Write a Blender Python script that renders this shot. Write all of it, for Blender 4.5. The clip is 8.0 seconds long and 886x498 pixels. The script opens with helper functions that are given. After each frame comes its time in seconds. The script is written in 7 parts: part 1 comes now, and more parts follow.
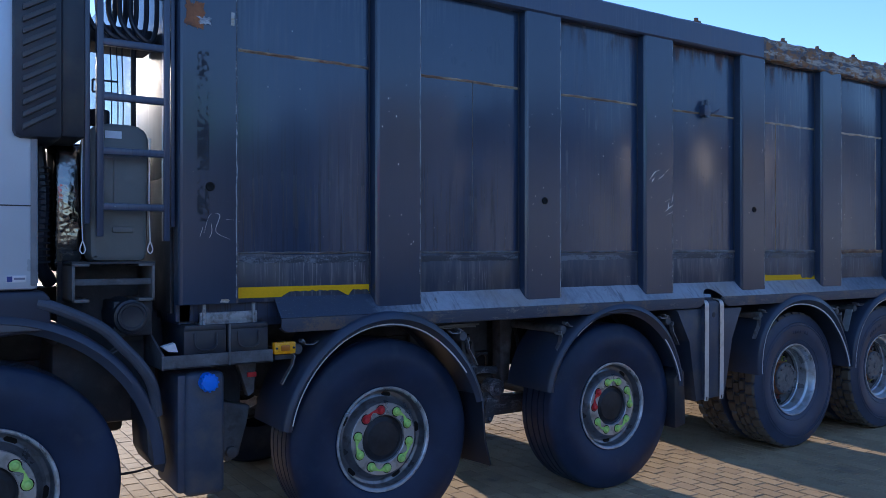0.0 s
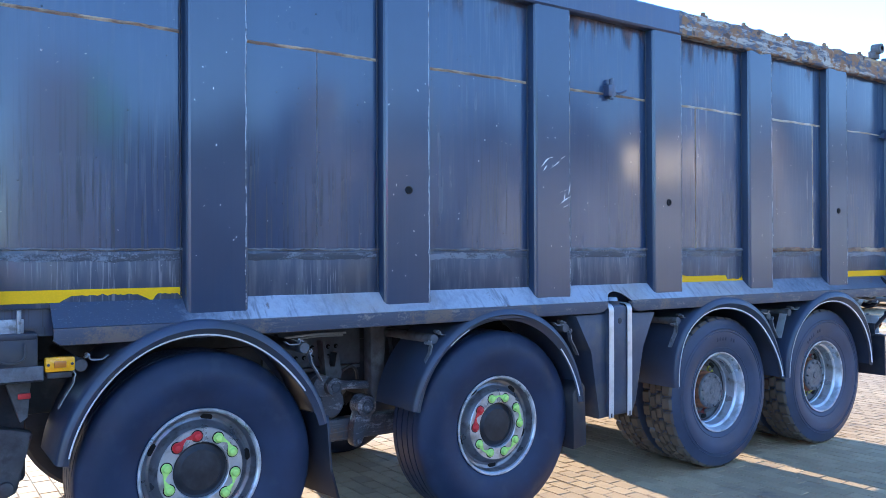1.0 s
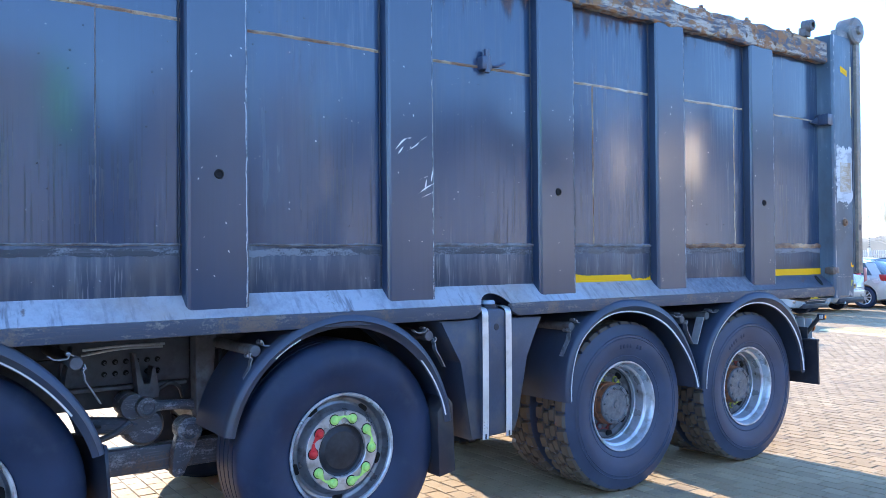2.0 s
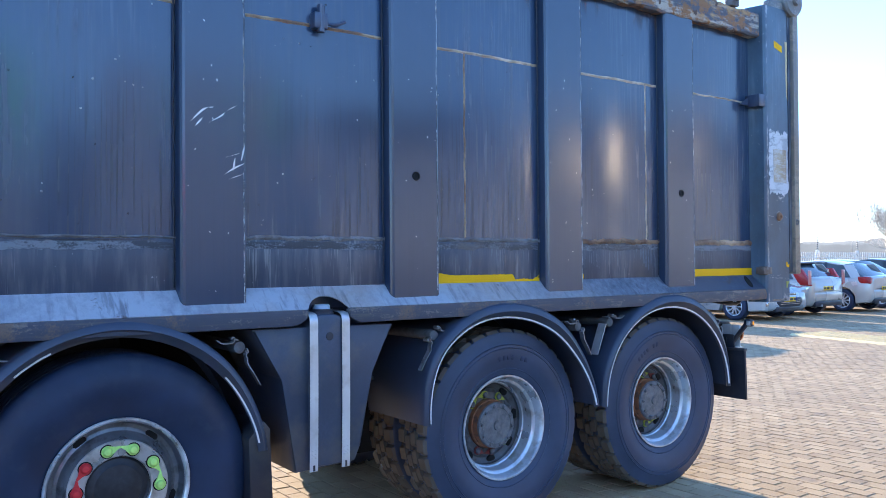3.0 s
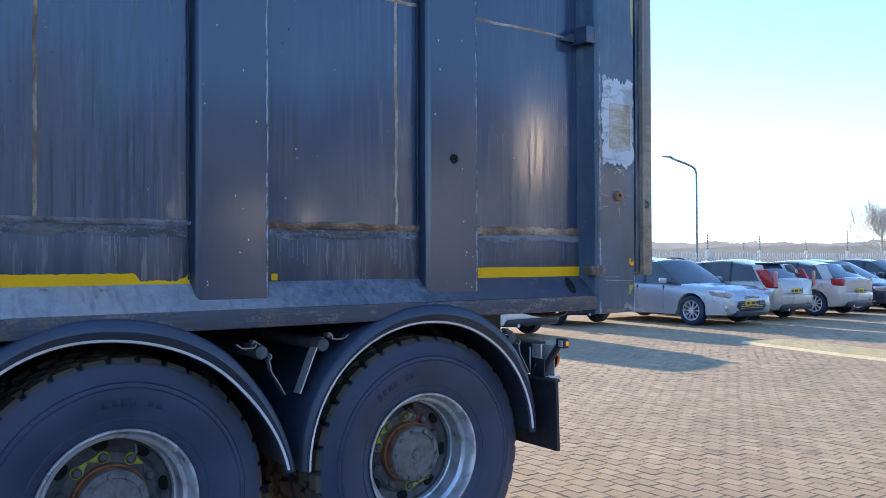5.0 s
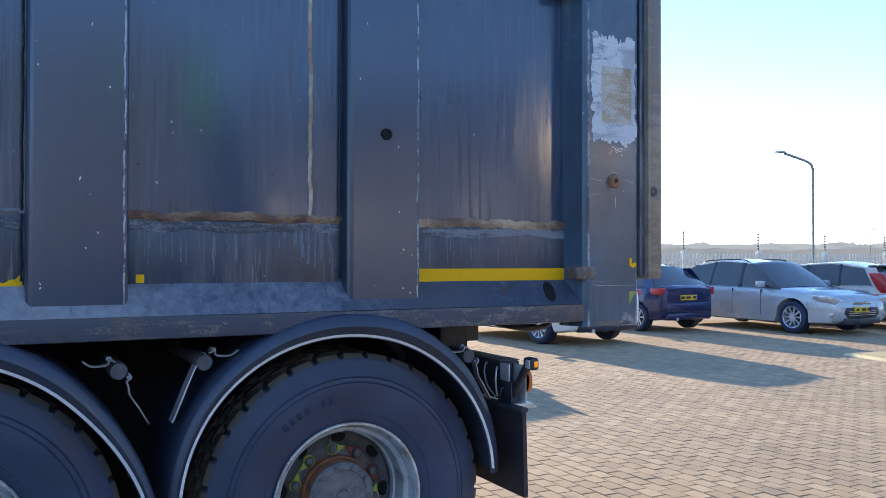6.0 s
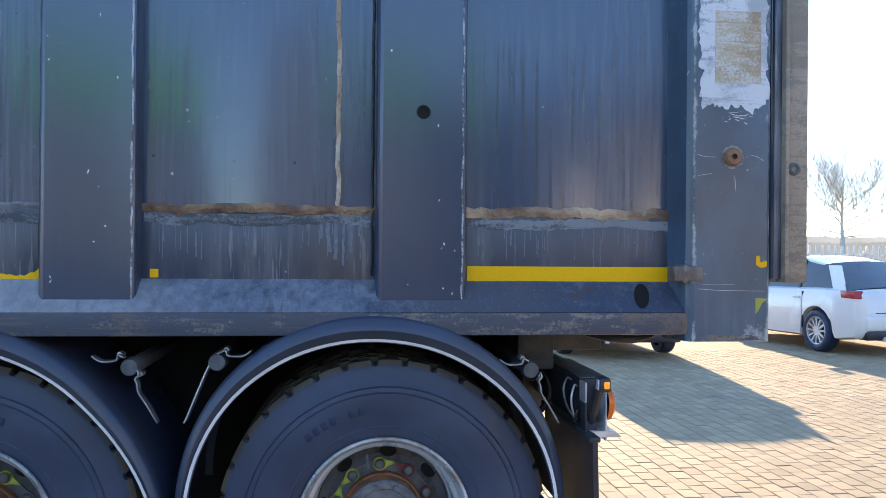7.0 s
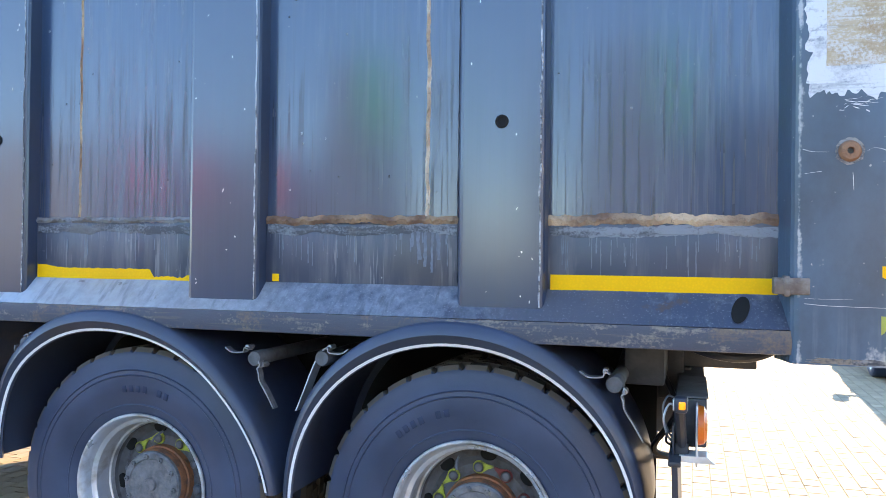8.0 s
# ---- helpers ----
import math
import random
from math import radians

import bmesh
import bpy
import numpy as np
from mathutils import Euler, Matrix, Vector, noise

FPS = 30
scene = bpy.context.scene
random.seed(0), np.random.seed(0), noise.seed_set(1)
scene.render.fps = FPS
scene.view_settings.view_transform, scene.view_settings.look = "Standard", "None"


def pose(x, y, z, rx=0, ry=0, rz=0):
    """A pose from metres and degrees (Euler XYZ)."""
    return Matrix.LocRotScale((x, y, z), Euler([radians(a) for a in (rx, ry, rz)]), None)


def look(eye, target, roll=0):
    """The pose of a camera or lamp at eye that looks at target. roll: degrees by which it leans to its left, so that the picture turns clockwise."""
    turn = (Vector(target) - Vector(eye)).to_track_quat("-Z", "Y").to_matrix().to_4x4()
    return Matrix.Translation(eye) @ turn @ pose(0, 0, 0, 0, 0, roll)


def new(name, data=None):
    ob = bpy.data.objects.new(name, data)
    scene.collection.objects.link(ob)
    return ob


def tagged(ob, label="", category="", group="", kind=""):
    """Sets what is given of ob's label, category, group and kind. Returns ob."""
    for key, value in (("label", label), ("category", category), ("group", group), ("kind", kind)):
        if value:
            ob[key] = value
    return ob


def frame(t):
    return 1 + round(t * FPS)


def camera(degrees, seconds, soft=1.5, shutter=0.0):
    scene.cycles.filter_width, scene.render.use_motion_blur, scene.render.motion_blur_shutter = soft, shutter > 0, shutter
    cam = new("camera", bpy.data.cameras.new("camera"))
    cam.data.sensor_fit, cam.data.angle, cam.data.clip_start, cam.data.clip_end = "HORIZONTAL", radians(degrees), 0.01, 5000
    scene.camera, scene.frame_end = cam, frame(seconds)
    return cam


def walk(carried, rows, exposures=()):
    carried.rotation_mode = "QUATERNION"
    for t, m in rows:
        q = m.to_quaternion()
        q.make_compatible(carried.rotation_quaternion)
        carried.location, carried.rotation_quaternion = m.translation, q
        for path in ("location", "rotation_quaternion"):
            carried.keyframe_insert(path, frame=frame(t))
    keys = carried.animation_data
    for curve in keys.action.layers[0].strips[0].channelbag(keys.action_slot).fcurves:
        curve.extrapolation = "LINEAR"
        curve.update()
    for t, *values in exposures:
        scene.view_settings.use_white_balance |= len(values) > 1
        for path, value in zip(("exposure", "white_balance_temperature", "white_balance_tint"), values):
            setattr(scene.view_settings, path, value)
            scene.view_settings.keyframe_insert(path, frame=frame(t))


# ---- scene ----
cam = camera(57.2, 8.0, soft=0.35)
PATH = [
    (0, (0.426, -4.004, 1.662), (1.523, -2.332, 1.662), 0.0),
    (0.5, (0.963, -4.001, 1.646), (2.058, -2.327, 1.65), -0.1),
    (1, (1.465, -3.843, 1.617), (2.585, -2.186, 1.629), -0.2),
    (1.5, (1.994, -3.752, 1.584), (3.132, -2.108, 1.596), -0.2),
    (1.7, (2.199, -3.731, 1.579), (3.342, -2.09, 1.598), -0.4),
    (3, (3.639, -3.539, 1.535), (4.797, -1.908, 1.561), -0.4),
    (3.5, (4.221, -3.418, 1.51), (5.384, -1.792, 1.541), -0.4),
    (4, (4.826, -3.334, 1.493), (5.994, -1.711, 1.521), -0.4),
    (4.5, (5.369, -3.211, 1.485), (6.533, -1.584, 1.512), -0.3),
    (5, (5.868, -3.097, 1.496), (7.025, -1.465, 1.522), -0.2),
    (6.3, (7.18, -2.8, 1.49), (7.944, -0.952, 1.518), 0.2),
    (6.5, (7.382, -2.778, 1.493), (8.004, -0.877, 1.519), 0.3),
    (7, (7.884, -2.707, 1.507), (8.115, -0.72, 1.512), 0.5),
    (7.5, (8.349, -2.607, 1.514), (8.176, -0.614, 1.528), 0.5),
    (8, (8.75, -2.683, 1.516), (8.163, -0.771, 1.532), 0.7),
]
EXPOSURES = [(0, 1.25, 5900, 18), (0.4, 2.42, 5850, 16), (1.0, 2.82, 6050, 15), (1.5, 2.98, 6150, 15), (3.5, 2.37, 6250, 15), (5.0, 2.05, 6420, 15), (6.5, 2.05, 6950, 15), (7.2, 2.8, 7500, 15), (8.0, 3.28, 7850, 14)]
walk(cam, [(t, look(eye, target, roll)) for t, eye, target, roll in PATH],
     exposures=EXPOSURES)

# ---------------------------------------------------------------- world, sun
SUN_ELEV, SUN_AZ = 14.3, 8.0          # degrees above the horizon; east of the +y axis
world = bpy.data.worlds.new("sky")
scene.world = world
world.use_nodes = True
wn = world.node_tree.nodes
sky = wn.new("ShaderNodeTexSky")
sky.sky_type = "NISHITA"
sky.sun_disc = False
sky.sun_elevation, sky.sun_rotation = radians(SUN_ELEV), radians(SUN_AZ)
sky.altitude = 1500.0
sky.air_density, sky.dust_density, sky.ozone_density = 1.0, 0.05, 4.0
world.node_tree.links.new(sky.outputs[0], wn["Background"].inputs[0])
wn["Background"].inputs[1].default_value = 0.125
sun_data = bpy.data.lights.new("sun", "SUN")
sun_data.energy, sun_data.angle, sun_data.color = 2.7, radians(0.5), (1.0, 0.84, 0.62)
sun = new("sun", sun_data)
sun_dir = Vector((math.sin(radians(SUN_AZ)) * math.cos(radians(SUN_ELEV)), math.cos(radians(SUN_AZ)) * math.cos(radians(SUN_ELEV)), math.sin(radians(SUN_ELEV))))
sun.matrix_world = look(tuple(sun_dir * 60), (0, 0, 0))


# ---------------------------------------------------------------- materials
class Shader:
    """A small builder for a node material in the object's own metres."""

    def __init__(self, name):
        self.mat = bpy.data.materials.new(name)
        self.mat.use_nodes = True
        self.tree = self.mat.node_tree
        self.bsdf = self.tree.nodes["Principled BSDF"]
        self.coords = self.tree.nodes.new("ShaderNodeTexCoord").outputs["Object"]

    def link(self, value, socket):
        if hasattr(value, "is_output"):
            self.tree.links.new(value, socket)
        elif isinstance(value, tuple) and len(value) == 3 and socket.type == "RGBA":
            socket.default_value = (*value, 1)
        else:
            socket.default_value = value

    def noise(self, scale, detail=3.0, stretch=(1, 1, 1), rough=0.55, shift=0.0):
        m = self.tree.nodes.new("ShaderNodeMapping")
        m.inputs["Scale"].default_value = stretch
        m.inputs["Location"].default_value = (shift, shift * 1.7, shift * 0.6)
        self.link(self.coords, m.inputs["Vector"])
        n = self.tree.nodes.new("ShaderNodeTexNoise")
        n.inputs["Scale"].default_value, n.inputs["Detail"].default_value, n.inputs["Roughness"].default_value = scale, detail, rough
        self.link(m.outputs[0], n.inputs["Vector"])
        return n.outputs["Fac"]

    def band(self, value, low, high, to_low=0.0, to_high=1.0):
        n = self.tree.nodes.new("ShaderNodeMapRange")
        for slot, v in zip(("Value", "From Min", "From Max", "To Min", "To Max"), (value, low, high, to_low, to_high)):
            self.link(v, n.inputs[slot])
        return n.outputs[0]

    def mix(self, fac, a, b):
        n = self.tree.nodes.new("ShaderNodeMix")
        n.data_type = "RGBA"
        for slot, v in ((0, fac), (6, a), (7, b)):
            self.link(v, n.inputs[slot])
        return n.outputs[2]

    def math(self, op, a, b=0.0):
        n = self.tree.nodes.new("ShaderNodeMath")
        n.operation = op
        self.link(a, n.inputs[0])
        self.link(b, n.inputs[1])
        return n.outputs[0]

    def axis(self, which):
        n = self.tree.nodes.new("ShaderNodeSeparateXYZ")
        self.link(self.coords, n.inputs[0])
        return n.outputs[which]

    def chance(self, island=False):
        if island:
            return self.tree.nodes.new("ShaderNodeNewGeometry").outputs["Random Per Island"]
        return self.tree.nodes.new("ShaderNodeObjectInfo").outputs["Random"]

    def bump(self, height, strength=0.2, distance=0.01):
        n = self.tree.nodes.new("ShaderNodeBump")
        n.inputs["Strength"].default_value, n.inputs["Distance"].default_value = strength, distance
        self.link(height, n.inputs["Height"])
        self.link(n.outputs[0], self.bsdf.inputs["Normal"])

    def done(self, color, rough=0.5, metal=0.0, spec=0.5, **more):
        self.link(color, self.bsdf.inputs["Base Color"])
        self.link(rough, self.bsdf.inputs["Roughness"])
        self.link(metal, self.bsdf.inputs["Metallic"])
        self.bsdf.inputs["Specular IOR Level"].default_value = spec
        for key, v in more.items():
            self.link(v, self.bsdf.inputs[key.replace("_", " ")])
        return self.mat


def plain(name, color, rough=0.5, metal=0.0, var=0.25, scale=5.0, grain=70.0, bump=0.15, depth=0.002, dirt=None, spec=0.5, **more):
    """A surface with blotches, grain and fine relief; dirt: a colour that settles in patches."""
    s = Shader(name)
    big, fine = s.noise(scale, 4), s.noise(grain, 3, shift=3.0)
    dark = tuple(c * (1 - var) for c in color)
    light = tuple(min(1, c * (1 + var)) for c in color)
    c = s.mix(s.band(big, 0.3, 0.7), dark, light)
    c = s.mix(s.band(fine, 0.35, 0.65, 0.0, 0.35), c, tuple(v * (1 - 0.6 * var) for v in color))
    if dirt:
        c = s.mix(s.band(s.noise(scale * 1.7, 5, shift=8.0), 0.5, 0.68, 0.0, 0.75), c, dirt)
    s.bump(fine, bump, depth)
    return s.done(c, s.band(big, 0.3, 0.7, max(0.02, rough - 0.08), min(1, rough + 0.1)), metal, spec, **more)


def truck_paint(name, tint=(0.015, 0.037, 0.080), streaks=1.0, gloss=0.11, film=0.14):
    """Weathered slate paint under a clear coat: rain streaks, brown dust film, stone chips."""
    s = Shader(name)
    run = s.noise(1.0, 5, (30, 30, 1.7))
    patch = s.noise(1.1, 4, shift=2.0)
    fine = s.noise(140, 2)
    wave = s.noise(1.5, 3, (1, 1, 0.8), shift=5.0)
    streak = s.math("MULTIPLY", s.band(run, 0.53, 0.64), s.band(patch, 0.45, 0.60))
    c = s.mix(s.band(patch, 0.3, 0.7), tint, tuple(v * 1.35 for v in tint))
    dust = s.math("MULTIPLY", s.band(s.math("ADD", s.noise(0.9, 5, (1, 1, 0.55), shift=11.0), s.math("MULTIPLY", run, 0.25)), 0.56, 0.82), film)
    c = s.mix(dust, c, (0.095, 0.082, 0.074))
    c = s.mix(s.math("MULTIPLY", streak, 0.22 * streaks), c, (0.12, 0.13, 0.14))
    drips = s.math("MULTIPLY", s.band(s.noise(1.0, 3, (85, 85, 1.5), shift=9.0), 0.55, 0.60), s.band(s.noise(1.4, 3, shift=15.0), 0.36, 0.52))
    drips = s.math("MULTIPLY", drips, s.band(s.axis(2), 1.95, 2.40, 1.0, 0.08))
    c = s.mix(s.math("MULTIPLY", drips, 0.80 * streaks), c, tuple(v * 0.25 for v in tint))
    chips = s.math("MULTIPLY", s.band(s.noise(55, 1, shift=4.0), 0.77, 0.80), s.band(s.noise(3, 2, shift=6.0), 0.45, 0.6))
    c = s.mix(s.math("MULTIPLY", chips, 0.7), c, (0.28, 0.27, 0.26))
    # fine rain runs, their paler reflection put into the colour
    run_sheen = s.math("MULTIPLY", s.band(s.noise(1.0, 5, (70, 70, 2.2), shift=21.0), 0.50, 0.62), s.band(s.noise(1.3, 3, (1, 1, 0.7), shift=25.0), 0.44, 0.60))
    run_sheen = s.math("MULTIPLY", run_sheen, streaks)
    c = s.mix(s.math("MULTIPLY", run_sheen, 0.55), c, (0.075, 0.10, 0.145))
    coat = s.math("ADD", s.band(patch, 0.3, 0.7, gloss, gloss + 0.08), s.math("ADD", s.math("MULTIPLY", streak, 0.12 * streaks), s.math("ADD", s.math("MULTIPLY", drips, 0.16 * streaks), s.math("MULTIPLY", dust, 0.14))))
    s.bump(s.math("ADD", s.math("ADD", wave, s.math("MULTIPLY", run_sheen, 0.10)), s.math("MULTIPLY", fine, 0.012)), 0.36, 0.02)
    return s.done(c, s.math("ADD", coat, 0.16), 0.0, 0.18, Coat_Weight=0.80, Coat_Roughness=coat, Coat_IOR=1.62)


def worn_paint(name, bare, rust, amount=0.5, tint=(0.036, 0.042, 0.056)):
    """Paint scuffed down to pale primer in fine scrapes, with rust in the worst places."""
    s = Shader(name)
    scuff = s.noise(7, 8, (1, 2.5, 3.0), rough=0.72)
    deep = s.noise(2.3, 7, shift=7.0, rough=0.65)
    grain = s.noise(110, 4, shift=1.0)
    lines = s.noise(1.0, 4, (4, 90, 90), shift=4.0)
    where = s.band(s.noise(0.8, 3, shift=17.0), 0.35, 0.65, -0.10, 0.10)
    c = s.mix(s.band(s.math("ADD", s.math("ADD", scuff, where), s.math("MULTIPLY", grain, 0.35)), 0.86 - 0.28 * amount, 0.98 - 0.28 * amount), tint, bare)
    c = s.mix(s.math("MULTIPLY", s.band(s.math("ADD", deep, s.math("MULTIPLY", grain, 0.2)), 0.66, 0.74), 0.85), c, rust)
    c = s.mix(s.math("MULTIPLY", s.band(lines, 0.57, 0.66), 0.5), c, tuple(0.6 * v for v in bare))
    c = s.mix(s.math("MULTIPLY", s.band(s.noise(1.0, 4, (5, 120, 120), shift=24.0), 0.62, 0.68), 0.5), c, tint)
    s.bump(s.math("ADD", scuff, s.math("MULTIPLY", grain, 0.5)), 0.3, 0.005)
    return s.done(c, s.band(scuff, 0.3, 0.7, 0.36, 0.6), 0.0, 0.5)


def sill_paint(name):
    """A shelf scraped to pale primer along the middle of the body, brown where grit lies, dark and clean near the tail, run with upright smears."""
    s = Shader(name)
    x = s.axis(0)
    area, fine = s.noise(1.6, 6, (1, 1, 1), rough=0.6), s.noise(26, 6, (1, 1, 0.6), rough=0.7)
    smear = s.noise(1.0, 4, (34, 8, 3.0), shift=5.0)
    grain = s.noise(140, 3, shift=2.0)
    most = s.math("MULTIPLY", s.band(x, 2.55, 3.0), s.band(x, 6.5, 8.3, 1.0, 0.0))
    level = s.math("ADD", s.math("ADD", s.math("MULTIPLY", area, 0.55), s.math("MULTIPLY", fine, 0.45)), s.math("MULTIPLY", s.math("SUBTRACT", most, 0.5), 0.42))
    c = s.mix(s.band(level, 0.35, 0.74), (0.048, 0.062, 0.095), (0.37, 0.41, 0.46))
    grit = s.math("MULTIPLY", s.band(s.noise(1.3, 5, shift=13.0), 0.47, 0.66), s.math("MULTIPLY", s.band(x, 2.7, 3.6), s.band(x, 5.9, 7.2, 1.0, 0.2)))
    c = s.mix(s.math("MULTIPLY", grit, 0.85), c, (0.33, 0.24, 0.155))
    c = s.mix(s.math("MULTIPLY", s.band(smear, 0.54, 0.66), s.band(area, 0.40, 0.60, 0.15, 0.60)), c, (0.055, 0.060, 0.075))
    c = s.mix(s.band(grain, 0.60, 0.72, 0.0, 0.35), c, (0.42, 0.42, 0.42))
    c = s.mix(s.band(s.noise(9, 5, shift=31.0), 0.66, 0.70, 0.0, 0.7), c, (0.10, 0.06, 0.04))
    s.bump(s.math("ADD", fine, s.math("MULTIPLY", grain, 0.5)), 0.25, 0.004)
    return s.done(c, s.band(level, 0.3, 0.8, 0.34, 0.62), 0.0, 0.5)


def scoured(name, tint=(0.034, 0.054, 0.098), pale=(0.13, 0.17, 0.22), amount=0.6):
    """Paint rubbed and run in upright smears, pale in places and brown in others."""
    s = Shader(name)
    smear = s.noise(1.0, 5, (24, 24, 2.6), shift=3.0)
    fine_run = s.noise(1.0, 3, (95, 95, 4.0), shift=8.0)
    area, grain = s.noise(3.0, 5, (1, 1, 0.7)), s.noise(90, 3)
    c = s.mix(s.math("MULTIPLY", s.band(s.math("ADD", smear, s.math("MULTIPLY", area, 0.5)), 0.70, 0.92), amount), tint, pale)
    c = s.mix(s.math("MULTIPLY", s.band(s.noise(2.2, 4, (1, 1, 0.6), shift=13.0), 0.52, 0.68), 0.55), c, (0.085, 0.07, 0.055))
    c = s.mix(s.math("MULTIPLY", s.math("MULTIPLY", s.band(fine_run, 0.57, 0.63), s.band(area, 0.46, 0.56)), 0.42), c, tuple(min(0.5, v * 1.5) for v in pale))
    chips = s.band(s.noise(42, 2, shift=4.0), 0.74, 0.77)
    c = s.mix(s.math("MULTIPLY", chips, 0.8), c, (0.36, 0.36, 0.36))
    s.bump(s.math("ADD", smear, s.math("MULTIPLY", grain, 0.4)), 0.15, 0.004)
    return s.done(c, s.band(smear, 0.3, 0.7, 0.28, 0.5), 0.0, 0.6)


def scuffed_post(name):
    """Blue-grey paint with soft faded clouds, brown film near the top, rubbed arrises, fine specks and a scraped foot."""
    s = Shader(name)
    x, z = s.axis(0), s.axis(2)
    cloud, small = s.noise(2.6, 5, (1, 1, 0.6)), s.noise(11, 6, (1, 1, 0.7), shift=3.0, rough=0.65)
    run, grain = s.noise(1.0, 4, (30, 30, 2.0), shift=6.0), s.noise(130, 3, shift=9.0)
    c = s.mix(s.band(s.math("ADD", s.math("MULTIPLY", cloud, 0.7), s.math("MULTIPLY", small, 0.3)), 0.36, 0.64), (0.026, 0.050, 0.080), (0.056, 0.115, 0.180))
    film = s.math("MULTIPLY", s.band(s.noise(2.0, 4, (1, 1, 0.5), shift=14.0), 0.46, 0.64), s.band(z, 1.35, 1.85, 0.05, 0.50))
    c = s.mix(film, c, (0.066, 0.070, 0.076))
    c = s.mix(s.math("MULTIPLY", s.band(run, 0.52, 0.68), s.band(cloud, 0.42, 0.58, 0.0, 0.35)), c, (0.16, 0.20, 0.26))
    edge = s.math("ADD", s.math("MULTIPLY", s.band(x, 9.046, 9.052), s.band(x, 9.056, 9.072, 0.22, 0.0)), s.band(x, 9.308, 9.325, 0.0, 0.22))
    foot = s.band(z, 1.215, 1.30, 0.22, 0.0)
    rub = s.band(s.math("ADD", s.math("ADD", small, edge), s.math("ADD", foot, s.math("MULTIPLY", grain, 0.18))), 0.78, 0.90)
    c = s.mix(s.math("MULTIPLY", rub, 0.85), c, (0.36, 0.37, 0.38))
    c = s.mix(s.math("MULTIPLY", s.band(s.noise(48, 2, shift=4.0), 0.72, 0.76), 0.8), c, (0.40, 0.40, 0.40))
    s.bump(s.math("ADD", small, s.math("MULTIPLY", grain, 0.4)), 0.15, 0.004)
    return s.done(c, s.band(cloud, 0.3, 0.7, 0.30, 0.46), 0.0, 0.5, Coat_Weight=0.25, Coat_Roughness=0.22)


def peeled(name):
    """Top rail where the paint has come off in flakes down to primer and rust."""
    s = Shader(name)
    a, b, g = s.noise(6, 9, (0.35, 1, 2.0), rough=0.72), s.noise(15, 8, (0.8, 1, 1.3), shift=5.0, rough=0.7), s.noise(70, 2)
    c = s.mix(s.band(a, 0.49, 0.56), (0.085, 0.095, 0.12), (0.40, 0.37, 0.32))
    c = s.mix(s.band(b, 0.48, 0.56), c, (0.26, 0.13, 0.06))
    c = s.mix(s.band(s.noise(3.5, 8, (0.6, 1, 1.4), shift=12.0, rough=0.7), 0.54, 0.62), c, (0.42, 0.27, 0.13))
    c = s.mix(s.band(s.noise(11, 5, shift=22.0), 0.6, 0.63), c, (0.09, 0.055, 0.04))
    s.bump(s.math("ADD", a, s.math("ADD", s.math("MULTIPLY", b, 0.7), s.math("MULTIPLY", g, 0.2))), 0.6, 0.012)
    return s.done(c, 0.75)


def bead(name, a, b, scale=9):
    s = Shader(name)
    n, g = s.noise(scale, 6, (1, 1, 1)), s.noise(80, 3)
    c = s.mix(s.band(n, 0.42, 0.58), a, b)
    c = s.mix(s.band(g, 0.6, 0.7, 0.0, 0.6), c, (0.08, 0.06, 0.05))
    s.bump(s.math("ADD", n, s.math("MULTIPLY", g, 0.6)), 1.0, 0.012)
    return s.done(c, 0.8)


def tape_mat():
    s = Shader("yellow_reflective_tape")
    d = s.noise(3, 4)
    cell = s.tree.nodes.new("ShaderNodeTexVoronoi")
    cell.inputs["Scale"].default_value = 110
    s.link(s.coords, cell.inputs["Vector"])
    c = s.mix(s.band(d, 0.35, 0.7), (0.95, 0.52, 0.003), (0.86, 0.44, 0.005))
    c = s.mix(s.band(cell.outputs["Distance"], 0.0, 0.6, 0.0, 0.25), c, (0.62, 0.34, 0.01))
    s.bump(cell.outputs["Distance"], 0.2, 0.001)
    return s.done(c, 0.6, 0.0, 0.2)


def rubber(name, tint=(0.017, 0.031, 0.066), rough=0.50):
    s = Shader(name)
    a, g, r = s.noise(3.5, 5), s.noise(120, 3), s.noise(9, 5, shift=6.0)
    c = s.mix(s.band(a, 0.3, 0.7), tint, tuple(v * 1.7 for v in tint))
    c = s.mix(s.band(r, 0.55, 0.75, 0.0, 0.5), c, (0.048, 0.062, 0.090))
    s.bump(s.math("ADD", s.math("MULTIPLY", r, 0.6), s.math("MULTIPLY", g, 0.4)), 0.25, 0.003)
    return s.done(c, s.band(a, 0.3, 0.7, rough - 0.12, rough + 0.1), 0.0, 0.32)


def paving(name, island):
    s = Shader(name)
    pick = s.chance(island)
    g, b = s.noise(160, 3), s.noise(0.55, 5)
    c = s.mix(pick, (0.41, 0.300, 0.175), (0.54, 0.405, 0.245))
    c = s.mix(s.band(s.math("FRACT", s.math("MULTIPLY", pick, 7.31)), 0.72, 1.0, 0.0, 0.7), c, (0.32, 0.235, 0.150))
    c = s.mix(s.band(b, 0.42, 0.68, 0.0, 0.5), c, (0.31, 0.232, 0.148))
    c = s.mix(s.band(g, 0.3, 0.7, 0.0, 0.45), c, (0.28, 0.21, 0.135))
    c = s.mix(s.band(s.noise(2.2, 5, shift=9.0), 0.62, 0.72, 0.0, 0.6), c, (0.16, 0.135, 0.115))
    s.bump(g, 0.4, 0.004)
    return s.done(c, 0.85, 0.0, 0.3)


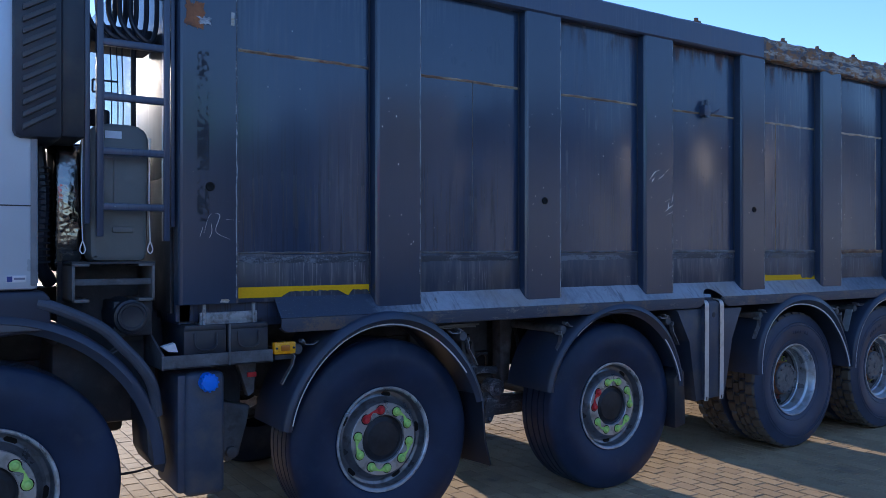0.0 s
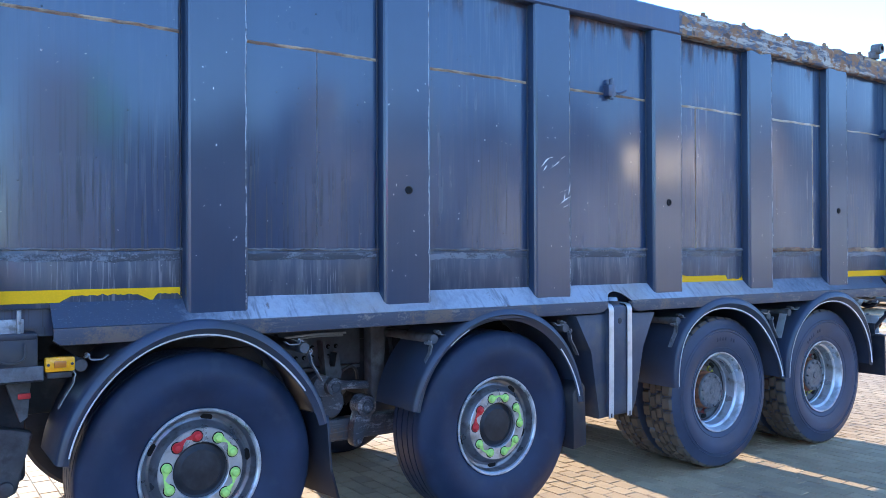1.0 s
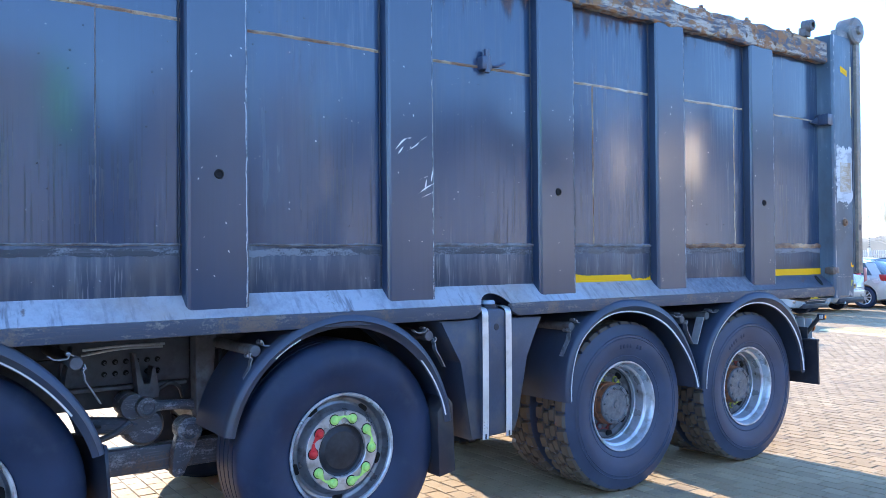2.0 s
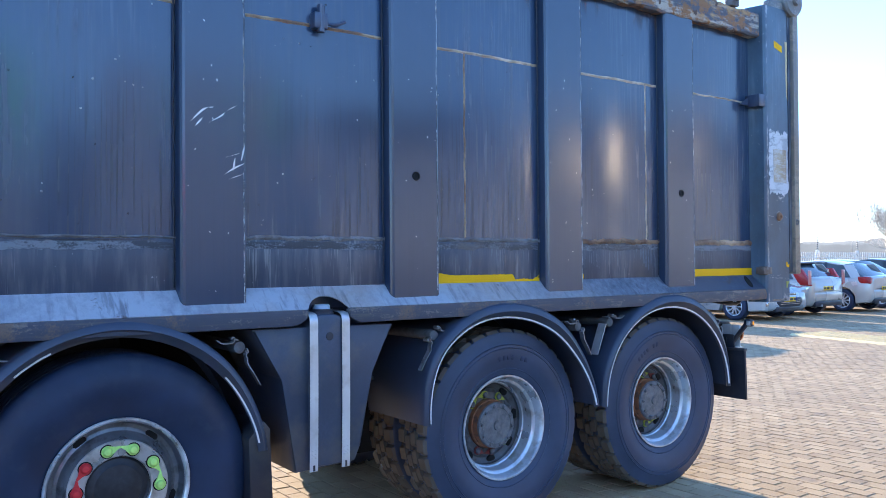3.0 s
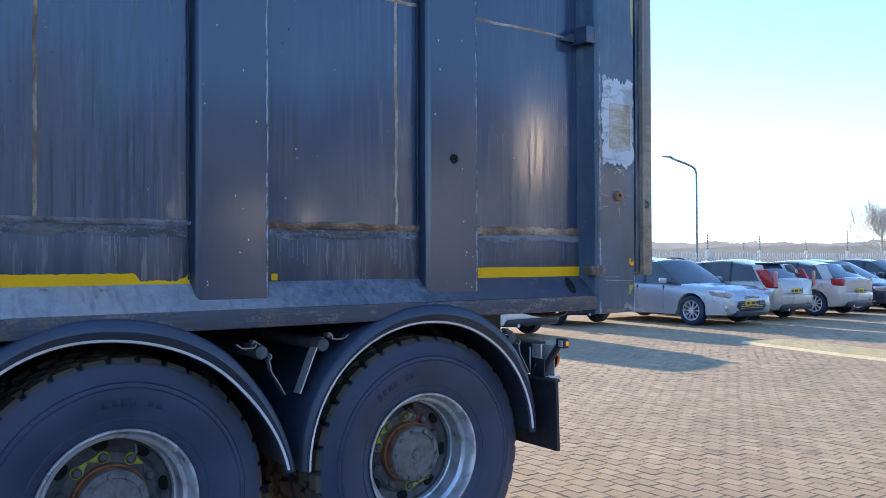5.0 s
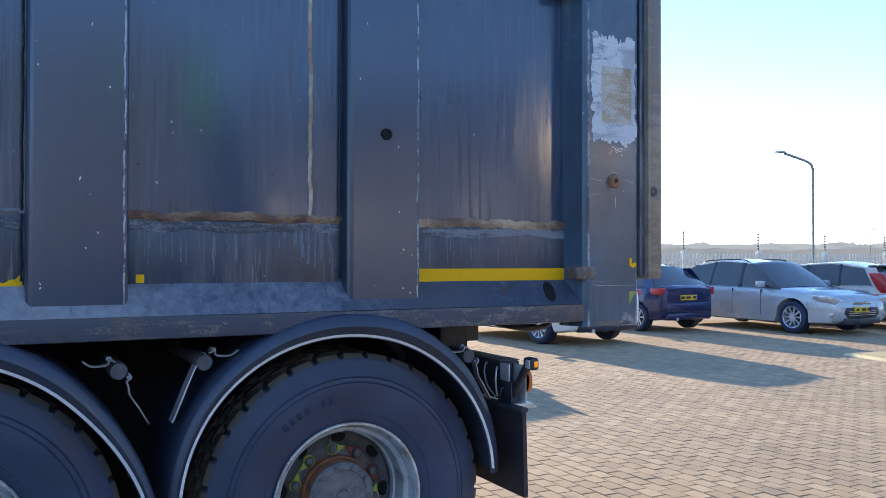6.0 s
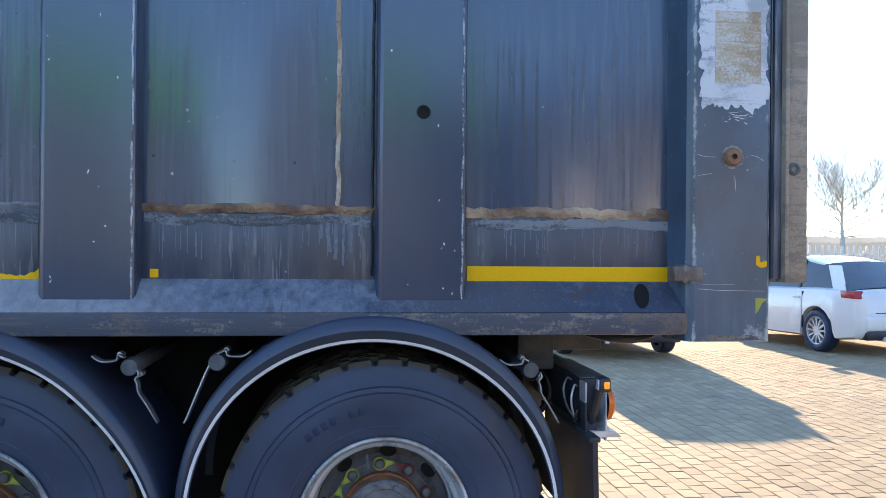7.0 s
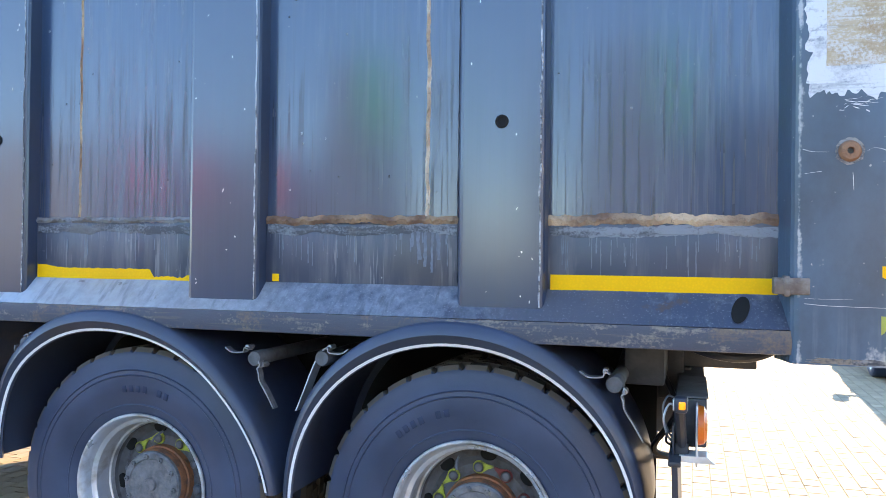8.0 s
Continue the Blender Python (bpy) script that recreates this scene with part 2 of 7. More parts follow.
def ground_mat():
    """Sanded joints near by, the same paving further off, rough grass past the fence."""
    s = Shader("sand_joints_and_far_paving")
    br = s.tree.nodes.new("ShaderNodeTexBrick")
    m = s.tree.nodes.new("ShaderNodeMapping")
    m.inputs["Rotation"].default_value = (0, 0, radians(90))
    s.link(s.coords, m.inputs["Vector"])
    s.link(m.outputs[0], br.inputs["Vector"])
    for slot, v in (("Scale", 1.0), ("Mortar Size", 0.006), ("Brick Width", 0.168), ("Row Height", 0.12), ("Bias", 0.0)):
        br.inputs[slot].default_value = v
    br.inputs["Color1"].default_value, br.inputs["Color2"].default_value = (0.43, 0.318, 0.190, 1), (0.50, 0.378, 0.23, 1)
    br.inputs["Mortar"].default_value = (0.24, 0.178, 0.112, 1)
    g, b = s.noise(90, 3), s.noise(0.4, 5)
    c = s.mix(s.band(b, 0.4, 0.7, 0.0, 0.5), br.outputs["Color"], (0.29, 0.24, 0.19))
    c = s.mix(s.band(g, 0.3, 0.7, 0.0, 0.3), c, (0.2, 0.16, 0.13))
    turf = s.mix(s.band(s.noise(0.7, 5), 0.35, 0.65), (0.05, 0.07, 0.02), (0.14, 0.12, 0.06))
    c = s.mix(s.band(s.math("ADD", s.axis(1), s.math("MULTIPLY", s.noise(0.8, 3, shift=2.0), 1.5)), 34.0, 34.4), c, turf)
    s.bump(g, 0.3, 0.004)
    return s.done(c, 0.88, 0.0, 0.3)


PAINT = truck_paint("slate_truck_paint")
PAINT_RIB = truck_paint("slate_truck_paint_on_ribs", (0.019, 0.036, 0.070), 0.06, 0.13, 0.10)
PAINT_DULL = truck_paint("dull_slate_truck_paint", (0.028, 0.045, 0.088), 0.7, 0.26, 0.3)
PAINT_TAIL = scoured("scoured_slate_paint", (0.030, 0.045, 0.075), (0.20, 0.215, 0.235), 0.80)
PAINT_POST = scuffed_post("scuffed_post_paint")
PAINT_LOW = scoured("run_stained_slate_paint", (0.036, 0.047, 0.076), (0.20, 0.195, 0.20), 0.35)
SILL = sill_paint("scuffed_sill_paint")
SILL_LIP = worn_paint("sill_lip_paint", (0.19, 0.17, 0.15), (0.14, 0.10, 0.075), 0.42, (0.045, 0.055, 0.082))
PEELED = peeled("peeled_rail")
WELD = bead("rusty_weld", (0.15, 0.08, 0.05), (0.30, 0.19, 0.115))
WELD_PALE = bead("pale_scraped_weld", (0.62, 0.51, 0.40), (0.40, 0.28, 0.19))
WELD_TOP = bead("brown_weld_line", (0.24, 0.135, 0.08), (0.44, 0.31, 0.20))
SHADE_CAULK = plain("shade_dark_caulk", (0.018, 0.022, 0.034), 0.6, 0, 0.3, 12, 80, 0.4, 0.002)
WELD_GREY = bead("grey_scraped_weld", (0.20, 0.20, 0.21), (0.13, 0.11, 0.10))
WELD_MIX = bead("mixed_weld", (0.15, 0.085, 0.055), (0.50, 0.36, 0.24), 3.5)
BRACKET = plain("brown_grey_bracket", (0.15, 0.115, 0.095), 0.7, 0.1, 0.4, 14, 70, 0.5, 0.004, (0.25, 0.23, 0.21))
PRIMER = worn_paint("bare_primer", (0.56, 0.59, 0.62), (0.32, 0.34, 0.37), 1.1, (0.24, 0.27, 0.31))
GLUE = worn_paint("old_glue", (0.42, 0.34, 0.23), (0.30, 0.20, 0.11), 0.9, (0.5, 0.5, 0.48))
RUST = bead("rust", (0.16, 0.075, 0.04), (0.27, 0.14, 0.08))
TAPE = tape_mat()
# near-black for rubber plugs, and for shade painted into holes and gaps
VOID = plain("plug_black_and_hollow_shade", (0.004, 0.004, 0.004), 0.9, 0, 0.2)
DISC = plain("grimy_wheel_disc", (0.10, 0.105, 0.115), 0.55, 0.2, 0.4, 12, 60, 0.4, 0.002, (0.05, 0.035, 0.028))
OLD_RED = plain("grimy_red_plastic", (0.16, 0.02, 0.02), 0.55, 0, 0.4, 25, 70, 0.3, 0.001, (0.05, 0.035, 0.03))
OLD_LIME = plain("grimy_lime_plastic", (0.36, 0.40, 0.05), 0.55, 0, 0.4, 25, 70, 0.3, 0.001, (0.07, 0.06, 0.03))
BLACK = plain("black_plastic", (0.019, 0.024, 0.037), 0.42, 0, 0.3, 3, 120, 0.2, 0.001, (0.06, 0.057, 0.053))
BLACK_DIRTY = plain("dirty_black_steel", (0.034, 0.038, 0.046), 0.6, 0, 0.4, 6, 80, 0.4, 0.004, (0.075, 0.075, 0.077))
FENDER = plain("grey_black_mudguard_plastic", (0.042, 0.058, 0.096), 0.36, 0, 0.25, 2.5, 150, 0.2, 0.001, (0.048, 0.05, 0.058))
STRIPE = plain("white_edge_strip", (0.75, 0.76, 0.78), 0.45, 0, 0.12, 6, 60)
TYRE = rubber("tyre_rubber", (0.013, 0.024, 0.052))
TYRE_DRIVE = rubber("dusty_drive_tyre_rubber", (0.034, 0.047, 0.080), 0.46)
TREAD = rubber("dusty_tread_rubber", (0.085, 0.073, 0.060), 0.8)
RIM = plain("silver_wheel_paint", (0.58, 0.63, 0.69), 0.32, 0.5, 0.14, 6, 60, 0.15, 0.001, (0.25, 0.23, 0.21))
RIM_EDGE = plain("brushed_alloy_ring", (0.60, 0.60, 0.61), 0.33, 0.7, 0.15, 9, 90, 0.15, 0.001, (0.3, 0.28, 0.26))
HUB = plain("dirty_hub_steel", (0.15, 0.155, 0.165), 0.6, 0.2, 0.45, 22, 80, 0.6, 0.004, (0.22, 0.21, 0.2))
HUB_RUST = plain("rusty_hub", (0.30, 0.115, 0.05), 0.75, 0, 0.4, 14, 70, 0.5, 0.004, (0.05, 0.04, 0.035))
LIME = plain("lime_plastic", (0.48, 0.80, 0.20), 0.45, 0, 0.12, 30, 90)
RED = plain("red_plastic", (0.62, 0.03, 0.035), 0.42, 0, 0.15, 30, 90)
ALU = plain("brushed_aluminium", (0.66, 0.67, 0.68), 0.40, 0.45, 0.10, 7, 130, 0.2, 0.001, (0.48, 0.47, 0.45))
CAST = plain("weathered_casting", (0.125, 0.13, 0.14), 0.7, 0.1, 0.4, 10, 70, 0.5, 0.004, (0.065, 0.06, 0.058))
ORANGE = plain("amber_lens", (0.98, 0.40, 0.01), 0.22, 0, 0.15, 40, 160)
REDLENS = plain("red_lens", (0.42, 0.02, 0.02), 0.2, 0, 0.15, 40, 160)
BLUECAP = plain("blue_cap", (0.012, 0.20, 0.85), 0.38, 0, 0.15, 20, 90)
TANK = plain("dark_tank_paint", (0.044, 0.062, 0.100), 0.42, 0, 0.3, 3, 90, 0.25, 0.002, (0.10, 0.10, 0.10))
CANISTER = plain("grey_polyethylene", (0.145, 0.15, 0.14), 0.5, 0, 0.15, 3, 120, 0.25, 0.001, (0.20, 0.20, 0.185))
CAB = plain("silver_cab_paint", (0.60, 0.66, 0.73), 0.33, 0.2, 0.08, 2, 150, 0.1, 0.0006)
CAB_DARK = plain("dark_blue_bumper_plastic", (0.025, 0.032, 0.055), 0.5, 0, 0.2, 4, 150)
DISH = plain("grey_wheel_dish", (0.22, 0.235, 0.26), 0.32, 0.6, 0.3, 8, 60, 0.2, 0.002, (0.06, 0.055, 0.05))
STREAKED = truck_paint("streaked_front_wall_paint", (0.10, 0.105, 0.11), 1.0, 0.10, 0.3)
CHROME = plain("polished_steel", (0.15, 0.15, 0.15), 0.12, 1.0, 0.2, 5, 7, 0.25, 0.03)
YELLOWPLATE = plain("yellow_ramp_paint", (0.74, 0.60, 0.32), 0.7, 0, 0.12, 3, 40, 0.4, 0.004, (0.60, 0.50, 0.30))
GLASS = plain("tinted_car_glass", (0.075, 0.088, 0.096), 0.05, 0, 0.15, 2, 60, 0.02, 0.0004, None, 0.5)
FENCE = plain("white_fence_paint", (0.78, 0.70, 0.60), 0.6, 0, 0.1, 1, 30)
GALV = plain("galvanised_steel", (0.22, 0.22, 0.22), 0.55, 0.4, 0.15, 3, 60)
BARK = plain("bark", (0.58, 0.50, 0.43), 0.9, 0, 0.3, 3, 30, 0.6, 0.02)
PLATE_Y = plain("yellow_number_plate", (0.72, 0.44, 0.02), 0.4, 0, 0.06, 6, 60)
PLATE_INK = plain("plate_ink", (0.03, 0.03, 0.03), 0.5, 0, 0.1)
PAVE = paving("concrete_block", False)
PAVE_MANY = paving("concrete_blocks_joined", True)
GROUND = ground_mat()


# ---------------------------------------------------------------- building blocks
def part(name, bm, material, parent=None, label="", sharp=29):
    """Links a bmesh as one mesh object, under a thing or under a part."""
    me = bpy.data.meshes.new(name)
    bmesh.ops.recalc_face_normals(bm, faces=bm.faces)
    for f in bm.faces:
        f.smooth = True
    bm.to_mesh(me)
    bm.free()
    me.set_sharp_from_angle(angle=radians(sharp))
    me.materials.append(material)
    ob = new(name, me)
    ob.parent = parent
    return tagged(ob, label) if label else ob


def share(name, ob, parent, m):
    """A second object on the mesh of ob, placed under parent."""
    o = new(name, ob.data)
    o.parent = parent
    o.matrix_basis = m
    return o


def thing(name, label, category, group="", kind="", at=None):
    ob = new(name)
    ob.empty_display_size = 0.2
    if at is not None:
        ob.matrix_basis = at
    return tagged(ob, label, category, group, kind)


def box(bm, x0, x1, y0, y1, z0, z1, bevel=0.0, seg=2):
    made = bmesh.ops.create_cube(bm, size=1.0)["verts"]
    for v in made:
        v.co = Vector(((x0 + x1) / 2 + v.co.x * (x1 - x0), (y0 + y1) / 2 + v.co.y * (y1 - y0), (z0 + z1) / 2 + v.co.z * (z1 - z0)))
    if bevel:
        edges = list({e for v in made for e in v.link_edges})
        bmesh.ops.bevel(bm, geom=edges, offset=bevel, segments=seg, affect="EDGES", profile=0.5)
    return bm


def boxed(*args, **kw):
    return box(bmesh.new(), *args, **kw)


def prism(bm, points, axis, a, b, bevel=0.0):
    """The polygon swept from a to b along the axis; points are the other two coordinates in x, y, z order."""
    def place(p, q):
        return {"x": (q, p[0], p[1]), "y": (p[0], q, p[1]), "z": (p[0], p[1], q)}[axis]
    lo = [bm.verts.new(place(p, a)) for p in points]
    hi = [bm.verts.new(place(p, b)) for p in points]
    n = len(points)
    faces = [bm.faces.new(lo), bm.faces.new(hi[::-1])]
    faces += [bm.faces.new((lo[i], hi[i], hi[(i + 1) % n], lo[(i + 1) % n])) for i in range(n)]
    if bevel:
        bmesh.ops.bevel(bm, geom=list({e for f in faces for e in f.edges}), offset=bevel, segments=2, affect="EDGES", profile=0.5)
    return bm


def lathe(bm, profile, seg=48, centre=(0, 0, 0), axis="y"):
    """(radius, along) pairs turned about an axis through centre."""
    rings = []
    for r, a in profile:
        ring = []
        for i in range(seg):
            t = 2 * math.pi * i / seg
            u, w = r * math.cos(t), r * math.sin(t)
            p = {"y": (u, a, w), "x": (a, u, w), "z": (u, w, a)}[axis]
            ring.append(bm.verts.new(Vector(centre) + Vector(p)))
        rings.append(ring)
    for a, b in zip(rings, rings[1:]):
        for i in range(seg):
            j = (i + 1) % seg
            bm.faces.new((a[i], a[j], b[j], b[i]))
    for ring, (r, _) in ((rings[0], profile[0]), (rings[-1], profile[-1])):
        if r < 0.35 * max(q for q, _ in profile) and profile[0] != profile[-1]:
            bm.faces.new(ring)
    return bm


def tube(bm, points, radius, seg=8, cap=True):
    """A round bar along points; radius may be one number or one for each point."""
    pts = [Vector(p) for p in points]
    rad = radius if isinstance(radius, (list, tuple)) else [radius] * len(pts)
    rings, side = [], None
    for i, p in enumerate(pts):
        d = (pts[min(i + 1, len(pts) - 1)] - pts[max(i - 1, 0)]).normalized()
        if side is None:
            side = d.orthogonal().normalized()
        side = (side - d * side.dot(d)).normalized()
        up = d.cross(side)
        rings.append([bm.verts.new(p + (side * math.cos(2 * math.pi * k / seg) + up * math.sin(2 * math.pi * k / seg)) * rad[i]) for k in range(seg)])
    for a, b in zip(rings, rings[1:]):
        for k in range(seg):
            bm.faces.new((a[k], a[(k + 1) % seg], b[(k + 1) % seg], b[k]))
    if cap:
        bm.faces.new(rings[0])
        bm.faces.new(rings[-1])
    return bm


def bend(points, steps=6):
    """A smooth line through points."""
    pts = [Vector(p) for p in points]
    ext = [2 * pts[0] - pts[1], *pts, 2 * pts[-1] - pts[-2]]
    out = []
    for a, b, c, d in zip(ext, ext[1:], ext[2:], ext[3:]):
        for k in range(steps):
            t = k / steps
            out.append(0.5 * (2 * b + (c - a) * t + (2 * a - 5 * b + 4 * c - d) * t * t + (3 * b - a - 3 * c + d) * t ** 3))
    return [*out, pts[-1]]


def strip(bm, left, right):
    """A ribbon of quads between two lines of points."""
    a, b = [bm.verts.new(p) for p in left], [bm.verts.new(p) for p in right]
    for i in range(len(a) - 1):
        bm.faces.new((a[i], a[i + 1], b[i + 1], b[i]))
    return bm


def thicken(ob, metres, offset=0.0):
    seen = {}
    for p in ob.data.polygons:
        for k in p.edge_keys:
            seen[k] = seen.get(k, 0) + 1
    for e in ob.data.edges:
        if seen.get(tuple(sorted(e.vertices)), 0) == 1:
            e.use_edge_sharp = True
    m = ob.modifiers.new("thickness", "SOLIDIFY")
    m.thickness, m.offset = metres, offset
    return ob


# ---------------------------------------------------------------- ground
g = bmesh.new()
bmesh.ops.create_grid(g, x_segments=2, y_segments=2, size=1500)
for v in g.verts:
    v.co.z = -0.008
ground = tagged(part("ground", g, GROUND), "tan concrete block paving with sanded joints", "ground", kind="structure")

# ---------------------------------------------------------------- the tipper truck
# x runs from the cab to the tail, the near side lies at y = 0, the far side at y = 2.5.
truck = thing("tipper_truck", "slate-grey five-axle tipper truck with scuffed ribbed steel body", "truck")
RIB_X0, RIB_STEP, RIB_W, PANEL_Y = 2.612, 1.0735, 0.298, 0.072
RIBS = [1.522] + [RIB_X0 + RIB_STEP * k for k in range(6)]
TAIL_X = 9.02
BAYS = [(a + RIB_W, b) for a, b in zip(RIBS, RIBS[1:] + [TAIL_X])]

hull = bmesh.new()
box(hull, 1.55, 9.03, 0.10, 0.16, 1.30, 3.20)
box(hull, 1.55, 9.03, 2.40, 2.46, 1.30, 3.34)
box(hull, 1.53, 1.60, 0.10, 2.46, 1.30, 3.34)
box(hull, 1.55, 9.25, 0.12, 2.44, 1.26, 1.34)
body = part("tipper_body", hull, PAINT_DULL, truck, "inner hull of the tipper body")



def panel_y(n, x, z):
    """Face of the side sheet in bay n, which bows out a little between its ribs."""
    a, b = BAYS[n]
    u, w = min(1, max(0, (x - a) / (b - a))), min(1, max(0, (z - 1.63) / 1.57))
    return PANEL_Y - (0.008 + 0.003 * ((n * 7) % 3)) * math.sin(math.pi * u) + 0.004 * noise.noise((x * 1.3, z * 0.9, n))


def bay_of(x):
    return max(k for k, (a, b) in enumerate(BAYS) if x >= a - 0.05)


for n, (a, b) in enumerate(BAYS):
    bm = bmesh.new()
    cols, rows = 13, 15
    grid = [[None] * rows for _ in range(cols)]
    for i in range(cols):
        for j in range(rows):
            u, w = i / (cols - 1), j / (rows - 1)
            x, z = a - 0.004 + (b - a + 0.008) * u, 1.63 + (3.20 - 1.63) * w
            y = panel_y(n, x, z)
            grid[i][j] = bm.verts.new((x, y, z))
    for i in range(cols - 1):
        for j in range(rows - 1):
            bm.faces.new((grid[i][j], grid[i + 1][j], grid[i + 1][j + 1], grid[i][j + 1]))
    thicken(part("side_panel", bm, PAINT, body), 0.004)
    part("lower_side_panel", boxed(a - 0.003, b + 0.003, PANEL_Y - 0.008, PANEL_Y + 0.01, 1.385, 1.645, bevel=0.002), PAINT_LOW, body)


def ragged_bar(x0, x1, z, high, y, proud, seed, axis="x", step=0.010, rough=0.35):
    """A weld bead or a scraped band with an uneven outline."""
    rnd = random.Random(seed)
    n = max(4, int((x1 - x0) / step))
    bm = bmesh.new()
    lows, highs, mids = [], [], []
    for i in range(n + 1):
        s = x0 + (x1 - x0) * i / n
        wob = (noise.noise((s * 9, seed * 3.1, 0)) + 0.5 * noise.noise((s * 31, seed * 3.1, 4))) * high * rough
        lo = z - high / 2 + wob + rnd.uniform(-1, 1) * high * rough * 0.16
        hi = z + high / 2 + wob + rnd.uniform(-1, 1) * high * rough * 0.16
        yy = y(s, z) if axis == "x" and callable(y) else y(z, s) if callable(y) else y
        place = (lambda h, d: (s, yy - d, h)) if axis == "x" else (lambda h, d: (h, yy - d, s))
        lows.append(place(lo, 0)), highs.append(place(hi, 0)), mids.append(place((lo + hi) / 2 + rnd.uniform(-0.2, 0.2) * high, proud * rnd.uniform(0.6, 1.1)))
    strip(bm, lows, mids)
    strip(bm, mids, highs)
    bmesh.ops.remove_doubles(bm, verts=bm.verts, dist=0.0001)
    return bm


for n, (a, b) in enumerate(BAYS):
    if n < 6:
        part("weld_seam", ragged_bar(a, b, 2.685, 0.019, lambda x, z, n=n: panel_y(n, x, z) - 0.0015, 0.006, n, step=0.03, rough=0.22), WELD_TOP if n < 4 else WELD_PALE, body, "thin rusty weld seam")
    else:
        part("weld_seam", ragged_bar(a, b - 0.02, 2.685, 0.014, lambda x, z, n=n: panel_y(n, x, z) - 0.0015, 0.006, n), WELD_PALE, body, "thin rusty weld seam")
    heavy = (0.012, 0.012, 0.012, 0.022, 0.022, 0.030, 0.036)[n]
    part("weld_seam", ragged_bar(a, b, 1.642, heavy, lambda x, z, n=n: min(PANEL_Y - 0.009, panel_y(n, x, z) - 0.003), 0.007, 20 + n), (WELD_GREY, WELD_GREY, WELD_GREY, WELD_GREY, WELD_GREY, WELD, WELD_MIX)[n], body, "thick scraped weld seam")
    part("scraped_band", ragged_bar(a + 0.01, b - 0.01, 1.606, 0.034, PANEL_Y - 0.0095, 0.001, 40 + n, rough=0.35), worn_paint("blue_grey_scrape", (0.17, 0.19, 0.22), (0.10, 0.09, 0.085), 0.75), body, "paler scraped band below the seam")
for x, zt, mat_, w in ((3.305, 2.685, WELD_GREY, 0.007), (6.348, 2.685, WELD_TOP, 0.014), (7.845, 2.685, WELD_PALE, 0.016)):
    part("weld_seam", ragged_bar(1.655, zt, x, w, lambda px, pz: panel_y(bay_of(px), px, pz) - 0.0015, 0.006, int(x * 10), axis="z"), mat_, body, "upright weld seam")
    # caulk beside the ribs, its colour darkened for the shadow line there
for r in RIBS[1:]:
    part("weld_seam", ragged_bar(1.42, 3.17, r - 0.016, 0.010, PANEL_Y - 0.010, 0.005, int(r * 30), axis="z"), SHADE_CAULK, body, "caulked edge beside a rib, darkened as its shadow line")


EDGE_WEAR = worn_paint("worn_edge_paint", (0.40, 0.43, 0.48), (0.20, 0.17, 0.15), 0.85)


def rib(x, z0):
    pts, c = [], 0.016
    d = PANEL_Y + 0.006
    for px, py in ((x - 0.008, d), (x - 0.003, c), (x + 0.005, 0.005), (x + c, 0.0), (x + RIB_W - c, 0.0), (x + RIB_W - 0.005, 0.005), (x + RIB_W, c), (x + RIB_W + 0.004, d)):
        pts.append((px, py))
    return prism(bmesh.new(), pts, "z", z0, 3.178)


for n, x in enumerate(RIBS):
    z0 = 1.388 if n == 0 else 1.325
    r_ob = part("rib", rib(x, z0), PAINT_RIB, body, sharp=15)
    if n in (0, 2, 4, 6):
        plug = bmesh.new()
        lathe(plug, [(0.004, -0.002), (0.013, -0.003), (0.015, -0.006), (0.022, -0.006), (0.024, 0.002)], 20, (x + 0.15, 0, 1.972))
        part("plug", plug, VOID, r_ob, "black rubber plug in a drain hole")
    for edge in (x + RIB_W - 0.014,):
        part("worn_edge", ragged_bar(z0 + 0.02, 3.15, edge, 0.0058, 0.0, 0.0014, 200 + int(edge * 40), axis="z", step=0.02, rough=0.9), EDGE_WEAR, r_ob)
    if n:
        part("weld_seam", ragged_bar(x + 0.004, x + RIB_W - 0.004, z0 + 0.001, 0.009, 0.0, 0.004, 90 + n, rough=0.6), WELD_PALE if n < 5 else WELD_GREY, r_ob, "scraped foot weld of a rib")

# old lettering of which only flakes are left, and scratches
flakes = bmesh.new()
rnd = random.Random(5)
for i in range(11):
    for j in range(168):
        x, z = 1.611 + 0.0053 * i, 1.80 + 0.005 * j
        keep = noise.noise((x * 48, z * 42, 3)) + 0.55 * noise.noise((x * 110, z * 95, 8)) + 0.9 * noise.noise((0.3, z * 5.2, 2))
        if keep > -0.10:
            q = [rnd.uniform(-0.0011, 0.0011) for _ in range(8)]
            flakes.faces.new([flakes.verts.new((x + dx * 0.0029 + q[2 * m], -0.0012, z + dz * 0.0029 + q[2 * m + 1])) for m, (dx, dz) in enumerate(((-1, -1), (1, -1), (1, 1), (-1, 1)))])
tagged(part("flaked_strip", flakes, plain("dark_paint_flakes", (0.022, 0.028, 0.042), 0.5), body, "dark flaked strip of old lettering"), kind="stuff")


def scratch(points, width, parent, y=-0.0012):
    pts = bend([(p[0], y, p[1]) for p in points], 5)
    n = len(pts) - 1
    left = [(p.x - width * (0.3 + math.sin(math.pi * i / n)) * 0.5, p.y, p.z) for i, p in enumerate(pts)]
    right = [(p.x + width * (0.3 + math.sin(math.pi * i / n)) * 0.5, p.y, p.z + width * 0.3) for i, p in enumerate(pts)]
    return part("scratch", strip(bmesh.new(), left, right), SCRATCH, parent, "pale scratch in the paint")


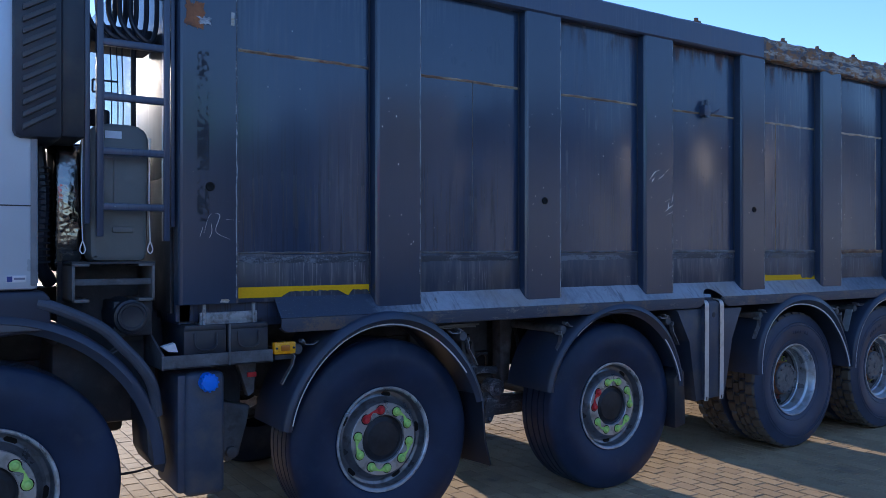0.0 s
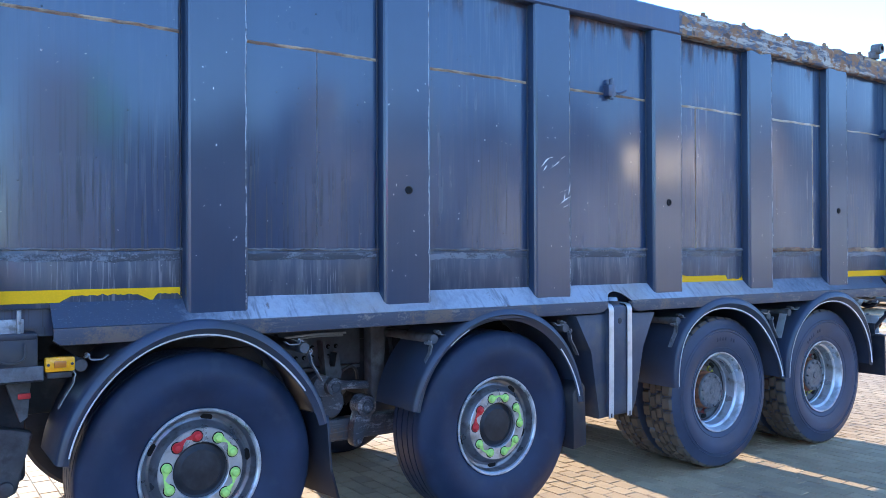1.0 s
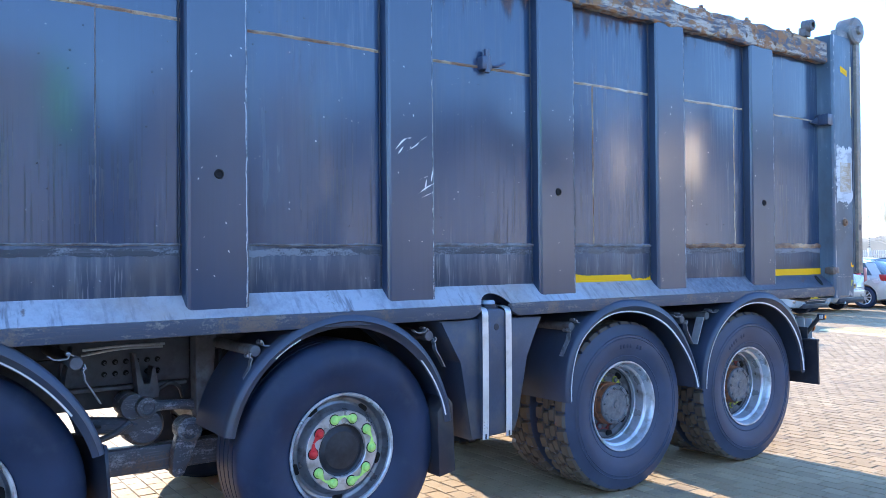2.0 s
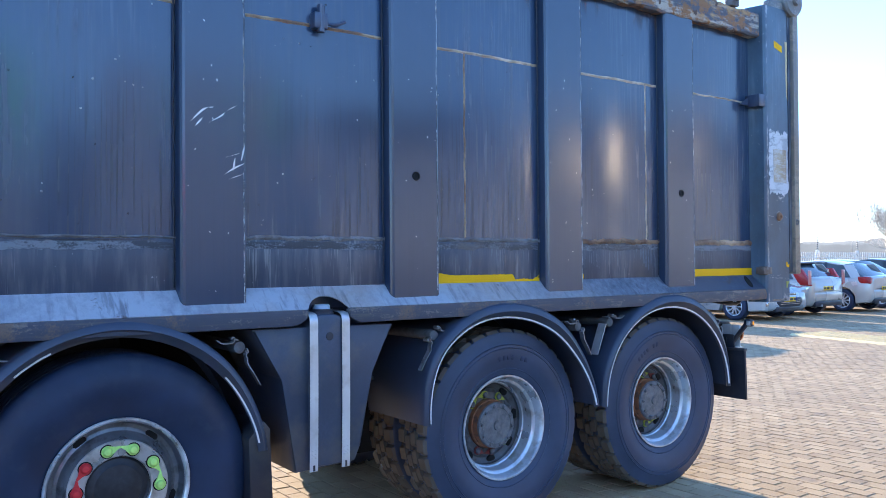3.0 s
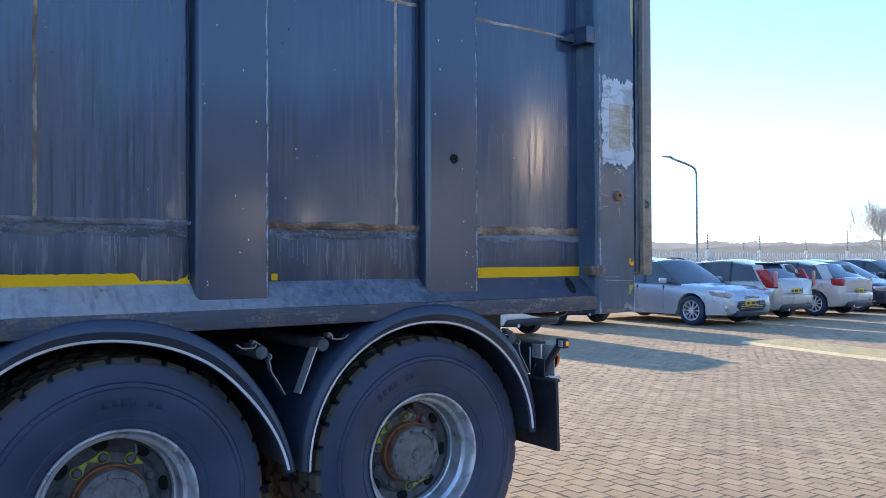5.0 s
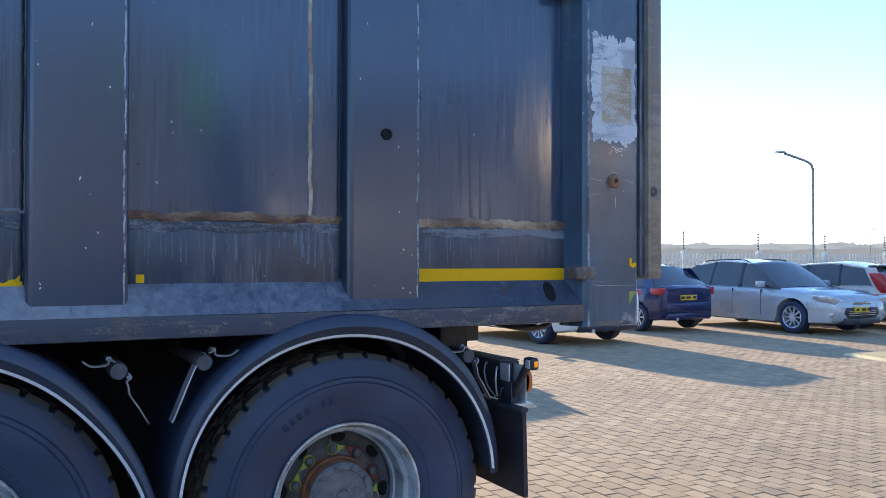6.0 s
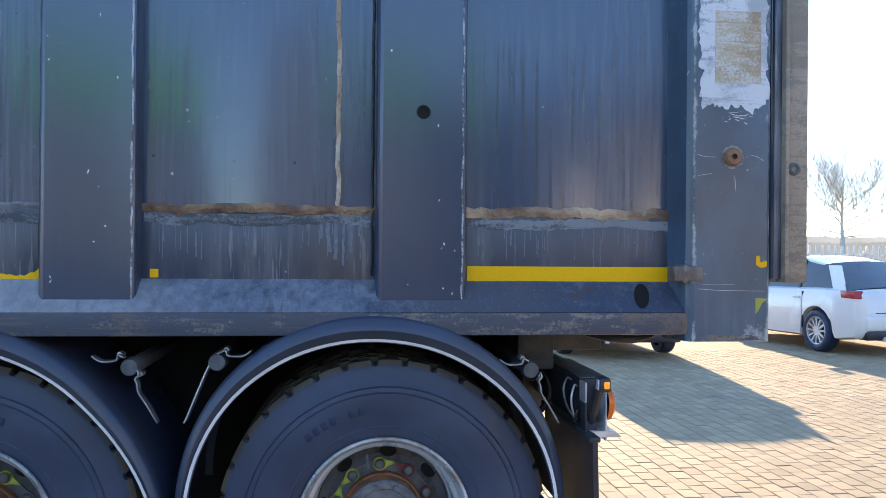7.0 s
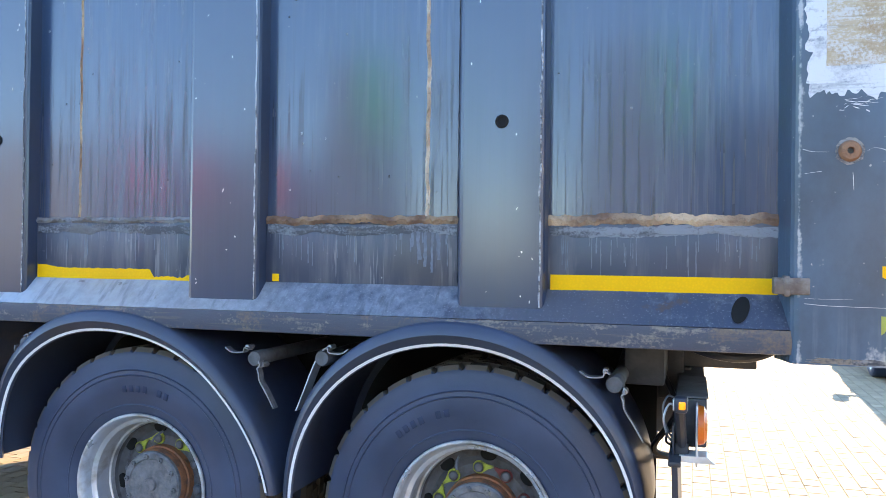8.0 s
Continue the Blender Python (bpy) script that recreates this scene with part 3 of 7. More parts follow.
SCRATCH = plain("scratched_primer", (0.66, 0.67, 0.68), 0.6, 0, 0.2, 30, 120)
for pts, w in (([(1.64, 1.74), (1.67, 1.83), (1.72, 1.83), (1.70, 1.75), (1.77, 1.71)], 0.004), ([(1.62, 1.72), (1.635, 1.77)], 0.003), ([(1.75, 1.81), (1.80, 1.808)], 0.004), ([(1.665, 1.71), (1.68, 1.75), (1.675, 1.79)], 0.004)):
    scratch(pts, 0.6 * w, body)
for pts, w in (([(4.80, 2.15), (4.86, 2.21), (4.90, 2.22)], 0.012), ([(4.82, 2.13), (4.85, 2.17)], 0.008), ([(4.88, 2.15), (4.93, 2.18), (4.95, 2.20)], 0.010), ([(4.96, 2.21), (5.01, 2.24)], 0.006),
               ([(4.95, 1.92), (5.01, 1.96), (5.05, 1.98)], 0.016), ([(4.97, 1.90), (5.04, 1.93)], 0.012), ([(4.96, 2.00), (5.04, 2.03)], 0.008), ([(5.03, 1.99), (5.045, 2.06)], 0.006), ([(4.99, 1.94), (5.00, 2.0)], 0.006)):
    scratch(pts, 1.3 * w, body)
rnd = random.Random(11)
for k in range(70):
    n = rnd.randrange(1, 7)
    x, z = RIBS[n] + rnd.uniform(0.02, 0.28), rnd.uniform(1.35, 2.6)
    scratch([(x, z), (x + rnd.uniform(-0.006, 0.006), z + rnd.uniform(0.003, 0.014))], rnd.uniform(0.0015, 0.0045), body)
for k in range(110):
    a, b = BAYS[rnd.randrange(0, 7)]
    x, z = rnd.uniform(a + 0.03, b - 0.03), rnd.uniform(1.68, 2.9)
    spot = bmesh.new()
    lathe(spot, [(0.0025, -0.002), (rnd.uniform(0.003, 0.006), 0.001)], 8, (x, panel_y(bay_of(x), x, z) - 0.002, z))
    part("stone_mark", spot, BLACK_DIRTY if k % 3 else SCRATCH, body)

SMEAR = plain("pale_blue_smear", (0.125, 0.15, 0.19), 0.6, 0, 0.35, 30, 90, 0.3, 0.001)
for x, z0, w in ((7.792, 1.545, 0.010), (7.815, 1.50, 0.013), (7.840, 1.475, 0.012), (7.868, 1.455, 0.009), (7.893, 1.50, 0.012), (7.918, 1.555, 0.008), (7.715, 1.585, 0.006), (7.745, 1.57, 0.007)):
    part("pale_smear", ragged_bar(z0, 1.632, x, w, PANEL_Y - 0.0092, 0.0006, int(x * 1000), axis="z", step=0.008, rough=0.9), SMEAR, body)
rnd = random.Random(31)
for k in range(70):
    n = rnd.choice((4, 5, 5, 6, 6, 6))
    a, b = BAYS[n]
    x, top = rnd.uniform(a + 0.03, b - 0.05), rnd.uniform(1.55, 1.615)
    part("pale_smear", ragged_bar(top - rnd.uniform(0.03, 0.12), top, x, rnd.uniform(0.0022, 0.0042), PANEL_Y - 0.0092, 0.0004, 500 + k, axis="z", step=0.012, rough=0.8), SMEAR, body)

# rails
RAIL_SPLIT = 6.09


def rail_mesh(x0, x1, rough, step):
    bm = bmesh.new()
    prof = [(0.09, 3.172), (0.0, 3.170), (-0.012, 3.182), (-0.012, 3.332), (0.002, 3.345), (0.10, 3.348), (0.13, 3.335), (0.13, 3.18)]
    n = max(2, int((x1 - x0) / step))
    rings = []
    for i in range(n + 1):
        x = x0 + (x1 - x0) * i / n
        rings.append([bm.verts.new((x, y + rough * noise.noise((x * 7, y * 20, z * 20)), z + rough * 1.3 * noise.noise((x * 9, z * 30, 5)))) for y, z in prof])
    for a, b in zip(rings, rings[1:]):
        for k in range(len(prof)):
            j = (k + 1) % len(prof)
            bm.faces.new((a[k], a[j], b[j], b[k]))
    bm.faces.new(rings[0])
    bm.faces.new(rings[-1])
    return bm


part("top_rail", rail_mesh(1.50, RAIL_SPLIT, 0.002, 0.08), PAINT_DULL, body, "painted box-section top rail")
part("peeled_rail", rail_mesh(RAIL_SPLIT + 0.002, 9.10, 0.012, 0.03), PEELED, body, "top rail with paint peeled to primer and rust")
for x in (5.35, 6.42, 6.9, 7.45, 8.0, 8.55):
    k = bmesh.new()
    box(k, x - 0.03, x + 0.03, 0.02, 0.07, 3.34, 3.372, bevel=0.01)
    lathe(k, [(0.004, 3.395), (0.017, 3.39), (0.017, 3.36)], 10, (x, 0.045, 0), "z")
    part("rail_cleat", k, WELD, body, "small rusty cleat on the rail")

# rust running down from the rail
for n, (k, s) in enumerate(((3, 0.6), (4, 0.45), (5, 0.3), (2, 0.25))):
    a, b = BAYS[k]
    s_ = Shader("rust_runs")
    run, fade = s_.noise(1.0, 4, (22, 22, 1.4)), s_.band(s_.axis(2), 2.93, 3.17)
    amount = s_.math("MULTIPLY", s_.band(s_.math("ADD", run, s_.math("MULTIPLY", fade, 0.32)), 0.68, 0.80), s)
    c_ = s_.mix(s_.noise(6, 3), (0.15, 0.05, 0.03), (0.10, 0.055, 0.04))
    s_.link(amount, s_.bsdf.inputs["Alpha"])
    m_ = s_.done(c_, 0.6)
    bm = bmesh.new()
    strip(bm, [(a + 0.01, PANEL_Y - 0.018, 2.9), (a + 0.01, PANEL_Y - 0.012, 3.17)], [(b - 0.02, PANEL_Y - 0.018, 2.9), (b - 0.02, PANEL_Y - 0.012, 3.17)])
    part("rust_stain", bm, m_, body, "rust stain running down from the rail")

# sill: a sloping shelf and a lip, with an arch cut out above the tank's filler
NOTCH = (5.452, 0.125)


def lip_low(x):
    low = 1.232
    d = abs(x - NOTCH[0])
    if d < 0.118:
        return 1.262 + math.sqrt(max(0, 0.118 ** 2 - d ** 2)) * 0.84
    if d < 0.165:
        return low + (0.165 - d) / 0.047 * 0.03
    if x < 2.09:
        return low + max(0, 0.03 - (x - 2.03)) * 0.7
    return low


def slope_at(z):
    f = (1.408 - z) / (1.408 - 1.302)
    return 0.068 - f * 0.103


shelf, lip = bmesh.new(), bmesh.new()
xs = [2.03 + 7.02 * i / 234 for i in range(235)] + [NOTCH[0] + 0.118 * math.cos(t * math.pi / 24) for t in range(25)]
xs = sorted(set(round(x, 4) for x in xs))
rows_a, rows_b = [], []
for x in xs:
    low, jit = lip_low(x), 0.0025 * noise.noise((x * 5, 0, 7))
    edge = max(low, 1.302)
    rows_a.append([(x, slope_at(1.408 + (edge - 1.408) * k / 3) + jit, 1.408 + (edge - 1.408) * k / 3) for k in range(4)])
    foot = min(low, 1.30)
    rows_b.append([(x, -0.036 + jit, edge - 0.001), (x, -0.041 + jit, (1.30 + foot) / 2), (x, -0.038 + jit, foot), (x, -0.01, foot - 0.004)] if low < 1.30 else None)
for a, b in zip(rows_a, rows_a[1:]):
    strip(shelf, a, b)
for a, b in zip(rows_b, rows_b[1:]):
    if a and b:
        strip(lip, a, b)
for bm in (shelf, lip):
    bmesh.ops.remove_doubles(bm, verts=bm.verts, dist=0.0002)
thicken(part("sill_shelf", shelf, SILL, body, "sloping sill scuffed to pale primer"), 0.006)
thicken(part("sill_lip", lip, SILL_LIP, body, "scratched lower lip of the sill"), 0.006)
# the hole is a near-black oval with its inner shade painted on
slot = bmesh.new()
prism(slot, [(8.895 + 0.026 * math.cos(t) + 0.010 * math.sin(t), 1.358 + 0.040 * math.sin(t)) for t in [2 * math.pi * k / 20 for k in range(20)]], "y", 0.0, 0.008)
for v in slot.verts:
    v.co.y += slope_at(v.co.z) - 0.0095
part("drain_slot", slot, VOID, body, "oval drain hole with bare worn edge")
part("worn_ring", prism(bmesh.new(), [(8.895 + 0.033 * math.cos(t) + 0.013 * math.sin(t) + 0.003 * math.sin(5 * t), 1.358 + 0.047 * math.sin(t)) for t in [2 * math.pi * k / 20 for k in range(20)]], "y", 0.0, 0.001), PRIMER, body)
for v in body.children[-1].data.vertices:
    v.co.y += slope_at(v.co.z) - 0.0022


# yellow tape, with torn upper edges where it has worn off
def tape(x0, x1, z0, z1, seed, torn):
    """torn: (from, to, how much is gone, from which edge) along the tape, 0 to 1."""
    bm = bmesh.new()
    n, lo, hi = 70, [], []
    for i in range(n + 1):
        u = i / n
        a, b = z0, z1
        for f, t, gone, edge in torn:
            if f <= u <= t:
                cut = (z1 - z0) * min(1.0, max(0.02, gone * min(1, 6 * (u - f) / (t - f) + 0.2, 6 * (t - u) / (t - f) + 0.2) * (1 + 0.35 * noise.noise((u * 34, seed, 0)))))
                if edge == "top":
                    b = max(a + 0.002, z1 - cut)
                else:
                    a = min(b - 0.002, z0 + cut)
        x = x0 + (x1 - x0) * u
        lo.append((x, PANEL_Y - 0.0105, a)), hi.append((x, PANEL_Y - 0.0105, b))
    ob = part("reflective_tape", strip(bm, lo, hi), TAPE, body, "torn yellow reflective tape")
    for p in ob.data.polygons:
        p.use_smooth = False
    return thicken(ob, 0.0015)


tape(1.826, 2.60, 1.408, 1.464, 1, [(0.32, 0.80, 0.52, "bottom"), (0.83, 1.0, 0.5, "bottom")])
tape(6.14, 6.895, 1.405, 1.46, 2, [(0.06, 0.86, 0.22, "top"), (0.72, 1.0, 0.75, "top")])
tape(7.235, 7.262, 1.412, 1.44, 3, [])
tape(8.29, 9.015, 1.404, 1.456, 4, [])

# brackets on the side
cleat = bmesh.new()
box(cleat, 5.408, 5.482, PANEL_Y - 0.06, PANEL_Y, 2.665, 2.745, bevel=0.008)
lathe(cleat, [(0.01, -0.004), (0.045, -0.002), (0.05, 0.02)], 20, (5.445, PANEL_Y - 0.012, 2.70))
tube(cleat, [(5.45, PANEL_Y - 0.045, 2.65), (5.45, PANEL_Y - 0.045, 2.785)], 0.018, 10)
tube(cleat, bend([(5.45, PANEL_Y - 0.04, 2.70), (5.52, PANEL_Y - 0.05, 2.695), (5.58, PANEL_Y - 0.05, 2.72)]), 0.008, 8)
part("latch_bracket", cleat, PAINT_DULL, body, "small steel latch with a pin")
cleat = bmesh.new()
box(cleat, 8.965, 9.075, -0.045, -0.035, 2.645, 2.735, bevel=0.004)
box(cleat, 8.965, 8.975, -0.045, PANEL_Y, 2.645, 2.735, bevel=0.003)
box(cleat, 9.02, 9.03, -0.045, PANEL_Y, 2.66, 2.72, bevel=0.003)
prism(cleat, [(8.86, 2.66), (8.97, 2.66), (8.97, 2.72)], "y", PANEL_Y - 0.03, PANEL_Y - 0.02)
part("latch_bracket", cleat, PAINT_DULL, body, "box-shaped steel bracket near the tail")
cleat = bmesh.new()
box(cleat, 8.985, 9.085, -0.060, 0.012, 1.412, 1.462, bevel=0.004)
box(cleat, 9.012, 9.03, -0.064, 0.005, 1.405, 1.468, bevel=0.005)
tube(cleat, [(9.03, -0.066, 1.436), (9.03, -0.02, 1.436)], 0.010, 10)
part("hinge_bracket", cleat, BRACKET, body, "rusty brown hinge bracket")

# tail frame
post = bmesh.new()
prism(post, [(9.0, 0.085), (9.018, 0.03), (9.032, -0.035), (9.042, -0.048), (9.056, -0.052), (9.318, -0.052), (9.328, -0.045), (9.33, 0.09)], "z", 1.205, 3.40)
tail_post = part("tail_post", post, PAINT_POST, body, "scuffed blue-grey steel tail post", sharp=15)
part("tail_crossbeam", boxed(9.1, 9.33, 0.09, 2.46, 1.21, 1.34, bevel=0.01), PAINT_DULL, body)
part("tail_post", boxed(9.02, 9.33, 2.40, 2.5, 1.205, 3.40, bevel=0.01), PAINT_TAIL, body)


def blob(x0, x1, z0, z1, y, seed, ragged=0.04, n=120):
    """A thin patch with a torn outline."""
    pts = []
    for k in range(n):
        t = 2 * math.pi * k / n
        c, s = math.cos(t), math.sin(t)
        q = max(abs(c), abs(s))
        px, pz = c / q, s / q
        f = 1 - ragged * (0.9 + 1.1 * noise.noise((px * 2.2, pz * 2.2, seed)) + 0.8 * noise.noise((px * 7, pz * 7, seed + 4)) + 0.5 * noise.noise((px * 25, pz * 25, seed + 9)))
        pts.append(((x0 + x1) / 2 + (x1 - x0) / 2 * px * f, (z0 + z1) / 2 + (z1 - z0) / 2 * pz * (f - 0.5 * ragged * noise.noise((px * 11, pz, seed)))))
    return prism(bmesh.new(), pts, "y", y, y + 0.002)


part("bare_patch", blob(9.058, 9.330, 1.98, 2.50, -0.0535, 3, 0.13), PRIMER, tail_post, "patch of pale bare primer")
part("glue_mark", blob(9.124, 9.290, 2.09, 2.34, -0.0548, 8, 0.012), GLUE, tail_post, "brown glue left by a removed plate")
boss = bmesh.new()
lathe(boss, [(0.009, -0.050), (0.010, -0.070), (0.025, -0.068), (0.030, -0.062), (0.032, -0.052)], 24, (9.19, 0, 1.838))
part("pin_boss", boss, RUST, tail_post, "rusty round pin boss")
part("bare_patch", prism(bmesh.new(), [(9.19 + (0.040 + 0.006 * noise.noise((3 * math.cos(t), 3 * math.sin(t), 2))) * math.cos(t), 1.838 + (0.040 + 0.006 * noise.noise((3 * math.cos(t), 3 * math.sin(t), 2))) * math.sin(t)) for t in [2 * math.pi * k / 40 for k in range(40)]], "y", -0.0534, -0.0515), worn_paint("scraped_ring", (0.25, 0.23, 0.22), (0.20, 0.13, 0.09), 0.8), tail_post, "scraped ring round the boss")
part("tape_remnant", prism(bmesh.new(), [(9.278, 1.50), (9.292, 1.50), (9.292, 1.478), (9.318, 1.482), (9.316, 1.462), (9.296, 1.458), (9.278, 1.468)], "y", -0.0536, -0.0522), TAPE, tail_post, "scrap of yellow tape")
part("tape_remnant", prism(bmesh.new(), [(9.276, 1.355), (9.318, 1.352), (9.300, 1.335), (9.284, 1.305), (9.276, 1.30)], "y", -0.0536, -0.0522), plain("olive_tape", (0.34, 0.36, 0.07), 0.5), tail_post, "scrap of olive tape")
part("tape_remnant", prism(bmesh.new(), [(9.15, 3.10), (9.25, 3.07), (9.25, 3.12), (9.15, 3.15)], "y", -0.0536, -0.0522), TAPE, tail_post, "scrap of yellow tape")
part("tape_remnant", prism(bmesh.new(), [(9.30, 2.75), (9.315, 2.72), (9.32, 3.16), (9.29, 3.16)], "y", -0.0536, -0.0522), plain("cream_primer", (0.5, 0.4, 0.22), 0.6), tail_post, "cream scraped edge")
part("rust_stain", blob(9.06, 9.32, 1.207, 1.228, -0.0534, 12, 0.3), worn_paint("scuffed_foot", (0.24, 0.25, 0.26), (0.2, 0.16, 0.12), 0.5), tail_post, "scuffed foot of the tail post")
scratch([(9.07, 1.385), (9.15, 1.38), (9.31, 1.378)], 0.003, tail_post, -0.0532)
scratch([(9.07, 1.402), (9.12, 1.400), (9.20, 1.401)], 0.0015, tail_post, -0.0532)
scratch([(9.068, 1.772), (9.085, 1.775), (9.115, 1.779)], 0.005, tail_post, -0.0532)
scratch([(9.062, 1.846), (9.09, 1.838), (9.135, 1.836)], 0.002, tail_post, -0.0532)
scratch([(9.235, 1.835), (9.25, 1.845), (9.275, 1.842), (9.302, 1.828)], 0.0018, tail_post, -0.0532)
scratch([(9.198, 1.775), (9.200, 1.75), (9.201, 1.72)], 0.0015, tail_post, -0.0532)
for k in range(16):
    x, z = 9.20 + 0.05 * rnd.uniform(-1, 1), 1.975 + 0.02 * rnd.uniform(-1, 1)
    scratch([(x, z), (x + rnd.uniform(0.01, 0.035), z + rnd.uniform(-0.008, 0.014))], 0.004, tail_post, -0.0532)

# torn-off fitting high on the corner rib
part("rust_stain", blob(1.540, 1.655, 2.74, 2.89, -0.0022, 21, 0.22), HUB_RUST, body, "rust spot where a fitting was torn off")
part("bare_patch", blob(1.60, 1.69, 2.765, 2.815, -0.0046, 23, 0.42), PRIMER, body, "smear of pale primer")
part("bare_patch", blob(1.775, 1.797, 2.78, 2.86, -0.0022, 27, 0.2), GLUE, body, "smear of pale primer")
part("rust_stain", blob(1.72, 1.77, 1.392, 1.412, -0.0022, 29, 0.2), GLUE, body, "scuffed foot of the corner rib")

gate = bmesh.new()
box(gate, 9.345, 9.395, -0.045, 2.49, 1.42, 3.42, bevel=0.006)
tailgate = part("tailgate", gate, PAINT_TAIL, body, "steel tailgate with box ribs")
for z in (1.5, 2.0, 2.5, 3.0, 3.36):
    part("gate_rib", boxed(9.395, 9.455, 0.065, 2.45, z - 0.05, z + 0.05, bevel=0.01), PAINT_TAIL, tailgate)
bar = bmesh.new()
part("gate_edge", boxed(9.340, 9.372, -0.03, 0.05, 1.415, 3.44, bevel=0.006), PAINT, tailgate)
box(bar, 9.372, 9.388, -0.072, 0.03, 1.408, 3.46, bevel=0.005)
box(bar, 9.386, 9.462, -0.060, 0.06, 1.408, 3.46, bevel=0.008)
part("gate_bar", bar, worn_paint("bare_weathered_steel", (0.31, 0.255, 0.20), (0.21, 0.165, 0.125), 0.7, (0.19, 0.165, 0.14)), tailgate, "weathered bare steel gate edge")
k = bmesh.new()
lathe(k, [(0.010, -0.066), (0.016, -0.070), (0.022, -0.066), (0.024, -0.056)], 18, (9.41, 0, 1.80))
part("bolt_head", k, CAST, tailgate)
hinge = bmesh.new()
lathe(hinge, [(0.03, -0.09), (0.10, -0.085), (0.115, -0.07), (0.115, 0.05), (0.03, 0.06)], 28, (9.38, 0, 3.475))
lathe(hinge, [(0.01, -0.12), (0.035, -0.115), (0.04, -0.08)], 16, (9.38, 0, 3.475))
box(hinge, 9.12, 9.34, -0.05, 0.02, 3.36, 3.46, bevel=0.015)
part("gate_hinge", hinge, worn_paint("grey_hinge", (0.27, 0.27, 0.27), (0.18, 0.13, 0.1), 0.6, (0.15, 0.155, 0.16)), tailgate, "round top hinge of the tailgate")
k = bmesh.new()
lathe(k, [(0.02, -0.06), (0.045, -0.055), (0.05, 0.02), (0.02, 0.03)], 18, (8.74, 0, 3.43))
box(k, 8.70, 8.78, -0.02, 0.05, 3.345, 3.42, bevel=0.01)
part("rail_roller", k, CAST, body, "steel roller on the rail")


# ---- chassis
frame_bm = bmesh.new()
for y in (0.80, 1.62):
    box(frame_bm, 0.2, 8.75, y, y + 0.07, 0.80, 1.07, bevel=0.006)
    box(frame_bm, 1.9, 9.0, y - 0.01, y + 0.09, 1.075, 1.255, bevel=0.006)
for x in (1.7, 3.4, 5.2, 7.3, 8.7):
    box(frame_bm, x - 0.05, x + 0.05, 0.86, 1.63, 0.84, 1.0, bevel=0.01)
chassis = part("chassis_frame", frame_bm, BLACK_DIRTY, truck, "dirty black chassis rails")
for x, zc in ((0.70, 0.572), (2.70, 0.572), (4.515, 0.572), (6.64, 0.566), (8.015, 0.566)):
    a = bmesh.new()
    tube(a, [(x, 0.2, zc), (x, 2.3, zc)], 0.085 if x > 5 else 0.06, 12)
    if x > 5:
        lathe(a, [(0.06, 1.0), (0.2, 1.1), (0.24, 1.25), (0.2, 1.4), (0.06, 1.5)], 20, (x, 0, zc))
    part("axle", a, BLACK_DIRTY, chassis)
    sp = bmesh.new()
    for y in (0.72, 1.74):
        box(sp, x - 0.5, x + 0.5, y, y + 0.07, 0.70, 0.76, bevel=0.01)
    part("leaf_spring", sp, BLACK_DIRTY, chassis)
# sheets added to stop light leaking through and keep these gaps in shade
part("inner_plate", boxed(5.92, 8.62, 0.66, 0.68, 0.40, 1.25, bevel=0.003), VOID, chassis, "added black sheet for the dark behind the drive wheels")
part("inner_plate", boxed(4.66, 5.26, 0.66, 0.68, 0.42, 1.25, bevel=0.003), VOID, chassis, "added black sheet for the dark behind the third wheel")
# castings, links and plates between the second and third axle
WORN_CAST = worn_paint("scuffed_casting", (0.33, 0.35, 0.39), (0.17, 0.12, 0.09), 0.62, (0.085, 0.095, 0.115))
plate = part("bolted_plate", boxed(3.28, 3.93, 0.755, 0.79, 0.925, 1.17, bevel=0.006), plain("dusty_grey_plate", (0.115, 0.125, 0.145), 0.6, 0.1, 0.3, 8, 60, 0.4, 0.003, (0.07, 0.07, 0.075)), chassis, "dusty grey frame plate with bolt holes")
for i in range(6):
    for j in range(2):
        # flat dark discs paint the shade inside the bolt holes
        part("bolt_hole", lathe(bmesh.new(), [(0.003, -0.004), (0.012, -0.004), (0.015, 0.0)], 10, (3.49 + i * 0.054, 0.755, 0.983 + j * 0.060)), VOID, plate)
        part("bolt_head", lathe(bmesh.new(), [(0.003, -0.010), (0.007, -0.010), (0.008, -0.003)], 6, (3.493 + i * 0.054, 0.755, 0.980 + j * 0.060)), CAST, plate)
part("plate_flange", boxed(3.28, 3.90, 0.70, 0.755, 0.905, 0.924, bevel=0.004), CAST, plate)
k = bmesh.new()
prism(k, [(3.600, 1.095), (3.618, 1.095), (3.650, 0.93), (3.690, 0.93), (3.694, 1.02), (3.712, 1.02), (3.735, 0.90), (3.730, 0.86), (3.625, 0.86), (3.622, 0.93)], "y", 0.62, 0.70, bevel=0.005)
part("forked_bracket", k, CAST, chassis, "forked grey bracket above the link")
k = bmesh.new()
lathe(k, [(0.006, 0.555), (0.020, 0.553), (0.022, 0.560), (0.034, 0.560), (0.036, 0.552), (0.050, 0.555), (0.052, 0.575), (0.052, 0.70)], 26, (3.654, 0, 0.823))
lathe(k, [(0.02, 0.60), (0.062, 0.60), (0.066, 0.61), (0.066, 0.76), (0.02, 0.77)], 26, (3.598, 0, 0.826))
tube(k, bend([(3.69, 0.60, 0.822), (3.78, 0.60, 0.818), (3.90, 0.62, 0.805), (4.02, 0.66, 0.80)]), [0.034, 0.032, 0.030, 0.028, 0.027, 0.026, 0.026, 0.026, 0.026, 0.026, 0.027, 0.028, 0.029, 0.03, 0.031, 0.032, 0.033, 0.034, 0.034], 12)
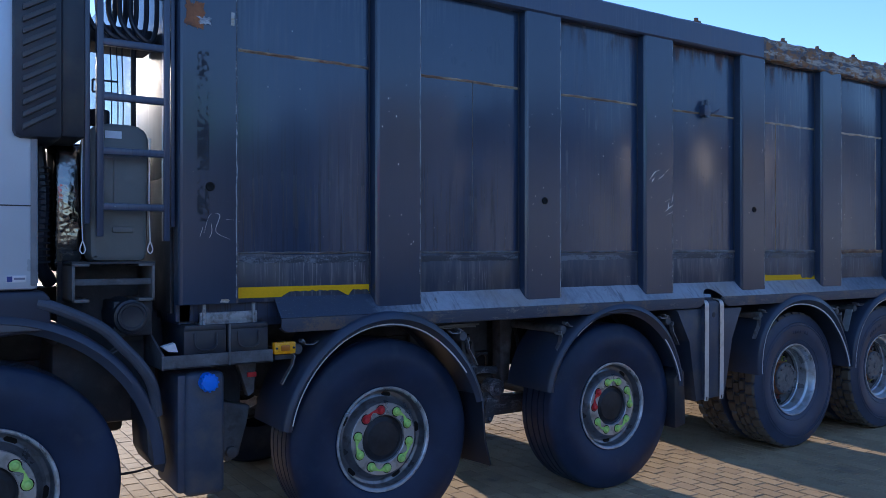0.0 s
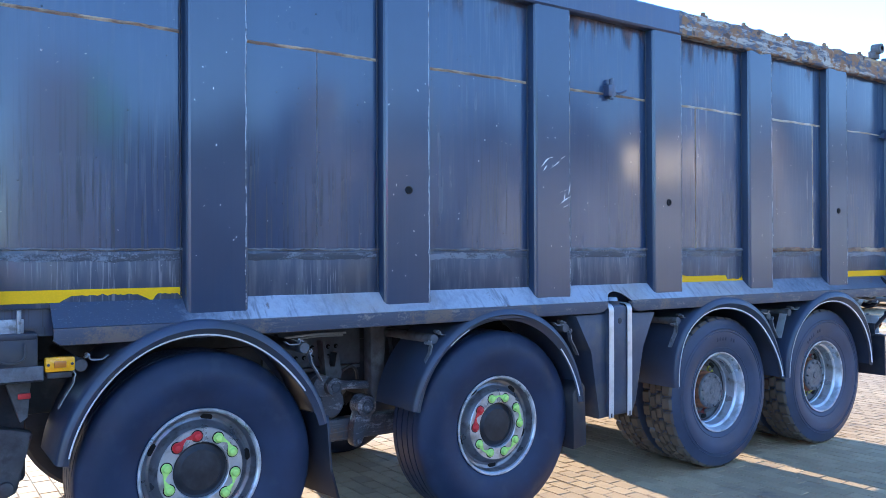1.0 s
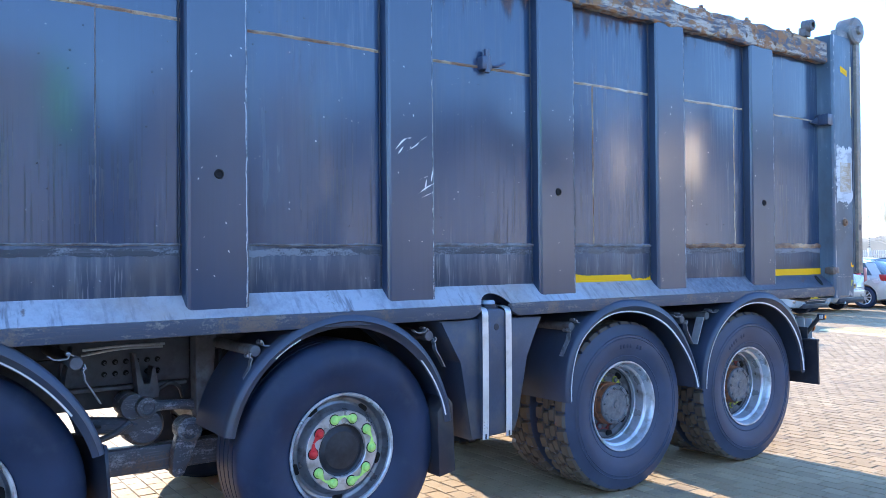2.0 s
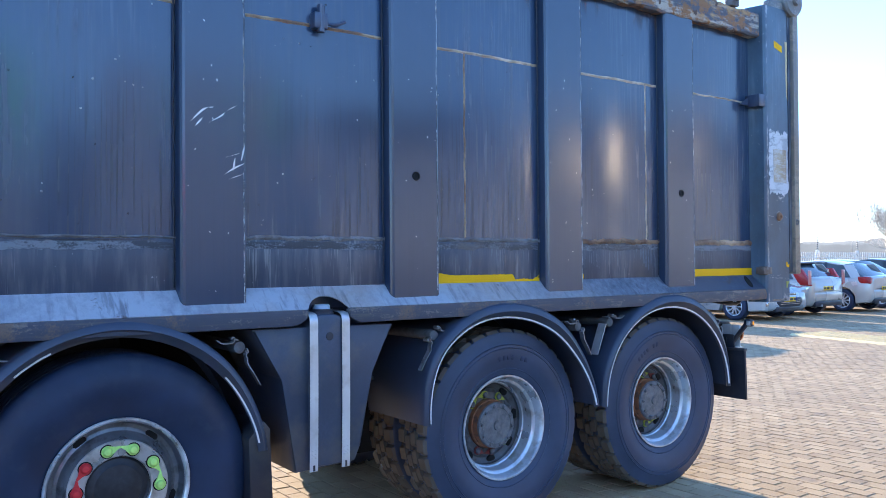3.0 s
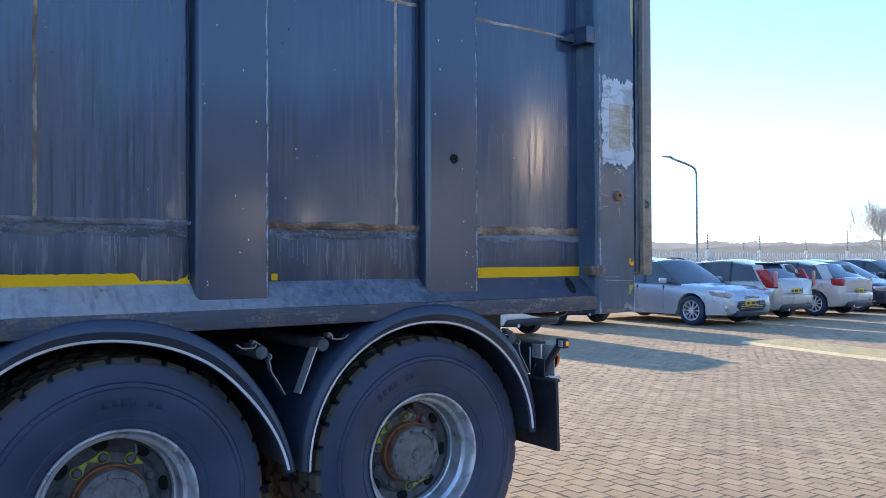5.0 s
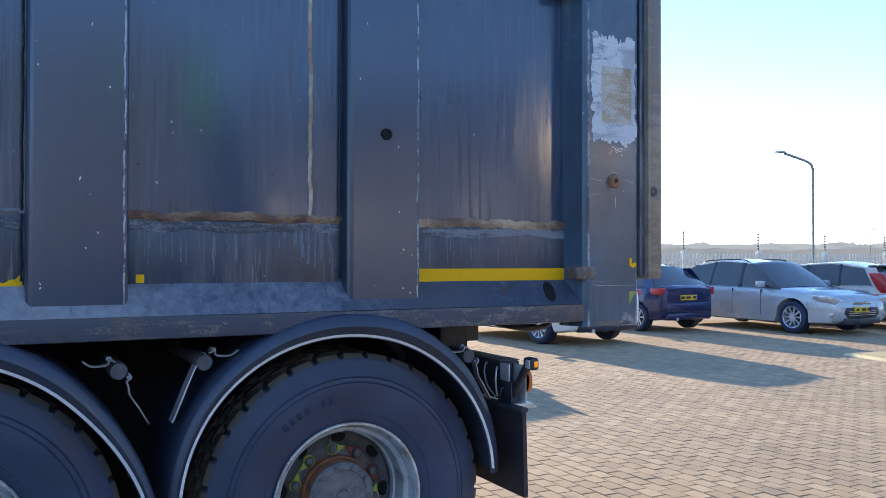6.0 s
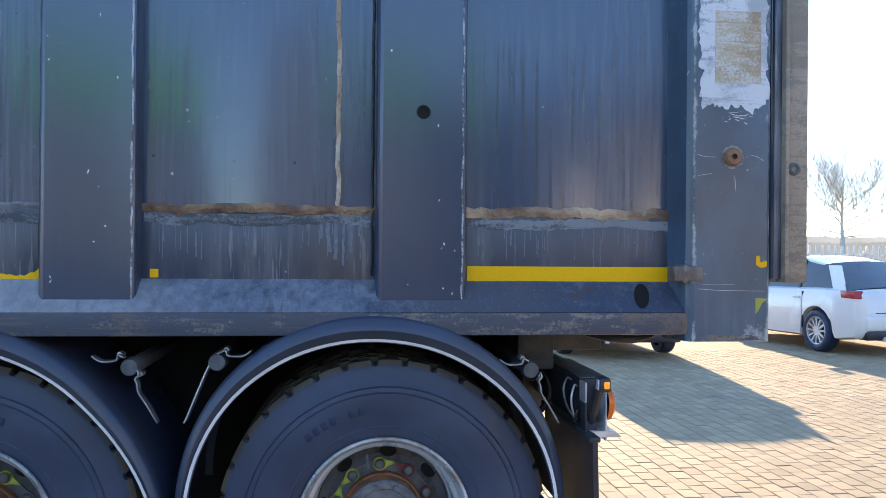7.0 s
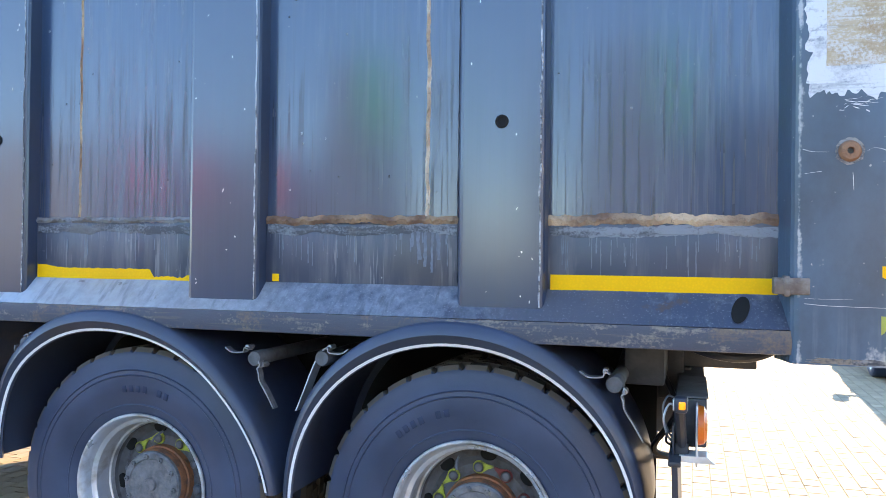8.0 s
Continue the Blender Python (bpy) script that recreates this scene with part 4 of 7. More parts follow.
part("suspension_link", k, WORN_CAST, chassis, "worn suspension link with a round bushing")
k = bmesh.new()
lathe(k, [(0.01, 0.62), (0.085, 0.625), (0.105, 0.66), (0.105, 0.80), (0.02, 0.82)], 24, (3.66, 0, 0.715))
tube(k, bend([(3.40, 0.70, 0.74), (3.52, 0.66, 0.73), (3.62, 0.66, 0.715)]), 0.045, 12)
tube(k, bend([(3.42, 0.64, 0.665), (3.50, 0.60, 0.70), (3.58, 0.58, 0.755)]), 0.016, 8)
part("spring_seat", k, WORN_CAST, chassis, "scuffed cast spring seat")
k = bmesh.new()
lathe(k, [(0.006, 0.548), (0.026, 0.550), (0.030, 0.565), (0.044, 0.565), (0.047, 0.552), (0.064, 0.556), (0.066, 0.575), (0.066, 0.66)], 26, (3.872, 0, 0.683))
prism(k, [(3.812, 0.66), (3.932, 0.66), (3.905, 0.62), (3.862, 0.52), (3.850, 0.455), (3.825, 0.438), (3.795, 0.440), (3.780, 0.462), (3.790, 0.56)], "y", 0.575, 0.645, bevel=0.010)
lathe(k, [(0.004, 0.560), (0.014, 0.562), (0.016, 0.578)], 10, (3.818, 0, 0.470))
part("shackle", k, WORN_CAST, chassis, "cast spring shackle with round eye")
part("cross_beam", boxed(3.38, 4.30, 0.66, 0.76, 0.468, 0.602, bevel=0.012), WORN_CAST, chassis, "scuffed axle beam")
part("upright_post", prism(bmesh.new(), [(3.90, 1.20), (4.02, 1.20), (3.985, 0.76), (3.93, 0.70), (3.905, 0.76)], "y", 0.56, 0.66, bevel=0.012), CAST, chassis)
for z0, z1, y in ((1.128, 1.140, 0.62), (1.098, 1.122, 0.66)):
    part("brake_pipe", tube(bmesh.new(), bend([(3.36, y, z0), (3.55, y - 0.02, z1), (3.76, y, z1 - 0.004)]), 0.007, 6), ALU, chassis)
k = bmesh.new()
tube(k, bend([(3.74, 0.64, 0.90), (3.79, 0.62, 0.93), (3.84, 0.64, 0.90), (3.87, 0.68, 0.84)]), 0.010, 7)
part("air_hose", k, BLACK, chassis)
k = bmesh.new()
tube(k, [(5.45, 0.50, 0.80), (5.94, 0.50, 0.80)], 0.052, 18)
lathe(k, [(0.052, 5.70), (0.066, 5.705), (0.066, 5.74), (0.052, 5.745)], 18, (0, 0.50, 0.80), "x")
part("air_pipe", k, CAST, chassis, "grey pipe behind the tank")
k = bmesh.new()
lathe(k, [(0.03, 0.9), (0.12, 0.88), (0.14, 0.95), (0.14, 1.5), (0.03, 1.55)], 28, (5.95, 0, 0.98))
part("air_tank", k, BLACK_DIRTY, chassis)
rnd = random.Random(3)
for n in range(6):
    x = (3.3, 4.05, 5.9, 6.0, 8.5, 8.6)[n]
    t = bmesh.new()
    tube(t, bend([(x, 0.6, 1.15), (x + rnd.uniform(-0.1, 0.1), 0.5, 0.95), (x + rnd.uniform(-0.15, 0.2), 0.55, 0.78), (x + 0.2, 0.7, 0.72)]), 0.012, 7)
    part("air_hose", t, BLACK, chassis)


# ---- wheels
def steer_tyre_mesh():
    bm = bmesh.new()
    R = 0.572
    prof = [(0.285, 0.075), (0.300, 0.062), (0.318, 0.052), (0.345, 0.040), (0.40, 0.024), (0.44, 0.020), (0.48, 0.024), (0.512, 0.036), (0.535, 0.046), (0.552, 0.052), (R - 0.006, 0.064), (R, 0.076)]
    for y in (0.125, 0.185, 0.245, 0.305):
        prof += [(R, y - 0.006), (R - 0.012, y - 0.004), (R - 0.012, y + 0.004), (R, y + 0.006)]
    prof += [(R, 0.345), (0.55, 0.372), (0.48, 0.40), (0.40, 0.40), (0.30, 0.36)]
    return lathe(bm, prof, 96)


def drive_tyre_mesh(y0):
    """A lugged tyre as one skin: sidewall rings, then tread rows whose blocks stand 2 cm proud."""
    bm = bmesh.new()
    R, n, per = 0.546, 34, 8
    seg = n * per
    rows = [(r, y, None) for r, y in ((0.285, 0.07), (0.300, 0.056), (0.318, 0.046), (0.335, 0.040), (0.338, 0.036), (0.342, 0.039), (0.39, 0.022), (0.43, 0.016), (0.455, 0.018), (0.458, 0.014), (0.462, 0.018), (0.475, 0.020), (0.478, 0.016), (0.482, 0.021), (0.495, 0.026), (0.512, 0.033))]
    rows += [(0.534, 0.038, None), (0.545, 0.042, (0.0, 0.004)), (R, 0.050, (0.0, 0.012)), (R, 0.057, (0.0, 0.020)), (R, 0.118, (0.6, 0.021)), (R, 0.121, None), (R, 0.129, None), (R, 0.132, (3.0, 0.021)), (R, 0.175, (2.6, 0.021)), (R, 0.178, None), (R, 0.184, None), (R, 0.187, (0.0, 0.021)), (R, 0.230, (0.5, 0.021)), (R, 0.233, None), (R, 0.240, None), (R, 0.243, (3.0, 0.021)), (R, 0.30, (2.5, 0.020)), (0.536, 0.315, (2.5, 0.010)), (0.50, 0.326, None), (0.44, 0.33, None), (0.30, 0.28, None)]
    rings = []
    for r, y, lug in rows:
        ring = []
        for i in range(seg):
            t = 2 * math.pi * i / seg
            up = 0.0
            if lug:
                phase = (i + lug[0]) % per
                up = lug[1] if phase < 6.3 else 0.0
                t += 2 * math.pi / seg * (lug[0] % 1.0)
            ring.append(bm.verts.new(((r + up) * math.cos(t), y + y0, (r + up) * math.sin(t))))
        rings.append(ring)
    for a, b in zip(rings, rings[1:]):
        for i in range(seg):
            j = (i + 1) % seg
            bm.faces.new((a[i], a[j], b[j], b[i]))
    return bm


def steer_rim_mesh():
    bm = bmesh.new()
    lathe(bm, [(0.280, 0.10), (0.296, 0.066), (0.302, 0.056), (0.300, 0.050), (0.291, 0.050), (0.284, 0.058), (0.281, 0.072)], 72)
    return bm


def steer_dish_mesh():
    return lathe(bmesh.new(), [(0.2812, 0.070), (0.279, 0.092), (0.268, 0.112), (0.252, 0.118), (0.238, 0.112), (0.222, 0.090), (0.214, 0.072), (0.208, 0.064)], 72)


def steer_disc_mesh():
    return lathe(bmesh.new(), [(0.2085, 0.066), (0.204, 0.060), (0.140, 0.060), (0.136, 0.064), (0.134, 0.08)], 64)


def drive_rim_mesh():
    bm = bmesh.new()
    lathe(bm, [(0.281, 0.10), (0.296, 0.062), (0.302, 0.050), (0.300, 0.044), (0.292, 0.044), (0.285, 0.052), (0.280, 0.075), (0.272, 0.095), (0.262, 0.100), (0.256, 0.108), (0.253, 0.16), (0.250, 0.175), (0.243, 0.180), (0.240, 0.20)], 72)
    return bm


def pointer_mesh():
    """A nut cap with its drop-shaped pointer, lying in the wheel's plane at the origin, point towards +x."""
    bm = bmesh.new()
    pts = [(0.0245 * math.cos(t), 0.0245 * math.sin(t)) for t in [math.radians(48 + 264 * k / 16) for k in range(17)]] + [(0.034, -0.0085), (0.0545, -0.0035), (0.0545, 0.0035), (0.034, 0.0085)]
    prism(bm, pts, "y", -0.006, 0.0)
    lathe(bm, [(0.005, -0.020), (0.014, -0.018), (0.019, -0.012), (0.0215, -0.004)], 14)
    return bm


def place_under(ob, name, parent, m, label=""):
    o = share(name, ob, parent, m)
    if label:
        tagged(o, label)
    return o


STORE = {}


def wheel_parts():
    """Every wheel mesh once, on objects that are dropped again when all wheels stand."""
    defs = {"steer_tyre": (steer_tyre_mesh(), TYRE), "drive_tyre": (drive_tyre_mesh(0.0), TYRE_DRIVE), "inner_tyre": (drive_tyre_mesh(0.34), TYRE_DRIVE),
            "steer_rim": (steer_rim_mesh(), RIM), "steer_dish": (steer_dish_mesh(), DISH), "steer_disc": (steer_disc_mesh(), RIM_EDGE), "drive_rim": (drive_rim_mesh(), RIM), "drive_disc": (lathe(bmesh.new(), [(0.241, 0.198), (0.234, 0.214), (0.205, 0.228), (0.182, 0.212), (0.150, 0.210), (0.12, 0.210)], 72), DISC), "pointer_old": (pointer_mesh(), OLD_LIME), "pointer_grimy": (pointer_mesh(), DISC), "pointer_lime": (pointer_mesh(), LIME), "pointer_red": (pointer_mesh(), RED), "pointer_old_red": (pointer_mesh(), OLD_RED)}
    cap = lathe(bmesh.new(), [(0.01, 0.066), (0.06, 0.067), (0.098, 0.071), (0.110, 0.082), (0.124, 0.086), (0.137, 0.076)], 40)
    defs["steer_hub"] = (cap, plain("greasy_hub_cap", (0.03, 0.032, 0.038), 0.45, 0.2, 0.4, 20, 70, 0.3, 0.002))
    # vents are flat discs, the shade inside put into their near-black colour
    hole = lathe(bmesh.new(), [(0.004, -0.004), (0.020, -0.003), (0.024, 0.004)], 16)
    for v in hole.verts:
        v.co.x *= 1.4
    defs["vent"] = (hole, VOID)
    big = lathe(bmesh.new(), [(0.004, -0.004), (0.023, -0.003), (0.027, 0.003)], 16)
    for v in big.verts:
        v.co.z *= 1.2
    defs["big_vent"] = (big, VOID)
    hubside = lathe(bmesh.new(), [(0.130, 0.136), (0.136, 0.150), (0.137, 0.176), (0.143, 0.180), (0.145, 0.214)], 44)
    defs["hub_drum"] = (hubside, HUB_RUST)
    face = lathe(bmesh.new(), [(0.008, 0.112), (0.024, 0.112), (0.028, 0.120), (0.10, 0.122), (0.104, 0.118), (0.124, 0.120), (0.131, 0.127), (0.132, 0.142)], 44)
    for k in range(10):
        t = 2 * math.pi * k / 10
        lathe(face, [(0.004, 0.108), (0.010, 0.109), (0.011, 0.122)], 6, (0.113 * math.cos(t), 0, 0.113 * math.sin(t)))
    defs["hub_cap"] = (face, HUB)
    # dark disc that paints the shade in the recess round a nut
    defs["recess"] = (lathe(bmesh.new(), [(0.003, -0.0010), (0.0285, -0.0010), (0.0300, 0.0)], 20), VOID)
    defs["mark"] = (boxed(-0.010, 0.010, 0.001, 0.004, -0.014, 0.014, bevel=0.001), TYRE)
    valve = tube(bmesh.new(), bend([(0.235, 0.10, 0.02), (0.22, 0.06, 0.02), (0.20, 0.05, 0.02)]), 0.005, 6)
    defs["valve"] = (valve, CAST)
    for key, (bm, m) in defs.items():
        STORE[key] = part("mould", bm, m)
    for key in ("pointer_old", "pointer_old_red"):
        me_ = STORE[key].data
        me_.materials.append(DISC)
        for p in me_.polygons:
            p.material_index = 1 if p.center.y < -0.009 else 0
    for key in ("drive_tyre", "inner_tyre"):
        me_ = STORE[key].data
        me_.materials.append(TREAD)
        for p in me_.polygons:
            if math.hypot(p.center.x, p.center.z) > 0.553:
                p.material_index = 1


def spin(angle, r=0.0, y=0.0, own=0.0):
    """Round the wheel's axle by an angle (degrees), r out from it, then turned in its own plane."""
    t = radians(angle)
    return Matrix.Translation((r * math.cos(t), y, r * math.sin(t))) @ Matrix.Rotation(-(t + radians(own)), 4, "Y")


# which way each nut pointer aims: pairs that point at one another
def wheel(kind, m, turn, reds=(), label=""):
    rim_key = "steer_rim" if kind == "steer" else "drive_rim"
    w = share("wheel", STORE[rim_key], truck, m)
    tagged(w, label)
    if kind == "steer":
        share("tyre", STORE["steer_tyre"], w, Matrix())
        share("rim_disc", STORE["steer_disc"], w, Matrix())
        share("rim_dish", STORE["steer_dish"], w, Matrix())
        share("hub", STORE["steer_hub"], w, Matrix())
        for k in range(5):
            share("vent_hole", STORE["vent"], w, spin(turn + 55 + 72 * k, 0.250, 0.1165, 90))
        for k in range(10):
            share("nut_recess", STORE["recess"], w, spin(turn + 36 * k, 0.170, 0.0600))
            key = "pointer_red" if k in reds else "pointer_lime"
            place_under(STORE[key], "nut_pointer", w, spin(turn + 36 * k, 0.170, 0.0595, 90 if k % 2 == 0 else -90), "red nut pointer" if k in reds else "lime nut pointer")
    else:
        share("tyre", STORE["drive_tyre"], w, Matrix())
        share("inner_tyre", STORE["inner_tyre"], w, Matrix())
        for k in range(6):
            share("sidewall_mark", STORE["mark"], w, spin(turn + 62 + 4.6 * k + (5 if k > 1 else 0), 0.405, 0.0165, 90))
        share("wheel_disc", STORE["drive_disc"], w, Matrix())
        share("hub_drum", STORE["hub_drum"], w, Matrix())
        share("hub", STORE["hub_cap"], w, Matrix.Rotation(radians(turn), 4, "Y"))
        share("valve", STORE["valve"], w, spin(turn + 60))
        for k in range(8):
            share("vent_hole", STORE["big_vent"], w, spin(turn + 45 * k, 0.219, 0.219, 0))
        for k in range(10):
            key = "pointer_old_red" if k in reds else "pointer_old" if k % 5 in (1, 2, 3) else "pointer_grimy"
            place_under(STORE[key], "nut_pointer", w, spin(turn + 36 * k + 18, 0.170, 0.2095, 90 if k % 2 == 0 else -90), "red nut pointer" if k in reds else "grimy lime nut pointer")
    return w


wheel_parts()
AXLES = [(0.70, "steer", 10, (4, 3)), (2.70, "steer", 25, (2, 3)), (4.515, "steer", -2, (4, 5)), (6.64, "drive", 8, (6, 7)), (8.015, "drive", 40, (9, 0))]
for x, kind, turn, reds in AXLES:
    zc = 0.572 if kind == "steer" else 0.566
    lab = "steering wheel with dusty tyre and lime nut pointers" if kind == "steer" else "twin drive wheel with deep silver rim"
    wheel(kind, pose(x, 0.02 if kind == "steer" else 0.035, zc), turn, reds, lab)
    wheel(kind, pose(x, 2.47, zc, 0, 0, 180), turn + 50, reds, lab)
for ob in STORE.values():
    bpy.data.objects.remove(ob)


# ---- mudguards
def arch_at(table, degrees):
    """Radius of a guard's edge at an angle, eased between the angles of its table."""
    return float(np.interp(degrees, [q[0] for q in table], [q[1] for q in table]))


def eased_arch(table, a0, a1, n):
    out = []
    for i in range(n + 1):
        d = a0 + (a1 - a0) * i / n
        out.append((radians(d), sum(arch_at(table, d + k) for k in (-6, -3, 0, 3, 6)) / 5))
    return out


def mudguard(name, xc, table, a0, a1, depth, swell, label, y=-0.012, lip=0.045, zc=0.60):
    """An arched guard: a rounded lip towards the camera's side and a broad top; angles in degrees, 0 towards the tail."""
    bm = bmesh.new()
    rings = []
    for t, r in eased_arch(table, a0, a1, 56):
        wide = lip + swell * max(0.0, math.sin(t)) ** 1.5
        out = 0.040 * max(0.0, math.sin(t)) ** 2
        prof = [(r + 0.012, y + 0.02), (r, y + 0.004), (r + 0.006, y), (r + 0.018, y - 0.003 - 0.3 * out), (r + 0.5 * wide, y - 0.006 - out), (r + 0.85 * wide, y + 0.002 - out), (r + 0.97 * wide, y + 0.018 - out), (r + wide, y + 0.05), (r + wide, y + depth), (r + wide - 0.03, y + depth + 0.005)]
        rings.append([bm.verts.new((xc + q * math.cos(t), yy, zc + q * math.sin(t))) for q, yy in prof])
    for a, b in zip(rings, rings[1:]):
        for k in range(len(a) - 1):
            bm.faces.new((a[k], a[k + 1], b[k + 1], b[k]))
    return thicken(part(name, bm, FENDER, truck, label, sharp=60), 0.006)


def edge_strip(parent, xc, table, a0, a1, y, wide=0.0105, zc=0.60):
    pts = eased_arch(table, a0, a1, 44)
    bm = strip(bmesh.new(), [(xc + (r + 0.001) * math.cos(t), y - 0.0035, zc + (r + 0.001) * math.sin(t)) for t, r in pts], [(xc + (r + wide) * math.cos(t), y - 0.0075, zc + (r + wide) * math.sin(t)) for t, r in pts])
    return thicken(part("edge_strip", bm, STRIPE, parent, "white edge strip"), 0.002, 0.0)


def guard_arm(parent, x, z, direction):
    """The round tube that holds a guard, with its bent spring clip."""
    t = bmesh.new()
    tube(t, [(x, 0.035, z), (x, 0.75, z)], 0.027, 14)
    lathe(t, [(0.006, 0.028), (0.026, 0.030), (0.030, 0.04), (0.030, 0.10)], 16, (x, 0, z))
    arm = part("guard_arm", t, CAST, parent, "grey tube arm")
    sd = direction
    for pts in (((0.012, 0.034), (0.030, 0.042), (0.036, 0.026), (0.062, 0.022), (0.088, 0.024), (0.112, 0.040)),
                ((-0.030, -0.006), (-0.034, -0.022), (-0.024, -0.034), (-0.030, -0.052), (-0.034, -0.078), (-0.062, -0.122), (-0.094, -0.178)))[:1 if abs(x - 7.458) < 0.01 else 2]:
        line = bend([(x + sd * px, 0.0, z + pz) for px, pz in pts], 4)
        r = strip(bmesh.new(), [(p.x, 0.010, p.z) for p in line], [(p.x, 0.044, p.z) for p in line])
        thicken(part("strap", r, STRAP, parent, "bent steel strap"), 0.005, 0.0)
        part("strap_bolt", lathe(bmesh.new(), [(0.003, 0.028), (0.009, 0.030), (0.010, 0.07)], 10, (x + sd * pts[1][0], 0, z + pts[1][1])), STRAP, parent)


STRAP = plain("zinc_strap", (0.30, 0.31, 0.33), 0.45, 0.5, 0.3, 20, 90, 0.3, 0.002, (0.12, 0.11, 0.10))
g1 = mudguard("mudguard", 0.70, ((0, 0.705), (90, 0.705)), 2, 88, 0.45, 0.01, "black front mudguard with a hanging flap", y=0.02, lip=0.060)
flap = bmesh.new()
prism(flap, [(1.365, 0.93), (1.425, 0.93), (1.440, 0.78), (1.468, 0.64), (1.452, 0.575), (1.405, 0.61), (1.378, 0.67)], "y", 0.02, 0.34, bevel=0.008)
part("mud_flap", flap, BLACK, g1, "rubber mud flap")
ARCH_2 = ((0, 0.592), (30, 0.583), (45, 0.583), (60, 0.596), (75, 0.619), (90, 0.637), (105, 0.645), (120, 0.643), (135, 0.635), (150, 0.628), (180, 0.622))
ARCH_3 = ((0, 0.597), (30, 0.589), (60, 0.601), (90, 0.622), (117, 0.634), (150, 0.634), (180, 0.625))
ARCH_4 = ((0, 0.614), (25, 0.572), (42, 0.558), (58, 0.566), (75, 0.576), (90, 0.594), (100, 0.613), (115, 0.648), (126, 0.666), (140, 0.680), (148, 0.668), (160, 0.640), (180, 0.598))
ARCH_5 = ((0, 0.574), (30, 0.582), (60, 0.589), (90, 0.604), (105, 0.618), (120, 0.633), (140, 0.648), (155, 0.648), (180, 0.639))
g2 = mudguard("mudguard", 2.70, ARCH_2, 14, 170, 0.42, 0.03, "black mudguard with white edge strip", y=-0.044)
edge_strip(g2, 2.70, ARCH_2, 34, 167, -0.046, 0.008)
flap = bmesh.new()
pts_l = [(3.325, -0.02, 0.78), (3.335, -0.02, 0.65), (3.345, -0.022, 0.5), (3.385, -0.025, 0.345)]
strip(flap, pts_l, [(p[0] - 0.06, p[1] + 0.38, p[2]) for p in pts_l])
thicken(part("mud_flap", flap, BLACK, g2, "bent rubber mud flap"), 0.014)
g3 = mudguard("mudguard", 4.515, ARCH_3, 6, 168, 0.42, 0.025, "black mudguard with torn white edge strip", y=-0.008)
edge_strip(g3, 4.515, ARCH_3, 10, 44, -0.010, 0.008)
edge_strip(g3, 4.515, ARCH_3, 116, 130, -0.010, 0.008)
part("mud_flap", prism(bmesh.new(), [(5.13, 0.80), (5.165, 0.76), (5.18, 0.38), (5.07, 0.36), (5.06, 0.72)], "y", 0.0, 0.36, bevel=0.006), BLACK, g3, "rubber mud flap")
g4 = mudguard("mudguard", 6.66, ARCH_4, 3, 174, 0.58, 0.05, "black mudguard with white edge strip", y=-0.024, lip=0.036)
edge_strip(g4, 6.66, ARCH_4, 4, 173, -0.026)
g5 = mudguard("mudguard", 8.01, ARCH_5, 3, 178, 0.58, 0.05, "black mudguard with white edge strip", y=-0.024, lip=0.036)
edge_strip(g5, 8.01, ARCH_5, 5, 178, -0.026)
part("mud_flap", prism(bmesh.new(), [(8.694, 0.885), (8.712, 0.885), (8.722, 0.53), (8.704, 0.53)], "y", -0.085, 0.58), BLACK, g5, "rectangular rubber mud flap")
part("flap_rail", boxed(8.684, 8.722, -0.088, 0.60, 0.875, 0.892, bevel=0.004), BLACK_DIRTY, g5)
guard_arm(g2, 3.22, 1.135, -1)
guard_arm(g2, 2.15, 1.13, 1)
guard_arm(g3, 4.02, 1.13, 1)
guard_arm(g3, 5.03, 1.14, -1)
guard_arm(g4, 6.11, 1.13, 1)
guard_arm(g4, 7.18, 1.12, -1)
guard_arm(g5, 7.458, 1.134, 1)
guard_arm(g5, 8.51, 1.10, -1)
plate = bend([(7.462, 0, 1.165), (7.43, 0, 1.12), (7.40, 0, 1.05), (7.362, 0, 0.955), (7.352, 0, 0.935)], 4)
thicken(part("clip_plate", strip(bmesh.new(), [(p.x, 0.035, p.z) for p in plate], [(p.x, 0.10, p.z) for p in plate]), ALU, g5, "bright bent clip plate"), 0.005)
part("yellow_tag", boxed(8.19, 8.26, 0.02, 0.1, 1.285, 1.292), TAPE, g5)

